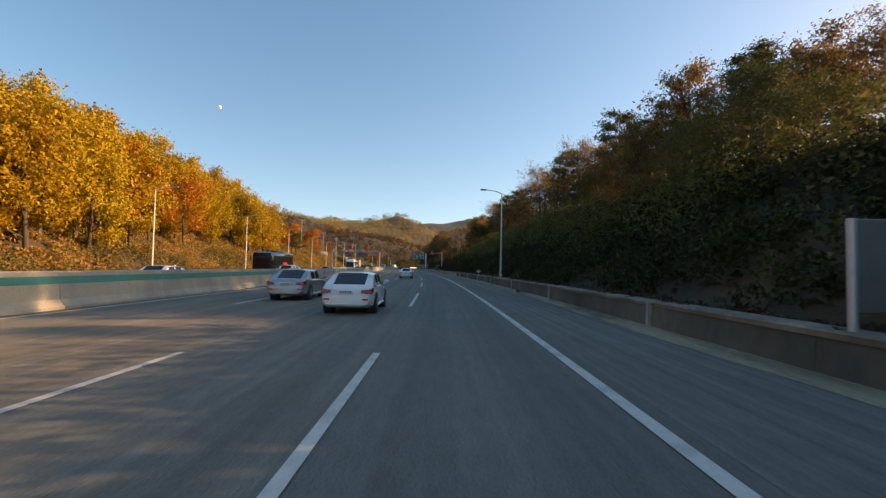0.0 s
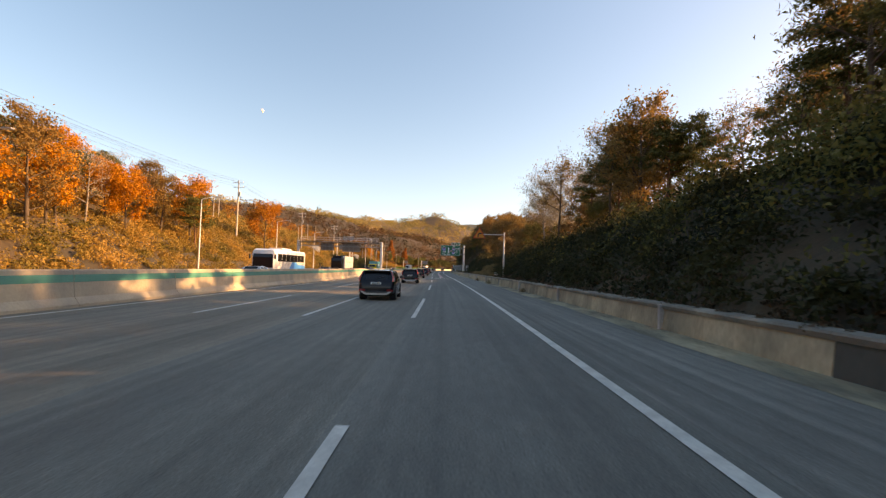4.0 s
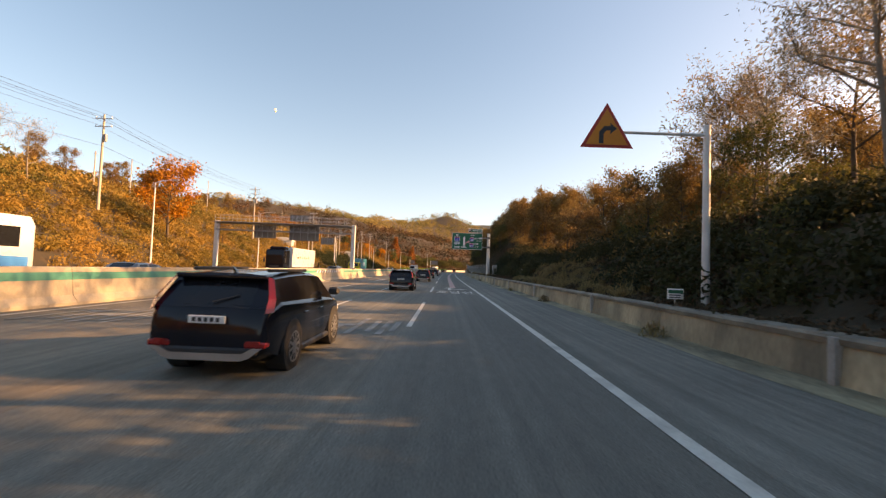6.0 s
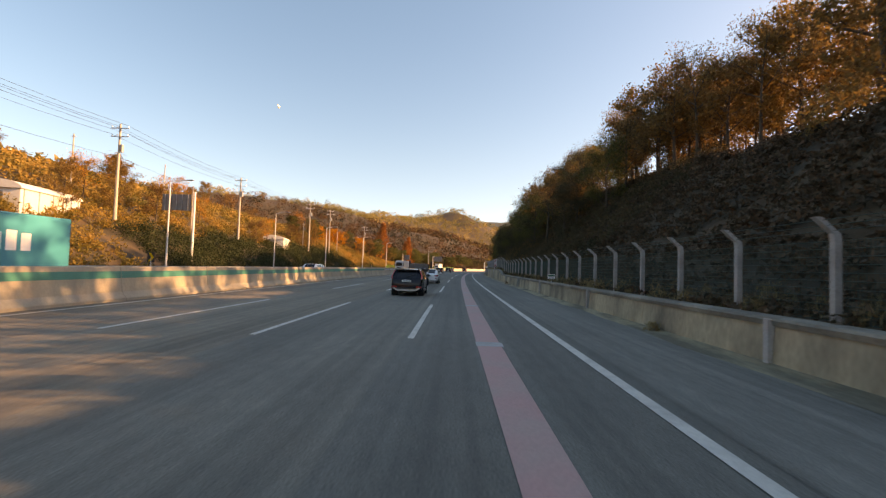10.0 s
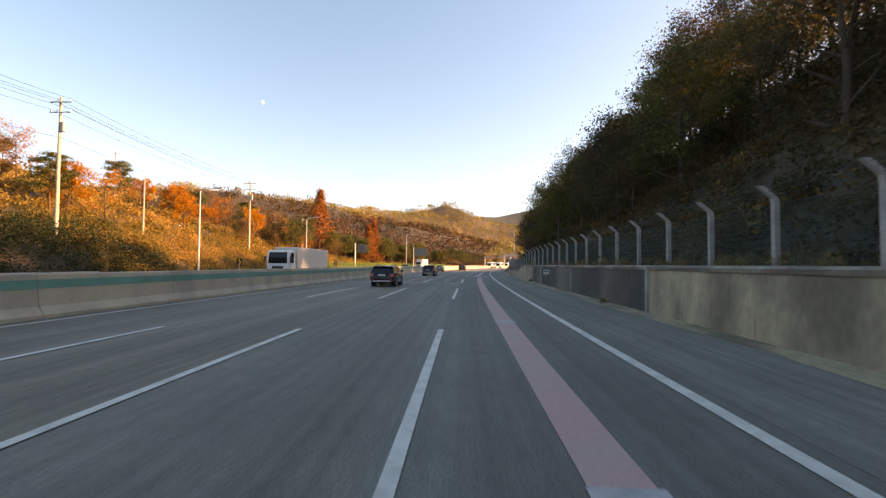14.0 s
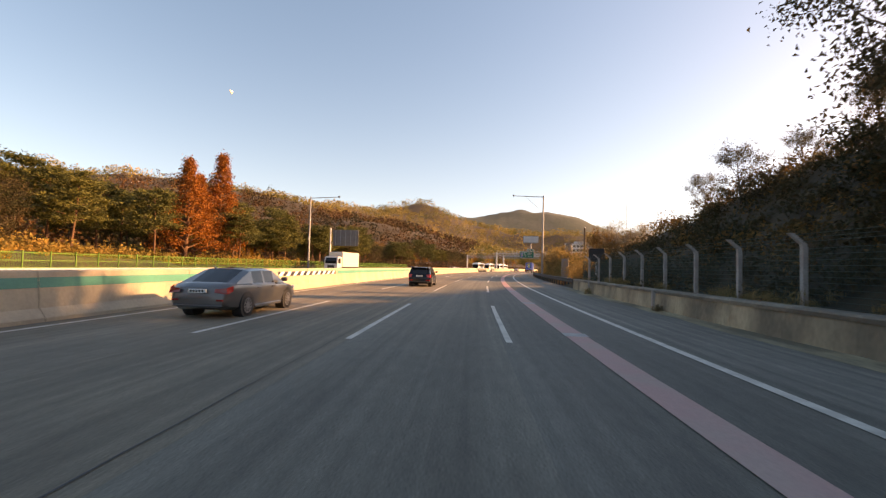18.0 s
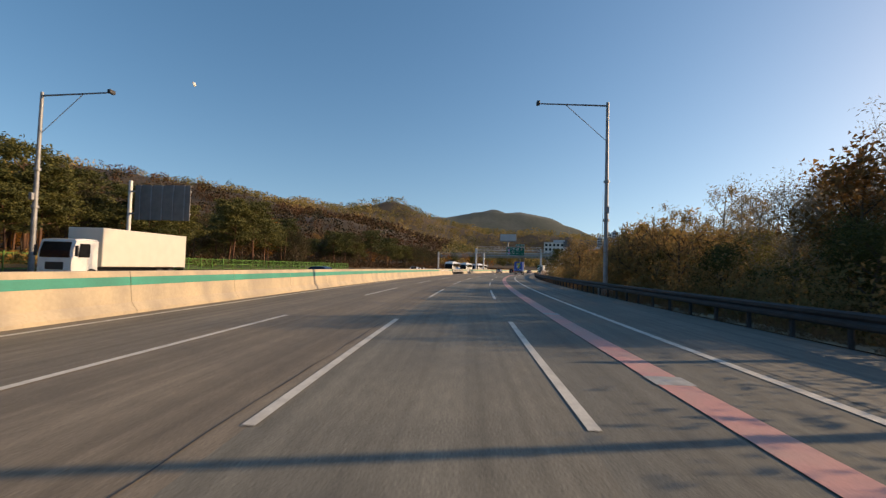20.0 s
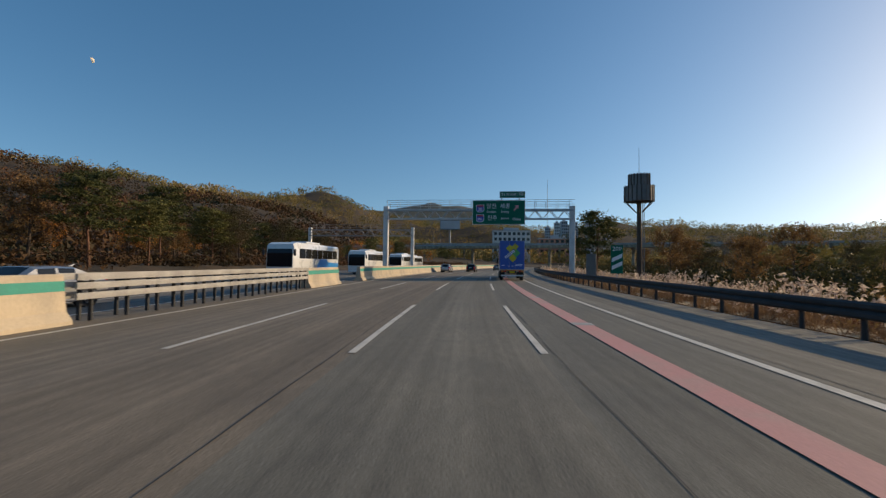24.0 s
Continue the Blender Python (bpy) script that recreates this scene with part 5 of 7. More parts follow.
# eastern slope
grove(["tallpine", "thin", "tallpine", "thin", "tawny"], 20, 64, 12, 20, 34, 0.62, 0.85)
grove(["olive", "tawny", "olive"], 14, 40, 9, 13, 11, 0.35, 0.55)
# rear row behind the crest, added to shade the median barrier
grove(["brown", "tallpine", "olive"], 24, 68, 20, 27, 20, 0.75, 0.95)
grove(["thin", "bare", "thin", "tallpine"], 62, 108, 12, 20, 22, 0.7, 0.95)
grove(["tallpine", "thin", "tallpine"], 88, 126, 13, 20, 15, 0.85, 1.1)
grove(["acacia", "thin"], 120, 160, 10, 16, 13, 0.85, 1.1)
grove(["tallpine", "tallpine", "tawny"], 116, 134, 12, 17, 9, 0.8, 1.0)
grove(["tawny", "brown", "olive"], 124, 152, 9.5, 15, 12, 0.4, 0.6)
grove(["thin"], 189, 199, 16, 21, 3, 0.75, 0.9)
grove(["olive", "brown", "olive"], 150, 186, 10, 22, 20, 0.45, 0.7)
grove(["brown", "thin", "tawny"], 152, 186, 18, 28, 22, 0.7, 0.9)
grove(["tawny", "thin", "tawny", "brown"], 201, 211, 13.5, 20, 9, 0.8, 1.1)
grove(["tawny", "thin", "brown"], 220, 229, 14, 21, 6, 0.8, 1.0)
grove(["brown", "tawny", "thin"], 166, 186, 15, 24, 8, 0.8, 1.0)
grove(["brown", "thin", "tawny", "brown"], 226, 268, 15, 26, 30, 0.7, 1.0)
grove(["dark", "olive", "thin", "brown"], 246, 300, 9, 22, 26, 0.8, 1.1)
grove(["dark", "olive", "dark"], 286, 404, 6.6, 20, 74, 0.8, 1.2)
grove(["dark", "olive"], 286, 402, 15, 32, 34, 1.0, 1.4)
grove(["dark"], 404, 424, 9, 15, 5, 0.35, 0.55)
grove(["dark", "olive"], 388, 407, 12, 19, 15, 0.8, 1.0)
# further trees at the back, added to keep sun off the median
grove(["brown", "olive", "tallpine"], 64, 114, 21, 29, 22, 0.8, 1.0)
# open land east of the road
grove(["sapling"], 446, 512, 6.8, 12, 30, 0.5, 0.8)
grove(["sapling"], 464, 474, 6.6, 9, 9, 1.1, 1.45)
grove(["sapling"], 487, 498, 6.6, 9.5, 9, 1.05, 1.4)
grove(["sapling"], 462, 478, 7.2, 10, 9, 1.15, 1.45)
grove(["olive", "sapling", "olive"], 448, 468, 7.5, 15, 18, 0.55, 0.8)
# tall trees out of view, added to cast shadows across the lanes
grove(["acacia", "brown"], 450, 463, 11, 17, 10, 0.75, 0.95)
grove(["poplar"], 474, 494, 17, 26, 12, 0.9, 1.15)
grove(["poplar"], 514, 536, 21, 28, 12, 0.95, 1.2)
grove(["poplar"], 448, 466, 14, 22, 5, 0.6, 0.9)
grove(["sapling", "brown"], 440, 640, 14, 40, 30, 0.5, 0.9)
grove(["olive", "dark", "dark"], 470, 760, 30, 90, 46, 0.45, 0.8)
plant(PINE[0], 596, 11.0, "broad-crowned dark pine beside the sign gantry", SIDE[True], 1.22, 1.0)
plant(PINE[1], 552, 33, "lone dark pine standing over the reeds", SIDE[True], 0.85, 2.0)
grove(["pine", "bare"], 590, 640, 30, 50, 6, 0.7, 0.9)
# western bank
rt = random.Random(12)
grove(["gold"], -20, 26, -52, -40.0, 24, 1.2, 1.6)
grove(["gold"], 26, 66, -52, -40.0, 22, 0.95, 1.25)
grove(["gold", "gold", "orange"], 60, 116, -60, -40.5, 28, 0.85, 1.25)
grove(["orange", "pine", "bare", "tawny"], 112, 168, -62, -43, 34, 0.7, 1.0)
plant(ORANGE[0], 193, -44, "large bright orange maple on the grassy bank", SIDE[False], 1.15)
grove(["pine", "bare"], 150, 200, -76, -58, 10, 0.7, 1.0)
grove(["brown", "tawny", "russet"], 195, 340, -95, -44, 50, 0.35, 0.7)
grove(["russet", "pine", "brown", "orange"], 340, 400, -75, -41, 22, 0.5, 0.85)
grove(["pine", "pine", "dark"], 385, 560, -70, -40.5, 70, 0.75, 1.1)
grove(["pine"], 422, 482, -55, -41, 18, 1.0, 1.25)
grove(["orange", "russet"], 380, 500, -80, -56, 18, 0.6, 0.9)
plant(RUST[0], 412, -46, LABEL["rust"], SIDE[False], 1.18)
for s, u, k in ((444, -43.5, 0.94), (449, -45.5, 0.86), (452, -44.4, 1.0)):
    plant(RUST[1], s, u, LABEL["rust"], SIDE[False], k, s)
grove(["pine", "dark", "pine"], 440, 640, -62, -41, 46, 0.8, 1.2)
grove(["pine", "brown", "pine", "russet"], 500, 760, -100, -42, 70, 0.65, 1.05)


def scrub(name, s0, s1, u0, u1, n, r, leaves, size, material, label, category, tall=0.6, seed=1, blades=False):
    """Undergrowth: many low clumps of leaf cards, joined."""
    rng = np.random.default_rng(seed)
    s, u = rng.uniform(s0, s1, n), rng.uniform(u0, u1, n)
    x, y = road(s, u)
    z = height(s, u, x, y)
    k = rng.uniform(0.5, 1.3, n) * r
    c = np.repeat(np.stack([x, y, z], 1), leaves, 0)
    kk = np.repeat(k, leaves)[:, None]
    d = rng.normal(size=(n * leaves, 3))
    d /= np.linalg.norm(d, axis=1)[:, None]
    d[:, 2] = np.abs(d[:, 2]) * tall * 2
    c = c + d * kk * rng.uniform(0.5, 1.0, (n * leaves, 1))
    return tagged(new(name, card_mesh(name, cards(c, rng, size, size * (0.09 if blades else 0.55), -1.5 if blades else 0.0), material)), label, category, kind="stuff")


scrub("slope_bushes", 150, 205, 7.2, 15, 900, 1.1, 110, 0.115, LEAF_DARKENED, "low dark bushes behind the dry grass", "bushes", 0.7, 19)
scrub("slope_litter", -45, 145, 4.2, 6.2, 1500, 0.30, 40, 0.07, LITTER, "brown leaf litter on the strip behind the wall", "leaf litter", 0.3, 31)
scrub("slope_bushes", -45, 150, 5.05, 15, 3700, 1.0, 105, 0.115, LEAF_DARKENED, "dense dark evergreen bushes covering the roadside slope", "bushes", 0.65, 1)
scrub("slope_bushes", -45, 140, 5.8, 16, 480, 1.1, 95, 0.11, LEAF_OLIVE, "olive and yellowing bushes among the dark ones", "bushes", 0.7, 2)
scrub("slope_bushes", 0, 112, 8, 14.5, 210, 2.0, 320, 0.115, LEAF_OLIVE, "tall rounded olive bushes along the top of the slope", "bushes", 0.7, 17)
scrub("undergrowth", 199, 230, 12.5, 18, 120, 1.3, 240, 0.12, LEAF_TAWNY, "golden brown undergrowth below the trees", "bushes", 1.0, 18)
scrub("slope_bushes", 168, 205, 5.3, 8.4, 400, 0.95, 110, 0.115, LEAF_DARKENED, "dark bushes crowding the wall", "bushes", 0.6, 22)
scrub("slope_litter", 140, 205, 4.4, 9.5, 1900, 0.42, 50, 0.09, LITTER, "brown leaf litter and dead stalks above the wall", "leaf litter", 0.35, 27)
scrub("dry_grass", 144, 172, 4.3, 8.6, 260, 0.40, 200, 0.2, GRASS, "pale dry grass tussocks above the wall", "grass", 0.6, 3, True)
scrub("slope_litter", 195, 285, 4.5, 19, 5200, 0.75, 60, 0.11, LITTER, "brown dead vines and leaf litter on the bare slope", "leaf litter", 0.25, 4)
scrub("dry_grass", 196, 430, 4.15, 5.6, 700, 0.35, 110, 0.13, GRASS, "dry grass behind the wire fence", "grass", 0.6, 5, True)
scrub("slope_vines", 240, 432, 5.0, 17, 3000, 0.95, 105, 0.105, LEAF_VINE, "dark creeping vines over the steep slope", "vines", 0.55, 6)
scrub("slope_vines", 270, 425, 6.0, 17, 600, 0.9, 80, 0.105, LEAF_BROWN, "withered brown vines over the steep slope", "vines", 0.55, 7)
scrub("bank_scrub", 258, 400, -56, -45.5, 900, 1.15, 95, 0.165, SCRUB, "orange autumn scrub above the dark bushes", "scrub", 0.6, 16)
scrub("bank_scrub", -50, 258, -56, -36.4, 3900, 1.15, 95, 0.165, SCRUB, "orange and olive autumn scrub on the western bank", "scrub", 0.6, 8)
scrub("bank_scrub", 100, 400, -118, -56, 4600, 1.8, 46, 0.30, SCRUB, "orange and brown scrub high on the western bank", "scrub", 0.5, 9)
scrub("bank_scrub", 398, 468, -100, -38.5, 1500, 1.3, 60, 0.2, SCRUB, "orange and tawny scrub under the pines", "scrub", 0.6, 26)
scrub("bank_scrub", 468, 760, -118, -38.5, 3100, 1.5, 50, 0.26, PINEWOOD, "dark green and brown scrub under the pines", "scrub", 0.5, 10)
scrub("bank_bushes", 262, 345, -46, -36, 900, 1.5, 110, 0.13, LEAF_SHADE, "dark green bushes along the foot of the bank", "bushes", 0.7, 11)
scrub("field_scrub", 436, 760, 5.8, 60, 3400, 0.9, 55, 0.16, SCRUB, "brown and yellow weeds on the open land", "scrub", 0.6, 12)
scrub("field_scrub", 436, 520, 5.9, 8.0, 700, 1.05, 120, 0.095, LEAF_WEED, "tall dry weeds close behind the guardrail", "scrub", 1.7, 15)
scrub("field_scrub", 434, 528, 7.0, 15, 600, 1.2, 100, 0.10, LEAF_WEED, "tall green and yellow weeds behind the guardrail", "scrub", 1.05, 13)
scrub("dry_grass", 433, 640, 4.45, 6.2, 1500, 0.42, 70, 0.14, LEAF_REED, "rank brown grass behind the guardrail", "grass", 0.8, 25, True)
scrub("wall_foot_litter", -45, 425, 3.15, 3.62, 1500, 0.16, 14, 0.05, LITTER, "fallen leaves and grit along the wall foot", "leaf litter", 0.15, 21)
scrub("field_bushes", 515, 780, 14.5, 60, 1700, 1.9, 60, 0.24, LEAF_DARKENED, "dark hedge of bushes beyond the reeds", "bushes", 0.7, 14)


scrub("reed_grass", 508, 640, 6.0, 14, 1300, 0.75, 80, 0.16, LEAF_RED, "dark red-brown grass between the reeds", "grass", 0.8, 28, True)
scrub("bank_scrub", 338, 404, -47, -36.2, 900, 1.1, 95, 0.14, SCRUB, "tawny scrub along the foot of the bank", "scrub", 0.65, 29)


def weed_tuft(s, u, r, seed):
    """Dry weed growing out of the joint at the wall's foot."""
    rng = np.random.default_rng(seed)
    root = thing("weed_tuft", at(s, u, 0.02), "dry brown weed tuft at the foot of the wall", "weed", "weeds at the wall")
    n = 260
    d = rng.normal(size=(n, 3)) * [0.6, 0.6, 1.0]
    d[:, 2] = np.abs(d[:, 2])
    d /= np.linalg.norm(d, axis=1)[:, None]
    c = d * r * rng.uniform(0.35, 1.0, (n, 1))
    part("leaves", card_mesh("leaves", cards(c, rng, r * 0.28, r * 0.035, -1.0), GRASS if seed % 2 else LEAF_REED), None, root)
    g = Geo()
    for k in range(9):
        a = rng.normal(size=2) * 0.35 * r
        g.cyl((0, 0, -0.03), (a[0], a[1], r * rng.uniform(0.7, 1.1)), 0.008, 0.003, 4)
    part("stems", g, BARK_PALE, root)


for k, (s, u, r) in enumerate(((32.5, 3.5, 0.22), (76.0, 3.7, 0.3), (119.4, 3.75, 0.34), (139.3, 3.35, 0.42), (153.2, 3.3, 0.38), (166.5, 3.3, 0.25), (201.0, 3.3, 0.26), (222.6, 3.4, 0.3), (263.0, 3.4, 0.25), (318.5, 3.35, 0.22), (344.0, 3.4, 0.3), (372.4, 3.4, 0.24), (409.0, 3.4, 0.3), (421.5, 3.45, 0.4))):
    weed_tuft(s, u, r, k)


def reeds(s0, s1, u0, u1, n, seed=3):
    rng = np.random.default_rng(seed)
    m = n // 16
    k = rng.integers(0, m, n)
    s = rng.uniform(s0, s1, m)[k] + rng.normal(size=n) * 0.42
    u = np.maximum(rng.uniform(u0, u1, m)[k] + rng.normal(size=n) * 0.42, u0 - 0.3)
    x, y = road(s, u)
    z = height(s, u, x, y)
    h = rng.uniform(1.1, 2.0, m)[k] * rng.uniform(0.75, 1.2, n)
    root = np.stack([x, y, z], 1)
    top = root + np.stack([rng.normal(size=n) * 0.15, rng.normal(size=n) * 0.15, h], 1)
    side = np.stack([rng.normal(size=n), rng.normal(size=n), np.zeros(n)], 1)
    side /= np.linalg.norm(side, axis=1)[:, None]
    stalk = np.stack([root - side * 0.012, root + side * 0.012, top + side * 0.008, top - side * 0.008], 1).reshape(-1, 3)
    tagged(new("reed_stalks", card_mesh("reed_stalks", stalk, LEAF_REED, 4)), "thin dry reed stalks in a dense stand", "reeds", kind="stuff")
    c = np.repeat(top, 8, 0) + rng.normal(size=(n * 8, 3)) * [0.045, 0.045, 0.12]
    tagged(new("reed_plumes", card_mesh("reed_plumes", cards(c, rng, 0.10, 0.045), PLUME)), "fluffy pinkish-white reed plumes in low sun", "reeds", kind="stuff")
    lv = np.repeat(root, 4, 0) + np.stack([rng.normal(size=n * 4) * 0.15, rng.normal(size=n * 4) * 0.15, rng.uniform(0.1, 1.1, n * 4)], 1)
    tagged(new("reed_leaves", card_mesh("reed_leaves", cards(lv, rng, 0.30, 0.03), LEAF_REED)), "long dry reed leaves", "reeds", kind="stuff")


reeds(512, 640, 6.2, 15, 5200)


def far_woods(n, seed=9):
    rng = np.random.default_rng(seed)
    a = np.radians(rng.uniform(-62, 72, n))
    r = 125 + 2500 * rng.random(n) ** 1.6
    x, y = -55 - r * np.sin(a), 330 + rng.uniform(-260, 200, n) * (r < 900) + r * np.cos(a)
    s, u = unroad(x, y)
    keep = (np.abs(u + 20) > 100)
    x, y, s, u, r = x[keep], y[keep], s[keep], u[keep], r[keep]
    z = height(s, u, x, y)
    k = (2.6 + r * 0.0026) * rng.uniform(0.7, 1.3, len(x))
    m = 26
    c = np.repeat(np.stack([x, y, z + k * 1.2], 1), m, 0)
    kk = np.repeat(k, m)[:, None]
    d = rng.normal(size=(len(x) * m, 3))
    d /= np.linalg.norm(d, axis=1)[:, None]
    c = c + d * kk * np.array([1.0, 1.0, 1.15])
    v = cards(c, rng, 1.0, 0.66).reshape(-1, 3, 3)
    mid = v.mean(1, keepdims=True)
    v = mid + (v - mid) * np.repeat(k * 0.30, m)[:, None, None]
    pines = np.repeat((y > 430) & (y < 1300) & (x < -90) & (x > -760), m)
    tagged(new("far_woods", card_mesh("far_woods", v[~pines].reshape(-1, 3), WOODS)), "mixed autumn woods of brown, orange and green on the hills", "woods", kind="stuff")
    tagged(new("pine_woods", card_mesh("pine_woods", v[pines].reshape(-1, 3), PINEWOOD)), "dark pine woods with a few brown trees on the hillside", "woods", kind="stuff")


far_woods(31000)

# ---- vehicles ----
GLASS = mat("tinted_glass", (0.012, 0.014, 0.017), 0.06, var=0.05, bump=0.0, spec=0.4)
RIM = mat("alloy_rim", (0.42, 0.43, 0.44), 0.35, 0.8, var=0.08, bump=0.0)
LAMP_RED = mat("red_lamp", (0.45, 0.015, 0.012), 0.25, var=0.08, bump=0.0, coat=0.6)
LAMP_CLEAR = mat("clear_lamp", (0.70, 0.72, 0.74), 0.15, var=0.05, bump=0.0, coat=0.6)
CHROME = mat("chrome", (0.72, 0.72, 0.73), 0.2, 0.9, var=0.05, bump=0.0)
PLATE = mat("number_plate", (0.75, 0.77, 0.75), 0.5, var=0.05, bump=0.0)
P_WHITE = paint("paint_white", (0.72, 0.73, 0.72))
P_SILVER = paint("paint_silver", (0.36, 0.36, 0.36), 0.55, 0.35)
P_BLACK = paint("paint_black", (0.007, 0.009, 0.015), 0.0, 0.14, 0.1)
P_BLACK.node_tree.nodes["Principled BSDF"].inputs["Specular IOR Level"].default_value = 0.3
P_GREY = paint("paint_grey", (0.10, 0.105, 0.11), 0.5, 0.35)
P_BLUE = paint("paint_blue", (0.012, 0.09, 0.40), 0.0, 0.45, 0.2)
P_TEAL = paint("paint_teal", (0.01, 0.30, 0.36), 0.0, 0.45, 0.2)
P_YELLOW = paint("paint_yellow", (0.62, 0.50, 0.01), 0.0, 0.4, 0.3)
P_GREEN = paint("paint_green", (0.06, 0.40, 0.10), 0.0, 0.45, 0.2)
P_SKY = paint("paint_sky_blue", (0.02, 0.25, 0.62), 0.0, 0.35, 0.4)
P_RED = paint("paint_red", (0.50, 0.035, 0.015), 0.0, 0.35, 0.4)
P_CREAM = paint("paint_cream", (0.60, 0.58, 0.52), 0.0, 0.5, 0.2)


def wheel(root, x, y, r, w, dark=False):
    """Tyre on its axle, with a spoked rim."""
    side = 1 if x > 0 else -1
    g = Geo()
    rings = []
    for dx, k in ((-w / 2, 0.86), (-w / 2 + 0.03, 0.98), (-w / 4, 1.0), (w / 4, 1.0), (w / 2 - 0.03, 0.98), (w / 2, 0.86)):
        rings.append([(x + dx, y + r * k * math.cos(a), r + r * k * math.sin(a)) for a in np.linspace(0, 2 * math.pi, 25)[:-1]])
    g.loft(rings)
    t = part("wheel", g, BLACK, root, smooth=50)
    xo = x + side * (w / 2 + 0.004)
    g = Geo().cyl((x, y, r), (xo - side * 0.01, y, r), r * 0.68, n=20)
    part("rim_well", g, DARK, t)
    g = Geo()
    for k in range(10):
        a = k * math.pi / 5 + 0.2
        c, s_ = math.cos(a), math.sin(a)
        v = [(xo + side * 0.004, y + r * 0.10 * c - 0.028 * s_, r + r * 0.10 * s_ + 0.028 * c), (xo + side * 0.004, y + r * 0.66 * c - 0.02 * s_, r + r * 0.66 * s_ + 0.02 * c),
             (xo + side * 0.004, y + r * 0.66 * c + 0.02 * s_, r + r * 0.66 * s_ - 0.02 * c), (xo + side * 0.004, y + r * 0.10 * c + 0.028 * s_, r + r * 0.10 * s_ - 0.028 * c)]
        g.add(v, [(0, 1, 2, 3)])
    g.loft([[(xo, y + r * k * math.cos(a), r + r * k * math.sin(a)) for a in np.linspace(0, 2 * math.pi, 21)[:-1]] for k in (0.70, 0.62)], caps=False)
    g.cyl((xo - side * 0.02, y, r), (xo + side * 0.01, y, r), r * 0.13, n=10)
    part("rim", g, STEEL_DULL if dark else RIM, t)
    return t


SEDAN = dict(L=4.75, W=1.83, H=1.45, top=[(-0.5, 0.62, 0.82), (-0.485, 0.88, 0.90), (-0.45, 0.99, 0.95), (-0.36, 1.03, 0.98), (-0.2, 0.98, 1.0), (0.1, 0.96, 1.0), (0.26, 0.94, 1.0), (0.38, 0.86, 0.97), (0.46, 0.76, 0.92), (0.492, 0.62, 0.84), (0.5, 0.52, 0.76)],
             cab=[(0.275, 0.0, "pg"), (0.115, 0.93, "pp"), (0.10, 0.96, "gp"), (-0.035, 1.0, "pp"), (-0.055, 1.0, "gp"), (-0.19, 0.95, "pp"), (-0.215, 0.92, "pg"), (-0.40, 0.04, "")])
SUV = dict(L=4.6, W=1.84, H=1.58, top=[(-0.5, 0.66, 0.86), (-0.492, 0.95, 0.92), (-0.47, 1.06, 0.96), (-0.40, 1.10, 0.99), (-0.1, 1.06, 1.0), (0.2, 1.04, 1.0), (0.29, 1.03, 1.0), (0.40, 0.97, 0.97), (0.465, 0.88, 0.92), (0.493, 0.70, 0.85), (0.5, 0.55, 0.78)],
           cab=[(0.30, 0.0, "pg"), (0.145, 0.92, "pp"), (0.13, 0.95, "gp"), (-0.03, 1.0, "pp"), (-0.05, 1.0, "gp"), (-0.215, 0.98, "pp"), (-0.235, 0.975, "gp"), (-0.33, 0.94, "pp"), (-0.395, 0.89, "pg"), (-0.482, 0.05, "")])


CROSSOVER = dict(L=4.4, W=1.83, H=1.56, top=[(-0.5, 0.64, 0.84), (-0.494, 0.93, 0.91), (-0.475, 1.05, 0.95), (-0.41, 1.09, 0.985), (-0.1, 1.05, 1.0), (0.2, 1.02, 1.0), (0.29, 1.0, 1.0), (0.40, 0.94, 0.96), (0.465, 0.84, 0.90), (0.493, 0.68, 0.82), (0.5, 0.53, 0.74)],
                 cab=[(0.30, 0.0, "pg"), (0.15, 0.90, "pp"), (0.135, 0.93, "gp"), (-0.03, 1.0, "pp"), (-0.05, 1.0, "gp"), (-0.225, 0.965, "pp"), (-0.39, 0.885, "pg"), (-0.483, 0.06, "")])


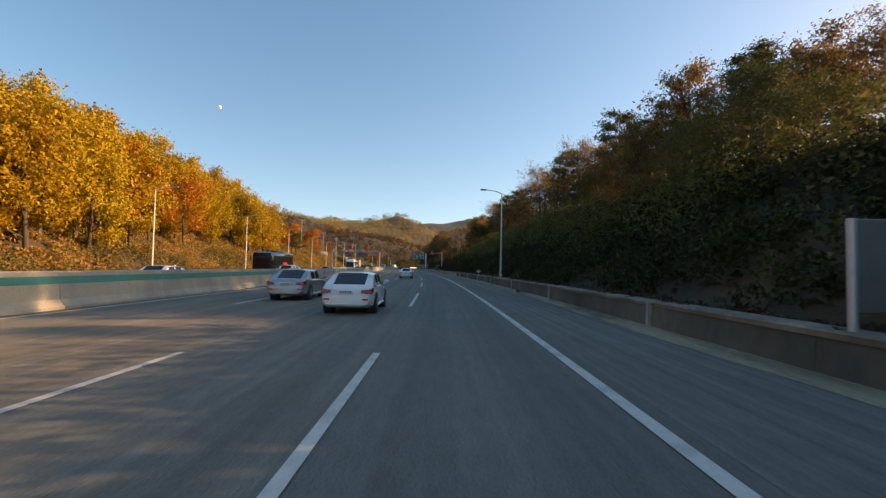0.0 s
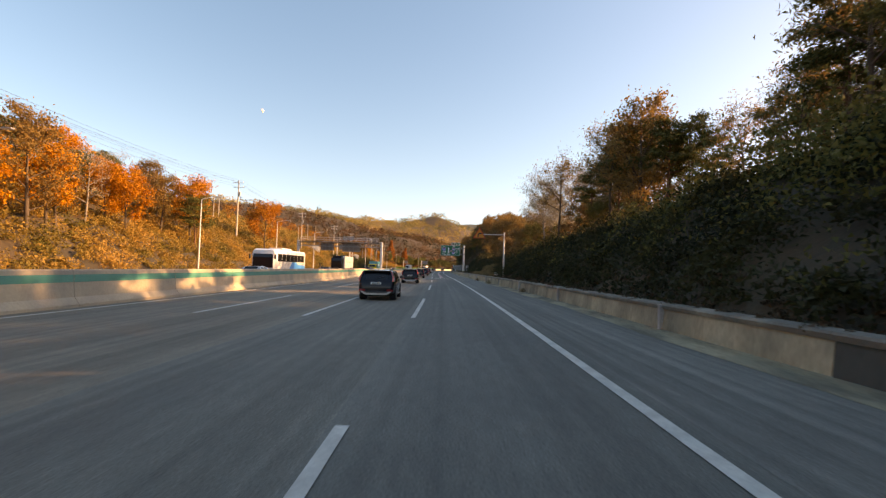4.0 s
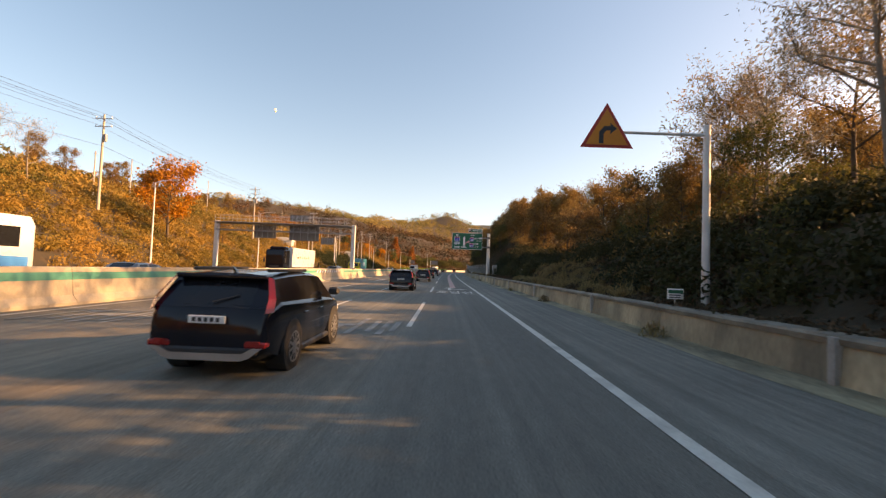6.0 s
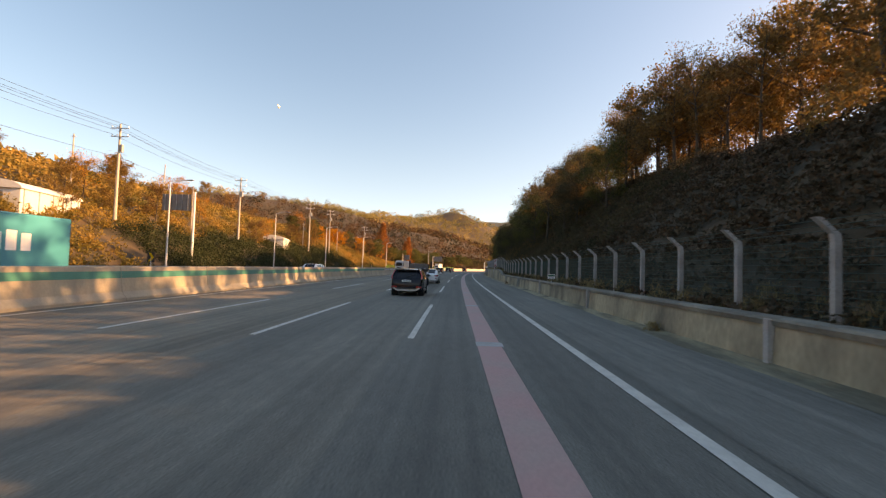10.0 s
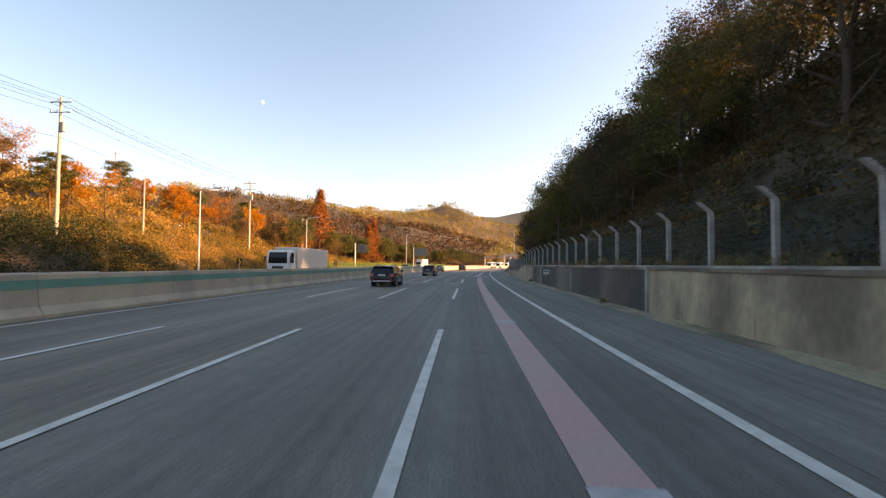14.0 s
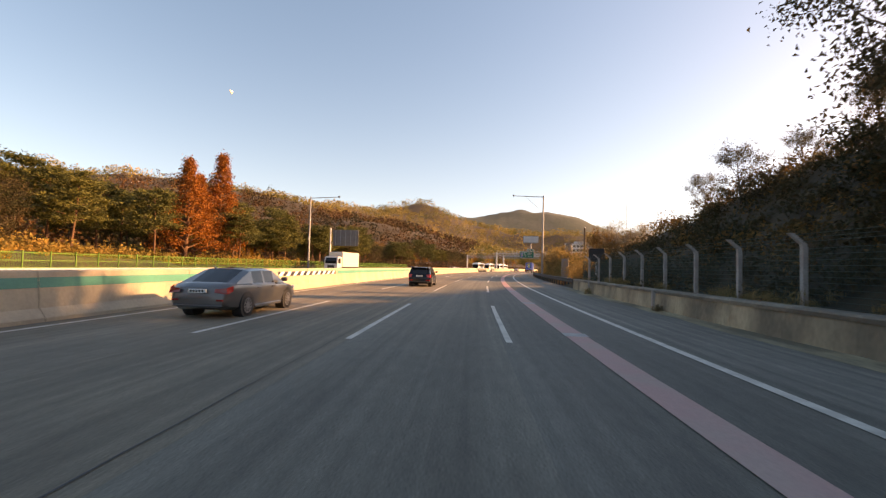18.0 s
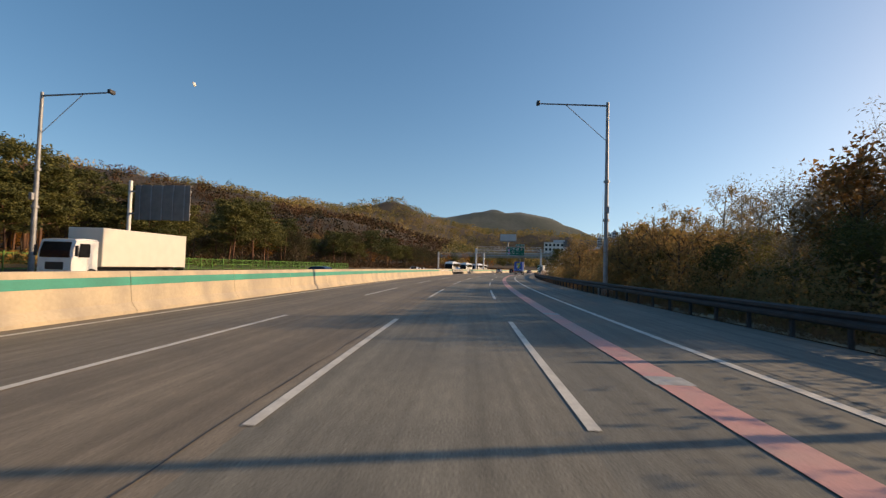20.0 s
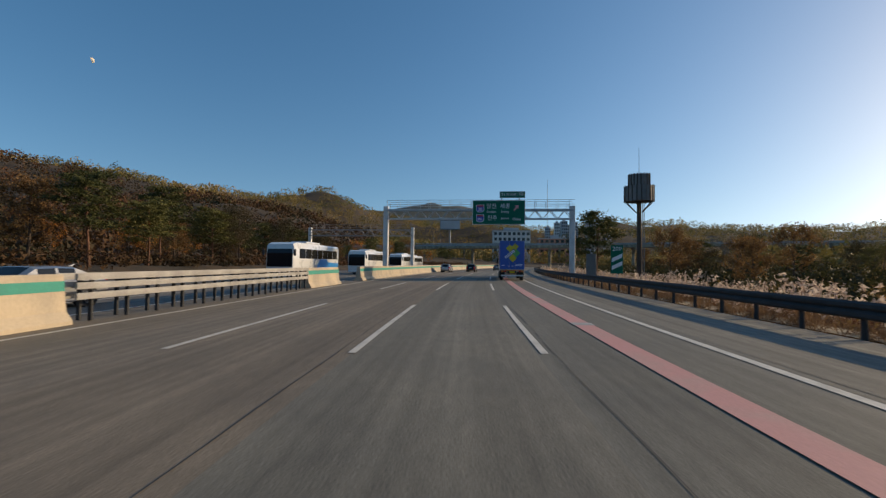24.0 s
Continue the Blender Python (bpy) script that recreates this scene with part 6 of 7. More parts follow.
def car(shape, s, u, color, label, group="cars on the road", turn=0.0, k=1.0, clad=False, taillight="wide", bumper=None, rails=False):
    """A car, nose along the road; turn 180 for oncoming traffic."""
    L, Wd, H = shape["L"] * k, shape["W"], shape["H"]
    root = thing("car", at(s, u, 0.0, turn), label, "car", group)
    hw, zb = Wd / 2, 0.21
    rings = []
    for f, zt, w in shape["top"]:
        b = zb + 0.12 * smooth(0.42, 0.5, abs(f))
        h = hw * w
        half = [(0.78 * h, b), (0.96 * h, b + 0.10), (1.0 * h, b + 0.45 * (zt - b)), (0.99 * h, zt - 0.15), (0.965 * h, zt - 0.05), (0.89 * h, zt), (0.4 * h, zt + 0.018)]
        rings.append([(x, f * L, z) for x, z in half] + [(-x, f * L, z) for x, z in reversed(half)])
    body = part("body", Geo().loft(rings), color, root, smooth=38)
    # roof and windows out of one lofted shell
    gl, gp, prev, gap = {}, Geo(), None, 0
    tops = shape["top"]
    for f, hh, flag in shape["cab"]:
        belt = float(np.interp(f, [t[0] for t in tops], [t[1] for t in tops])) - 0.02
        zr = belt + (H - belt) * hh
        d = zr - belt
        half = [(0.955 * hw, belt - 0.02), (0.945 * hw - 0.05 * d * hw, belt + 0.06 * d), (0.93 * hw - 0.27 * d * hw, belt + 0.86 * d), (0.60 * hw, belt + 0.985 * d), (0.3 * hw, zr + 0.012)]
        half = [(max(x, 0.05), z) for x, z in half]
        ring = [(x, f * L, z) for x, z in half] + [(-x, f * L, z) for x, z in reversed(half)]
        if prev is not None:
            pr, pf = prev
            n = len(ring)
            for i in range(n - 1):
                j = i + 1
                is_side = i in (1, n - 3)
                rail_ = i in (0, n - 2)
                m = pf[0] if is_side else ("p" if rail_ and pf != "pg" else pf[1])
                if i in (2, n - 4):
                    m = "p"
                if pf[1] == "g" and i in (1, 2, n - 4, n - 3):
                    m = "p"
                where = (gap, 0 if pf[1] == "g" else 1 if i < n / 2 else 2)
                (gl.setdefault(where, Geo()) if m == "g" else gp).add([pr[i], pr[j], ring[j], ring[i]], [(0, 1, 2, 3)])
            gap += 1
        prev = (ring, flag)
    part("roof", gp, color, root, smooth=38)
    for (gap, which), g in gl.items():
        part("side_window" if which else "windscreen" if gap == 0 else "rear_window", g, GLASS, root, smooth=38)
    r = 0.335 if H < 1.5 else 0.36
    for y in (-0.285 * L, 0.30 * L):
        for x in (-1, 1):
            wheel(root, x * (hw - 0.092), y, r, 0.22)
            g = Geo().cyl((x * (hw - 0.3), y, r + 0.02), (x * (hw + 0.004), y, r + 0.02), r + 0.065, n=22)
            part("wheel_arch", g, DARK if not clad else BLACK, body)
    y = -L / 2
    for x in (-1, 1):
        if taillight == "wide":
            g = Geo().add([(x * hw * 0.55, y + 0.015, 0.86), (x * hw * 0.90, y + 0.06, 0.90), (x * hw * 0.965, y + 0.32, 0.95), (x * hw * 0.975, y + 0.30, 0.80), (x * hw * 0.93, y + 0.035, 0.72), (x * hw * 0.55, y - 0.015, 0.76)], [(0, 1, 4, 5), (1, 2, 3, 4)])
        elif taillight == "tall":
            g = Geo().add([(x * hw * 0.87, y + 0.02, 0.96), (x * hw * 0.97, y + 0.12, 0.98), (x * hw * 0.865, y + 0.15, 1.17), (x * hw * 0.955, y + 0.22, 1.16), (x * hw * 0.735, y + 0.40, 1.47), (x * hw * 0.81, y + 0.44, 1.45)], [(0, 1, 3, 2), (2, 3, 5, 4)])
        else:
            g = Geo().add([(x * hw * 0.62, y + 0.0, 0.98), (x * hw * 0.93, y + 0.06, 0.99), (x * hw * 0.985, y + 0.32, 1.0), (x * hw * 0.985, y + 0.30, 0.74), (x * hw * 0.93, y + 0.02, 0.72), (x * hw * 0.66, y - 0.02, 0.78)], [(0, 1, 4, 5), (1, 2, 3, 4)])
        # lamp shells stand proud of the body
        g.v = [(a + x * 0.012, b - 0.03, c) for a, b, c in g.v]
        part("tail_lamp", g, LAMP_RED, root)
        part("head_lamp", Geo().box(min(x * hw * 0.55, x * hw * 0.88), L / 2 - 0.16, 0.64, max(x * hw * 0.55, x * hw * 0.88), L / 2 - 0.02, 0.78, bev=0.03), LAMP_CLEAR, root)
        mir = part("mirror", Geo().box(min(x * (hw - 0.02), x * (hw + 0.2)), 0.185 * L, 1.0 if H < 1.5 else 1.08, max(x * (hw - 0.02), x * (hw + 0.2)), 0.185 * L + 0.13, 1.14 if H < 1.5 else 1.23, bev=0.04), color if not clad else DARK, root)
        for yy in (-0.14 * L, 0.07 * L):
            part("door_handle", Geo().box(min(x * (hw - 0.03), x * (hw + 0.012)), yy - 0.1, 0.84, max(x * (hw - 0.03), x * (hw + 0.012)), yy + 0.1, 0.875, bev=0.01), color, root)
        part("sill", Geo().box(min(x * (hw - 0.08), x * (hw + 0.006)), -0.19 * L, 0.22, max(x * (hw - 0.08), x * (hw + 0.006)), 0.20 * L, 0.32, bev=0.02), DARK if H > 1.5 else color, root)
        if rails:
            part("roof_rail", Geo().box(min(x * hw * 0.60, x * hw * 0.66), -0.36 * L, H - 0.02, max(x * hw * 0.60, x * hw * 0.66), 0.06 * L, H + 0.035, bev=0.012), DARK, root)
    zp = 0.80 if taillight == "wide" else 0.86
    pl = part("number_plate", Geo().box(-0.26, y - 0.055, zp - 0.055, 0.26, y - 0.01, zp + 0.055, bev=0.008), PLATE, root)
    for a in range(5):
        part("bar", Geo().box(-0.20 + a * 0.085, y - 0.0585, zp - 0.03, -0.15 + a * 0.085, y - 0.0555, zp + 0.03), SIGN_BLACK, pl)
    bm = part("bumper", Geo().box(-hw * 0.80, y - 0.035, 0.36, hw * 0.80, y + 0.12, 0.47 if H > 1.5 else 0.40, bev=0.03), (DARK if bumper is RIM else bumper) or (DARK if H > 1.5 else color), root)
    for x in (-1, 1):
        part("reflector", Geo().box(min(x * hw * 0.62, x * hw * 0.82), y - 0.03, 0.52, max(x * hw * 0.62, x * hw * 0.82), y + 0.03, 0.57), LAMP_RED, root)
    if bumper is RIM:
        xs = [(-0.80, 0.47), (-0.62, 0.33), (-0.50, 0.29), (0.50, 0.29), (0.62, 0.33), (0.80, 0.47), (0.66, 0.47), (0.52, 0.39), (-0.52, 0.39), (-0.66, 0.47)]
        faces = [(0, 1, 8, 9), (1, 2, 8), (2, 3, 7, 8), (3, 4, 7), (4, 5, 6, 7)]
        g = Geo().add([(a * hw * 1.08, y - 0.05, b) for a, b in xs] + [(a * hw * 1.08, y + 0.04, b) for a, b in xs], faces + [tuple(10 + i for i in reversed(f)) for f in faces] + [(i, 10 + i, 10 + (i + 1) % 10, (i + 1) % 10) for i in range(10)])
        part("skid_plate", g, RIM, root, "silver skid plate")
        part("rear_wiper", Geo().cyl((0.0, -0.478 * L, 1.10), (0.34, -0.455 * L, 1.20), 0.012, n=6), DARK, root)
    part("antenna_fin", Geo().add([(-0.025, -0.33 * L, H - 0.03), (0.025, -0.33 * L, H - 0.03), (0.0, -0.36 * L, H + 0.07), (0.0, -0.30 * L, H - 0.01)], [(0, 1, 2), (0, 2, 3), (1, 3, 2)]), color, root)
    if H > 1.5:
        part("spoiler", Geo().box(-hw * 0.74, -0.435 * L, H - 0.13, hw * 0.74, -0.37 * L, H - 0.06, bev=0.02), color, root)
        for x in (-1, 1):
            part("lower_lamp", Geo().box(min(x * hw * 0.58, x * hw * 0.93), y - 0.02, 0.47, max(x * hw * 0.58, x * hw * 0.93), y + 0.14, 0.555, bev=0.02), LAMP_RED, root)
            if bumper is CHROME:
                part("sill_trim", Geo().box(min(x * (hw - 0.01), x * (hw + 0.012)), -0.19 * L, 0.325, max(x * (hw - 0.01), x * (hw + 0.012)), 0.20 * L, 0.36), CHROME, root)
                part("window_trim", Geo().box(min(x * hw * 0.955, x * (hw * 0.955 + 0.012)), -0.33 * L, 1.055, max(x * hw * 0.955, x * (hw * 0.955 + 0.012)), 0.17 * L, 1.075), CHROME, root)
        part("grille", Geo().box(-hw * 0.5, L / 2 - 0.1, 0.5, hw * 0.5, L / 2 - 0.005, 0.7, bev=0.02), DARK, root)
    return root


car(SEDAN, 18.0, -5.54, P_WHITE, "white saloon car with tinted rear window and red lamps", k=0.98)
car(SEDAN, 23.6, -9.45, P_SILVER, "silver saloon car with red tail lamps on the asphalt")
car(SEDAN, 67.4, -5.85, P_WHITE, "white saloon car with a dark rear window", k=0.95)
car(CROSSOVER, 109.1, -5.93, P_BLACK, "glossy black crossover with slanting red tail lamps and a silver bumper", clad=True, taillight="tall", bumper=RIM, rails=True)
car(SUV, 332.6, -9.22, P_BLACK, "large black sport utility vehicle with chrome trim", taillight="block", bumper=CHROME, rails=True, k=1.04)
car(SEDAN, 404.0, -12.2, P_GREY, "dark grey metallic saloon car beside the median", k=1.05)
car(SUV, 427.0, -9.0, P_BLACK, "black sport utility vehicle seen from behind", taillight="block", rails=True)
car(SUV, 616.0, -12.9, P_SILVER, "silver sport utility vehicle ahead on the curve", taillight="block")
car(SUV, 624.5, -9.0, P_BLACK, "black sport utility vehicle ahead on the curve", taillight="block")
car(SEDAN, 650.0, -5.4, P_GREY, "dark grey saloon car far ahead")
car(CROSSOVER, 135.1, -5.9, P_BLACK, "glossy black crossover with slanting red tail lamps on the asphalt", taillight="tall", bumper=RIM, clad=True, rails=True)
car(CROSSOVER, 187.3, -5.4, P_BLACK, "black crossover with red tail lamps and a pale bumper", taillight="tall", bumper=RIM, clad=True, rails=True)
car(CROSSOVER, 162.0, -5.82, P_BLACK, "black crossover with red tail lamps and a silver bumper", taillight="tall", bumper=RIM, clad=True, rails=True)
car(SUV, 208.2, -5.41, P_BLACK, "black sport utility vehicle with a wide rear window", taillight="block", bumper=RIM, rails=True, k=0.98)
car(CROSSOVER, 236.5, -5.3, P_BLACK, "black sport utility vehicle in the middle lane", taillight="tall", bumper=RIM, clad=True, rails=True)
car(SUV, 364.5, -9.2, P_BLACK, "black sport utility vehicle with chrome trim in the third lane", taillight="block", bumper=CHROME, rails=True)
car(SEDAN, 257.0, -5.3, P_WHITE, "white saloon car in the middle lane")
# oncoming cars behind the median
for s, u, sh, c, lb in ((29.5, -20.0, SEDAN, P_WHITE, "white oncoming car behind the median"), (53.0, -19.0, SUV, P_WHITE, "white oncoming van-like car"), (77.5, -19.5, SEDAN, P_SILVER, "silver oncoming car behind the median"),
                        (150.0, -19.0, SEDAN, P_GREY, "grey oncoming car beside the coach"), (124.0, -19.0, SEDAN, P_SILVER, "silver oncoming saloon car on the asphalt"), (194.0, -19.2, SUV, P_GREY, "grey oncoming car beside the lorry"),
                        (261.0, -19.5, SUV, P_WHITE, "white oncoming van behind the median"), (376.0, -19.5, SEDAN, P_SILVER, "silver oncoming saloon car on the asphalt"), (398.0, -19.2, SEDAN, P_GREY, "grey oncoming saloon car"),
                        (475.5, -19.6, SEDAN, P_BLACK, "black oncoming saloon car"), (521.2, -19.6, SUV, P_WHITE, "white oncoming sport utility vehicle"), (529.0, -20.0, SEDAN, P_WHITE, "white oncoming saloon car"), (545.0, -19.6, SEDAN, P_SILVER, "silver oncoming car behind the steel rails")):
    car(sh, s, u, c, lb, "oncoming cars", 180.0, taillight="wide" if sh is SEDAN else "block")


def truck_wheels(root, ys, hw, r=0.5, double=()):
    for y in ys:
        for x in (-1, 1):
            wheel(root, x * (hw - 0.17), y, r, 0.32, dark=True)


def cab(root, y0, y1, hw, z0, z1, color, name="cab"):
    """Flat-nosed cab, its front at y1."""
    rings = []
    for y, k, zt in ((y0, 0.98, z1), (y0 + (y1 - y0) * 0.55, 0.99, z1 + 0.02), (y1 - 0.22, 0.97, z1 - 0.06), (y1 - 0.02, 0.93, z1 - 0.75), (y1, 0.92, z0 + 0.95), (y1, 0.92, z0 + 0.05)):
        h = hw * k
        ring = [(h * 0.92, y, z0), (h, y, z0 + 0.08), (h, y, max(z0 + 0.2, zt - 0.12)), (h * 0.9, y, zt), (-h * 0.9, y, zt), (-h, y, max(z0 + 0.2, zt - 0.12)), (-h, y, z0 + 0.08), (-h * 0.92, y, z0)]
        rings.append(ring)
    c = part(name, Geo().loft(rings), color, root, smooth=40)
    zm = z0 + 1.0
    part("windscreen", Geo().add([(-hw * 0.82, y1 + 0.014, zm + 0.02), (hw * 0.82, y1 + 0.014, zm + 0.02), (hw * 0.82, y1 - 0.002, z1 - 0.75), (hw * 0.78, y1 - 0.15, z1 - 0.22), (-hw * 0.78, y1 - 0.15, z1 - 0.22), (-hw * 0.82, y1 - 0.002, z1 - 0.75)], [(0, 1, 2, 5), (5, 2, 3, 4)]), GLASS, c)
    for x in (-1, 1):
        part("side_window", Geo().add([(x * (hw + 0.004), y1 - 0.35, zm + 0.05), (x * (hw + 0.004), y1 - 1.15, zm + 0.05), (x * (hw + 0.004), y1 - 1.15, z1 - 0.3), (x * (hw + 0.004), y1 - 0.45, z1 - 0.3)], [(0, 1, 2, 3)]), GLASS, c)
        part("head_lamp", Geo().box(min(x * hw * 0.55, x * hw * 0.85), y1 - 0.02, z0 + 0.25, max(x * hw * 0.55, x * hw * 0.85), y1 + 0.03, z0 + 0.43, bev=0.02), LAMP_CLEAR, c)
        part("mirror", Geo().box(min(x * (hw + 0.05), x * (hw + 0.25)), y1 - 0.12, zm + 0.1, max(x * (hw + 0.05), x * (hw + 0.25)), y1 - 0.02, zm + 0.75, bev=0.03), DARK, c)
    part("grille", Geo().box(-hw * 0.5, y1 - 0.02, z0 + 0.3, hw * 0.5, y1 + 0.025, z0 + 0.75, bev=0.02), DARK, c)
    part("bumper", Geo().box(-hw * 0.97, y1 - 0.2, z0 - 0.25, hw * 0.97, y1 + 0.05, z0 + 0.15, bev=0.04), color, c)
    return c


def box_truck(s, u, turn, label, cab_color, box_color, L=9.6, bw=2.46, zb=1.12, zt=4.05, group="lorries", gap=0.25, cab_h=3.0, deco=None, dark_trim=DARK):
    """Rigid lorry with a closed box; s, u is the middle of its rear edge on the road."""
    root = thing("box_lorry", at(s, u, 0.0, turn), label, "lorry", group)
    hw, bl = bw / 2, L - 2.0
    b = part("cargo_box", Geo().box(-hw, 0, zb, hw, bl, zt, bev=0.04), box_color, root)
    for x in (-hw - 0.004, hw - 0.05):
        part("corner_post", Geo().box(x, -0.02, zb, x + 0.054, 0.05, zt, bev=0.01), box_color, b)
    part("top_rail", Geo().box(-hw, -0.02, zt - 0.10, hw, 0.05, zt + 0.012, bev=0.01), box_color, b)
    part("bottom_rail", Geo().box(-hw, -0.03, zb - 0.10, hw, 0.10, zb + 0.06, bev=0.01), STEEL_DULL, b)
    for x in (-1, 1):
        part("door", Geo().box(min(x * 0.01, x * (hw - 0.07)), -0.012, zb + 0.08, max(x * 0.01, x * (hw - 0.07)), 0.02, zt - 0.12, bev=0.008), box_color, b)
        part("lock_bar", Geo().cyl((x * 0.30, -0.03, zb + 0.1), (x * 0.30, -0.03, zt - 0.15), 0.014, n=6), STEEL_DULL, b)
        tl = part("tail_lamp_unit", Geo().box(min(x * 0.62, x * 1.16), -0.05, zb - 0.26, max(x * 0.62, x * 1.16), 0.06, zb - 0.11, bev=0.015), DARK, root)
        part("tail_lamp", Geo().box(min(x * 0.66, x * 0.88), -0.06, zb - 0.24, max(x * 0.66, x * 0.88), -0.051, zb - 0.13), LAMP_RED, tl)
        part("marker_lamp", Geo().box(min(x * 0.92, x * 1.12), -0.06, zb - 0.24, max(x * 0.92, x * 1.12), -0.051, zb - 0.13), SIGN_ORANGE, tl)
        part("mudguard", Geo().box(min(x * 0.72, x * 1.18), 0.4, 0.35, max(x * 0.72, x * 1.18), 0.43, zb - 0.1), BLACK, root)
        part("side_guard", Geo().box(min(x * 1.14, x * 1.18), 2.9, 0.55, max(x * 1.14, x * 1.18), bl - 1.6, 0.68), STEEL_DULL, root)
    part("chassis", Geo().box(-0.42, 0.1, 0.72, 0.42, L - 0.4, zb - 0.02, bev=0.02), DARK, root)
    part("underrun_bar", Geo().box(-1.14, 0.02, 0.45, 1.14, 0.12, 0.60, bev=0.02), POLE_WHITE, root)
    rf = part("reflector_strip", Geo().box(-1.16, -0.042, zb - 0.095, 1.16, -0.034, zb - 0.035), SIGN_ORANGE, root)
    pl = part("number_plate", Geo().box(-0.26, -0.03, zb - 0.32, 0.26, 0.0, zb - 0.17), P_YELLOW, root)
    truck_wheels(root, (1.6, 2.75, L - 1.35), hw)
    cab(root, L - 2.0 + gap, L, hw * 0.97, 0.62, cab_h, cab_color)
    if deco:
        deco(b, hw, zb, zt)
    return root


def lozenges(b, hw, zb, zt):
    """Rear-door graphic: rotated squares, a slanted white label, small bars."""
    w, h = 2 * hw, zt - zb

    def sq(fx, fz, r, mt, y=-0.016):
        x, z = -hw + fx * w, zb + fz * h
        part("lozenge", Geo().add([(x - r, y, z), (x, y, z - r), (x + r, y, z), (x, y, z + r)], [(0, 1, 2, 3)]), mt, b)
    sq(0.40, 0.74, 0.40, P_YELLOW)
    sq(0.62, 0.80, 0.36, P_YELLOW, -0.0175)
    sq(0.66, 0.58, 0.42, P_GREEN, -0.019)
    sq(0.52, 0.40, 0.42, P_YELLOW, -0.0205)
    c = Vector((-hw + 0.40 * w, -0.0225, zb + 0.54 * h))
    d, e = Vector((0.72, 0, 0.58)), Vector((-0.58, 0, 0.72))
    part("label_strip", Geo().add([c - d * 0.62 - e * 0.13, c + d * 0.62 - e * 0.13, c + d * 0.62 + e * 0.13, c - d * 0.62 + e * 0.13], [(0, 1, 2, 3)]), SIGN_WHITE, b)
    for k in range(6):
        p = c + d * (-0.48 + k * 0.19) + Vector((0, -0.003, 0))
        part("bar", Geo().add([p - d * 0.05 - e * 0.07, p + d * 0.05 - e * 0.07, p + d * 0.05 + e * 0.07, p - d * 0.05 + e * 0.07], [(0, 1, 2, 3)]), SIGN_BLUE, b)
    for x0, x1, z in ((0.06, 0.2, 0.14), (0.32, 0.40, 0.12), (0.46, 0.54, 0.12), (0.62, 0.92, 0.17), (0.62, 0.9, 0.13)):
        part("bar", Geo().add([(-hw + x0 * w, -0.016, zb + z * h), (-hw + x1 * w, -0.016, zb + z * h), (-hw + x1 * w, -0.016, zb + z * h + 0.05), (-hw + x0 * w, -0.016, zb + z * h + 0.05)], [(0, 1, 2, 3)]), SIGN_WHITE, b)


def side_bars(color, x0=0.2, x1=0.8, z0=0.45, z1=0.65, n=7):
    def deco(b, hw, zb, zt):
        bl = b.dimensions.y or 8.0
        bl = max(v[1] for v in (tuple(q.co) for q in b.data.vertices))
        for x in (-1, 1):
            for k in range(n):
                a = bl * (x0 + (x1 - x0) * k / n)
                part("bar", Geo().box(min(x * (hw + 0.002), x * (hw + 0.006)), a, zb + (zt - zb) * z0, max(x * (hw + 0.002), x * (hw + 0.006)), a + bl * (x1 - x0) / n * 0.7, zb + (zt - zb) * (z1 if k % 2 else z1 - 0.04)), color, b)
    return deco


box_truck(577.0, -1.35, 0.0, "blue box lorry with yellow and green lozenges on its rear doors", P_CREAM, P_BLUE, deco=lozenges)
box_truck(229.6, -22.0, 180.0, "teal box lorry with a yellow cab on the opposite road", P_YELLOW, P_TEAL, L=8.4, zb=0.95, zt=3.35, cab_h=2.5, deco=side_bars(SIGN_WHITE, 0.3, 0.7, 0.35, 0.7, 4), group="oncoming lorries")
box_truck(353.0, -22.2, 180.0, "white box lorry with a white cab on the opposite road", P_WHITE, P_CREAM, L=11.5, zb=1.1, zt=3.35, cab_h=3.0, group="oncoming lorries")
box_truck(469.0, -29.6, 180.0, "cream lorry with a tall load on the opposite road", P_WHITE, P_CREAM, L=10.0, zb=1.1, zt=3.6, cab_h=2.8, group="oncoming lorries")
box_truck(660.0, -1.6, 0.0, "white box lorry ahead in the slow lane", P_WHITE, P_WHITE)


def artic(s, u, label, tractor, trailer, length=13.0):
    """Oncoming tractor with a long box trailer; s is the cab's front."""
    root = thing("articulated_lorry", at(s, u, 0.0, 180.0), label, "lorry", "oncoming lorries")
    hw = 1.24
    cab(root, -2.3, 0.0, hw, 0.65, 3.55, tractor)
    t = part("trailer_box", Geo().box(-hw, -3.2 - length, 1.2, hw, -3.2, 3.95, bev=0.04), trailer, root)
    for k in range(6):
        a = -5.5 - k * 1.0
        for x in (-1, 1):
            part("bar", Geo().box(min(x * (hw + 0.002), x * (hw + 0.006)), a - 0.6, 2.45, max(x * (hw + 0.002), x * (hw + 0.006)), a, 2.85 if k % 2 else 2.7), STEEL_DULL if k else SIGN_RED, t)
    part("chassis", Geo().box(-0.45, -3.0 - length, 0.75, 0.45, -0.4, 1.15, bev=0.02), DARK, root)
    part("side_skirt", Geo().box(-hw, -length + 0.6, 0.45, hw, -5.0, 1.1, bev=0.03), STEEL_DULL, root)
    truck_wheels(root, (-1.2, -3.9, -length + 0.2, -length - 1.1, -length - 2.3), hw)
    part("fairing", Geo().box(-hw * 0.9, -2.2, 3.5, hw * 0.9, -1.0, 3.95, bev=0.15), tractor, root)
    return root


artic(186.0, -25.2, "black tractor with a long white box trailer", P_BLACK, P_WHITE, 11.0)


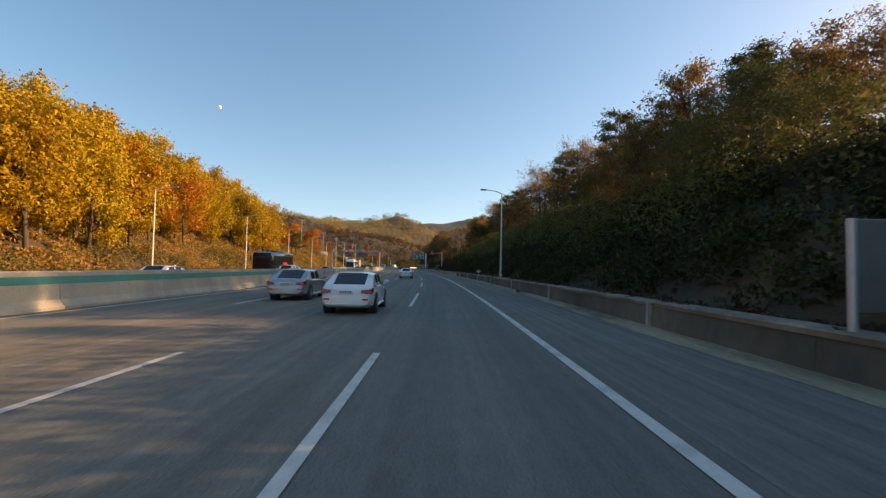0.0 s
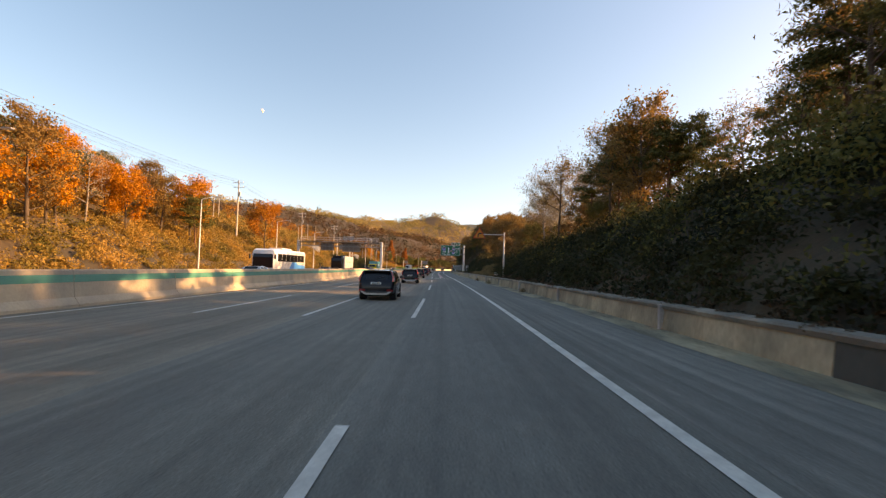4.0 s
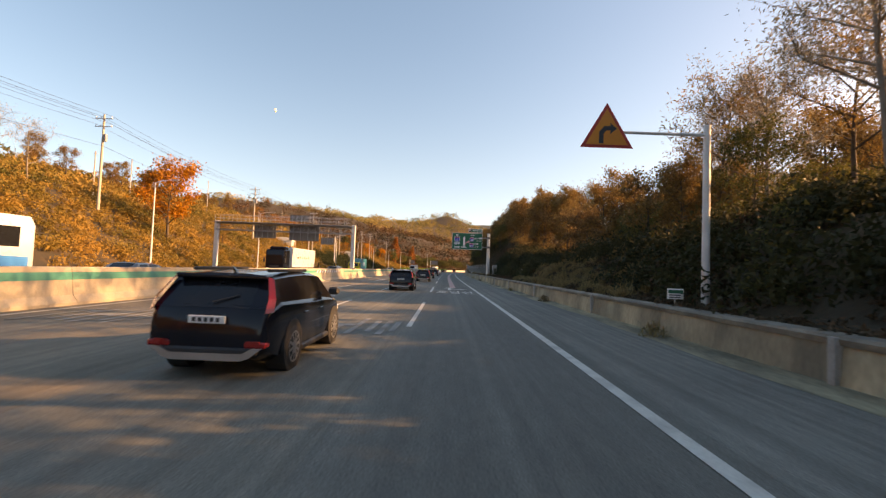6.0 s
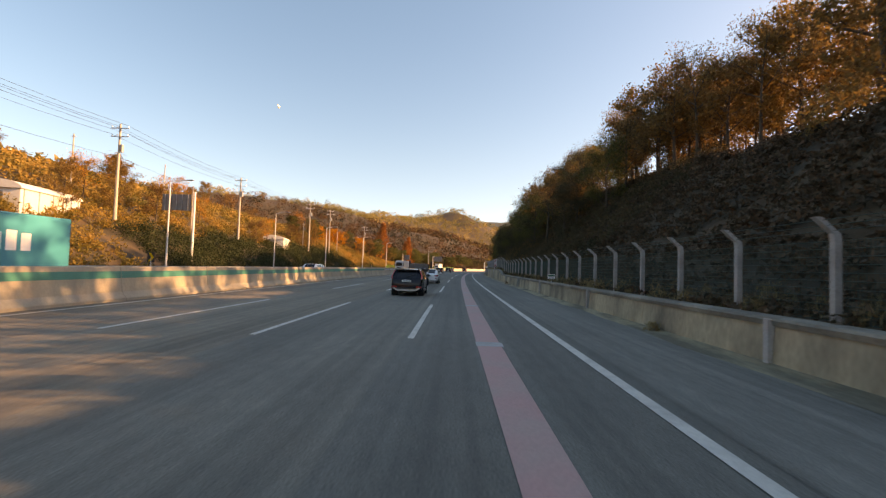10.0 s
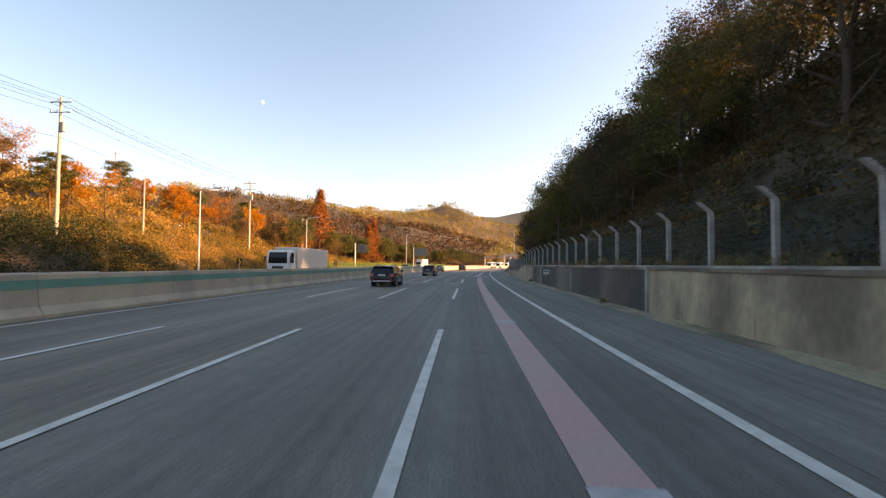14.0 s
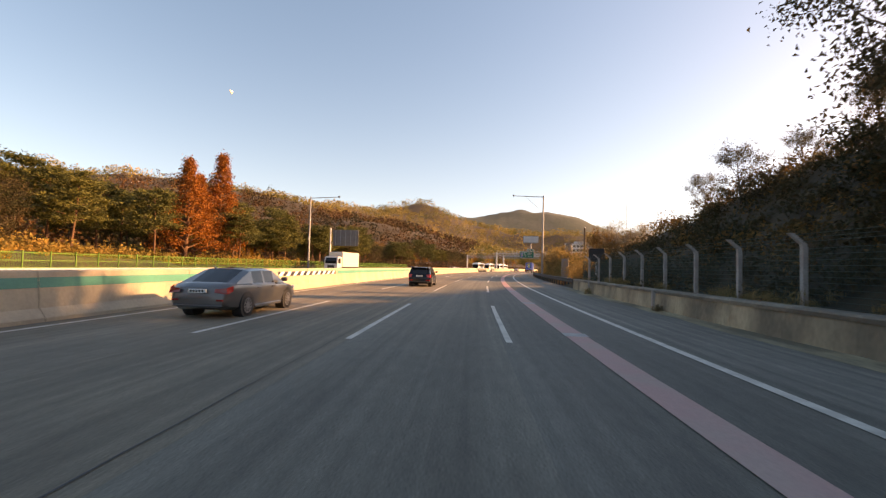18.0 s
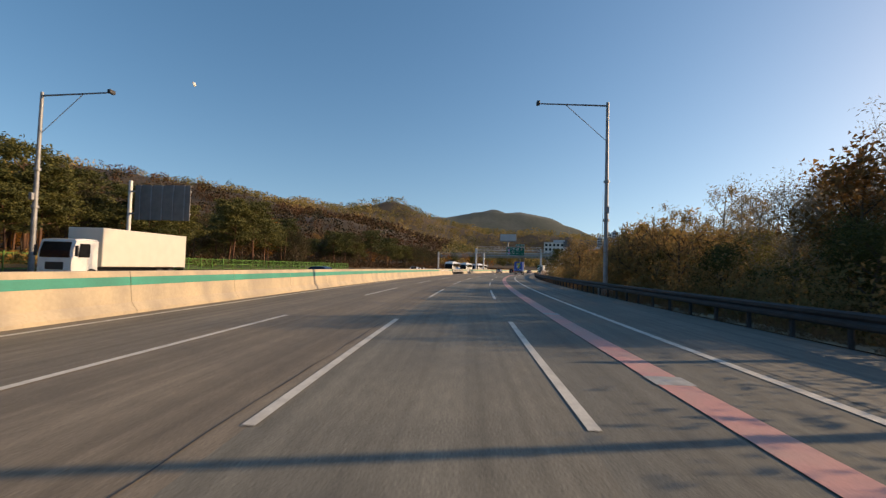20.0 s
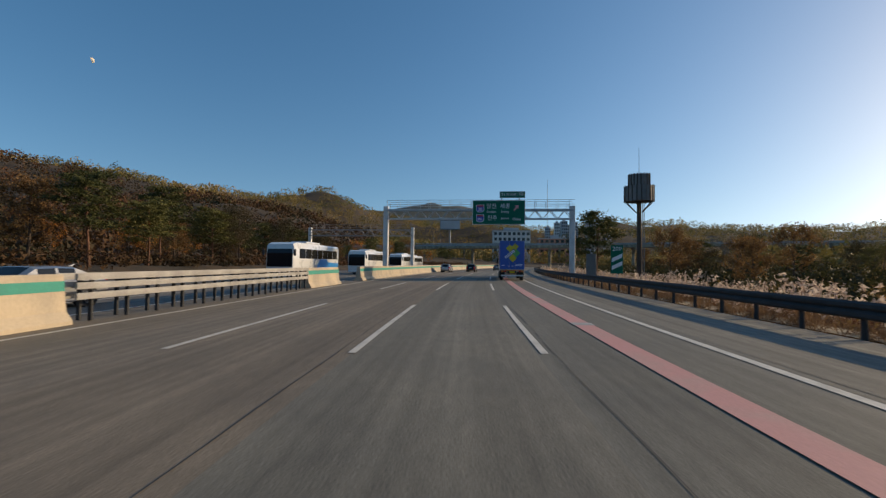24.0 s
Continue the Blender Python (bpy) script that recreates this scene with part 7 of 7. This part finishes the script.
def coach(s, u, label, accent, length=12.0, turn=180.0, color=None):
    """Touring coach, oncoming; s is its front."""
    root = thing("coach", at(s, u, 0.0, turn), label, "coach", "oncoming coaches")
    hw = 1.25
    rings = []
    for y, k, zt, zb in ((-length, 0.95, 3.2, 0.5), (-length + 0.15, 1.0, 3.35, 0.34), (-0.8, 1.0, 3.38, 0.34), (-0.15, 0.98, 3.2, 0.34), (0.0, 0.94, 2.4, 0.36), (0.03, 0.93, 1.2, 0.38), (0.0, 0.92, 0.5, 0.45)):
        h = hw * k
        rings.append([(h * 0.96, y, zb), (h, y, zb + 0.1), (h, y, max(zb + 0.12, zt - 0.25)), (h * 0.88, y, zt), (-h * 0.88, y, zt), (-h, y, max(zb + 0.12, zt - 0.25)), (-h, y, zb + 0.1), (-h * 0.96, y, zb)])
    b = part("body", Geo().loft(rings), color or P_WHITE, root, smooth=40)
    part("windscreen", Geo().add([(-1.12, 0.045, 1.25), (1.12, 0.045, 1.25), (1.12, 0.012, 2.42), (1.05, -0.14, 3.08), (-1.05, -0.14, 3.08), (-1.12, 0.012, 2.42)], [(0, 1, 2, 5), (5, 2, 3, 4)]), GLASS, b)
    for x in (-1, 1):
        xs = x * (hw + 0.006)
        n = 7
        for k in range(n):
            a, c = -1.2 - (length - 1.9) * k / n, -1.2 - (length - 1.9) * (k + 1) / n + 0.06
            part("side_window", Geo().add([(xs, a, 1.98), (xs, c, 1.98), (xs, c, 2.85), (xs, a, 2.85)], [(0, 1, 2, 3)]), GLASS, b)
        part("swoosh", Geo().add([(xs, -length + 0.3, 0.55), (xs, -length * 0.36, 0.55), (xs, -length * 0.44, 1.1), (xs, -length * 0.52, 1.96), (xs, -length * 0.66, 1.96), (xs, -length * 0.72, 1.65), (xs, -length + 0.3, 1.55)], [(0, 1, 2, 3, 4, 5, 6)]), accent, b, "slanted livery panel")
        part("mirror", Geo().box(min(x * 1.3, x * 1.5), 0.05, 2.2, max(x * 1.3, x * 1.5), 0.2, 2.75, bev=0.04), DARK, b)
        part("head_lamp", Geo().box(min(x * 0.65, x * 1.1), 0.0, 0.7, max(x * 0.65, x * 1.1), 0.05, 0.9, bev=0.03), LAMP_CLEAR, b)
    part("roof_unit", Geo().box(-0.8, -length * 0.62, 3.36, 0.8, -length * 0.32, 3.6, bev=0.08), color or P_WHITE, root)
    part("bumper", Geo().box(-1.15, -0.1, 0.34, 1.15, 0.06, 0.6, bev=0.05), color or P_WHITE, b)
    truck_wheels(root, (-2.4, -length + 3.0), hw, 0.48)
    return root


coach(134.5, -22.3, "white coach with a sky-blue slanted livery", P_SKY)
coach(62.5, -25.3, "black touring coach with a red livery panel", P_RED, 11.0, color=P_BLACK)
coach(567.8, -21.6, "white coach with a blue rear livery panel", P_SKY)
coach(590.0, -21.8, "dark-fronted white coach on the opposite road", P_CREAM, 11.0)
coach(612.0, -22.0, "white coach further along the opposite road", P_SILVER, 11.0)
coach(632.0, -25.0, "white and grey coach in the distance", P_SILVER, 11.0)


def pickup(s, u, turn, label):
    root = thing("pickup_truck", at(s, u, 0.0, turn), label, "small lorry", "lorries")
    cab(root, 3.2, 5.0, 0.85, 0.45, 1.95, P_GREY)
    bed = part("cargo_bed", Geo().box(-0.85, 0, 0.78, 0.85, 3.1, 0.86, bev=0.01), STEEL_DULL, root)
    for x in (-1, 1):
        part("side_board", Geo().box(min(x * 0.81, x * 0.86), 0, 0.86, max(x * 0.81, x * 0.86), 3.1, 1.25, bev=0.01), P_GREY, bed)
        part("tail_lamp", Geo().box(min(x * 0.5, x * 0.8), -0.04, 0.58, max(x * 0.5, x * 0.8), 0.0, 0.70), LAMP_RED, root)
    part("tailgate", Geo().box(-0.8, -0.03, 0.86, 0.8, 0.03, 1.25, bev=0.01), P_GREY, bed)
    part("load", Geo().box(-0.7, 0.6, 0.87, 0.7, 2.8, 1.6, bev=0.1), DARK, bed, "dark tarpaulin-covered load")
    part("chassis", Geo().box(-0.35, 0.1, 0.45, 0.35, 4.6, 0.76), DARK, root)
    truck_wheels(root, (0.9, 4.3), 0.85, 0.33)
    return root


pickup(246.0, -5.9, 0.0, "grey pickup lorry with a dark tarpaulin load")

# ---- tower, overpass, buildings, billboard, moon ----
def tower():
    x, y = road(586.5, 14.0)
    root = thing("antenna_tower", pose(float(x), float(y), -1.2), "dark round antenna tower with two drums", "antenna tower")
    part("shaft", Geo().cyl((0, 0, 0), (0, 0, 11.0), 0.30, 0.24, 14), BARK, root, smooth=40)
    for z0, z1, r in ((10.5, 12.3, 1.66), (12.1, 13.7, 1.2)):
        d = part("drum", Geo().cyl((0, 0, z0), (0, 0, z1), r, n=20), SIGN_BACK, root, "rusty brown slatted drum", smooth=40)
        for k in range(20):
            a = k * math.pi / 10
            part("slat", Geo().box(-0.05, -0.05, z0 - 0.05, 0.05, 0.05, z1 + 0.08, m=Matrix.Translation((r * math.cos(a), r * math.sin(a), 0))), BARK_PALE if k % 5 == 0 else BARK, d)
    for k in range(6):
        a = k * math.pi / 3
        part("strut", Geo().cyl((0.35 * math.cos(a), 0.35 * math.sin(a), 9.2), (1.6 * math.cos(a), 1.6 * math.sin(a), 10.4), 0.06, n=6), BARK, root)
    part("ladder", Geo().box(0.5, -0.2, 0, 0.56, -0.14, 10.4).box(0.5, 0.14, 0, 0.56, 0.2, 10.4), STEEL_DULL, root)
    part("mast", Geo().cyl((0, 0, 13.7), (0, 0, 17.0), 0.04, 0.02, 6), STEEL_DULL, root)


tower()


def overpass(name, x0, y0, z0, x1, y1, z1, w=9.0, piers=6):
    a, b = Vector((x0, y0, z0)), Vector((x1, y1, z1))
    d = b - a
    yaw = math.degrees(math.atan2(d.y, d.x))
    root = thing(name, pose(x0, y0, 0, 0, 0, yaw), "long concrete overpass on piers crossing ahead", "overpass", "overpasses")
    ln = math.hypot(d.x, d.y)
    n = 12
    deck, rail_ = Geo(), Geo()
    for k in range(n):
        u0, u1 = ln * k / n, ln * (k + 1) / n
        za, zc = z0 + (z1 - z0) * k / n, z0 + (z1 - z0) * (k + 1) / n
        for g, y_0, y_1, lo, hi in ((deck, -w / 2, w / 2, -1.5, 0.0), (rail_, -w / 2, -w / 2 + 0.3, 0.003, 0.95), (rail_, w / 2 - 0.3, w / 2, 0.003, 0.95)):
            g.add([(u0, y_0, za + lo), (u1, y_0, zc + lo), (u1, y_1, zc + lo), (u0, y_1, za + lo), (u0, y_0, za + hi), (u1, y_0, zc + hi), (u1, y_1, zc + hi), (u0, y_1, za + hi)], [(0, 3, 2, 1), (4, 5, 6, 7), (0, 1, 5, 4), (2, 3, 7, 6)])
    part("deck", deck, CONCRETE_OLD, root)
    part("parapet", rail_, CONCRETE_CAP, root)
    for k in range(piers):
        f = (k + 0.5) / piers
        part("pier", Geo().cyl((ln * f, 0, -3), (ln * f, 0, z0 + (z1 - z0) * f - 1.5), 0.9, n=12), CONCRETE_OLD, root)
        part("pier_cap", Geo().box(ln * f - 0.8, -w * 0.42, z0 + (z1 - z0) * f - 2.5, ln * f + 0.8, w * 0.42, z0 + (z1 - z0) * f - 1.502), CONCRETE_OLD, root)
    for k in range(7):
        f = (k + 0.5) / 7
        part("lamp", Geo().cyl((ln * f, w / 2 - 0.15, z0 + (z1 - z0) * f + 0.9), (ln * f, w / 2 - 0.15, z0 + (z1 - z0) * f + 8), 0.07, n=6).box(ln * f - 0.1, w / 2 - 1.6, z0 + (z1 - z0) * f + 7.9, ln * f + 0.1, w / 2 - 0.1, z0 + (z1 - z0) * f + 8.05), STEEL_DULL, root)
    return root


overpass("overpass", -120.0, 830.0, 11.0, 260.0, 700.0, 15.0, piers=9)
overpass("overpass", -190.0, 930.0, 16.0, 140.0, 905.0, 20.0, piers=8)

WALL_WHITE = mat("wall_white", (0.62, 0.60, 0.56), 0.8, var=0.1, scale=0.2, fine=4, bump=0.1)
WALL_GREY = mat("wall_grey", (0.42, 0.43, 0.44), 0.8, var=0.1, scale=0.2, fine=4, bump=0.1)
WALL_RED = mat("wall_brick", (0.40, 0.20, 0.14), 0.85, var=0.15, scale=0.4, fine=6, bump=0.2)


def block(name, x, y, z, yaw, w, d, h, floors, cols, wall, label, group):
    """Building with its rows of windows on the two seen sides."""
    root = thing(name, pose(x, y, z, 0, 0, yaw), label, "building", group)
    part("wall", Geo().box(-w / 2, 0, -10, w / 2, d, h), wall, root)
    part("roof", Geo().box(-w / 2 - 0.4, -0.4, h, w / 2 + 0.4, d + 0.4, h + 0.8).box(-w * 0.2, d * 0.3, h + 0.8, w * 0.2, d * 0.7, h + 3.6), WALL_GREY, root)
    fh, cw = h / floors, w / cols
    win = Geo().box(-cw * 0.3, -0.06, fh * 0.25, cw * 0.3, 0.05, fh * 0.8).mesh("window", GLASS)
    for i in range(floors):
        for j in range(cols):
            part("window", win, None, root).location = (-w / 2 + (j + 0.5) * cw, 0, i * fh)
    return root


for k, (dx, dy, h, w) in enumerate(((-46, 30, 60, 8), (-37, 10, 66, 8), (-29, 0, 68, 9), (-20, 16, 64, 8), (-11, 4, 67, 8), (-3, 22, 62, 8), (13, 0, 70, 8), (22, 12, 69, 8), (70, 60, 52, 9))):
    block("apartment_tower", 215 + dx, 1200 + dy, 0, -14 + k * 3, w, 12, h, 14, 3, WALL_WHITE if k % 2 else WALL_GREY, "pale high-rise apartment tower in the distance", "apartment towers")
block("office_building", 42, 935, 12, -8, 34, 18, 20, 4, 8, WALL_WHITE, "low white office building beyond the overpass", "office buildings")
block("office_building", 96, 960, 12, -10, 40, 18, 15, 3, 8, WALL_RED, "low red-brick building beyond the overpass", "office buildings")
# long sheds with rounded roofs, half hidden in the scrub of the bank
for s, u, z, ln, h in ((256.5, -50.0, 6.2, 10.0, 2.0), (312.0, -46.5, 5.0, 9.0, 1.8)):
    x, y = road(s, u)
    root = thing("shed", pose(float(x), float(y), z, 0, 0, 22), "long low white shed with a rounded roof on the bank", "shed", "sheds")
    part("wall", Geo().box(-2.4, -ln / 2, -3.0, 2.4, ln / 2, h, bev=0.05), WALL_WHITE, root)
    part("roof", Geo().loft([[(2.6 * math.cos(a), yy, h + 0.9 * math.sin(a)) for a in np.linspace(0, math.pi, 13)] for yy in (-ln / 2 - 0.2, ln / 2 + 0.2)]), WALL_WHITE, root, smooth=40)
    part("door", Geo().box(-0.9, -ln / 2 - 0.04, -0.2, 0.9, -ln / 2 - 0.003, 1.7, bev=0.01), STEEL_DULL, root)
    for k in range(5):
        part("rib", Geo().box(2.4, -ln / 2 + 0.4 + k * (ln - 0.9) / 4, -2.0, 2.46, -ln / 2 + 0.5 + k * (ln - 0.9) / 4, h), STEEL_DULL, root)
root = thing("billboard", pose(-16.0, 926.0, 8.0, 0, 0, -5), "large grey billboard on a single steel column", "billboard")
part("column", Geo().cyl((0, 0, -10), (0, 0, 26), 0.9, 0.8, 12), STEEL_DULL, root, smooth=40)
part("panel", Geo().box(-9, -0.8, 24, 9, 0.8, 32, bev=0.1), SIGN_BACK, root)
part("face", Geo().box(-8.6, -0.86, 24.4, 8.6, -0.81, 31.6), WALL_GREY, root)
part("catwalk", Geo().box(-9, -2.0, 23.6, 9, -0.9, 23.75), STEEL_DULL, root)
root = thing("radio_mast", pose(225.0, 1410.0, 0.0), "very thin tall radio mast far beyond the towers", "radio mast")
part("mast", Geo().cyl((0, 0, 0), (0, 0, 172), 0.6, 0.25, 6), STEEL_DULL, root)
part("base", Geo().box(-3, -3, -2, 3, 3, 3, bev=0.2), CONCRETE_CAP, root)
MOON = mat("moon_rock", (0.55, 0.55, 0.55), 0.95, var=0.3, scale=0.12, fine=0.4, bump=0.0)
me = bpy.data.meshes.new("moon")
bm = bmesh.new()
bmesh.ops.create_icosphere(bm, subdivisions=4, radius=19.0)
# faces away from the sun cut off: the phase is in the shape
bmesh.ops.delete(bm, geom=[f for f in bm.faces if f.normal.dot(sun_way) < 0.12], context="FACES")
bm.to_mesh(me)
bm.free()
me.materials.append(MOON)
moon = new("moon", me)
md = Vector((-math.sin(radians(32.2)) * math.cos(radians(18.3)), math.cos(radians(32.2)) * math.cos(radians(18.3)), math.sin(radians(18.3))))
moon.location = md * 4200 + Vector((-35, 260, 0))
tagged(moon, "pale half-lit daytime moon in the clear sky", "moon")
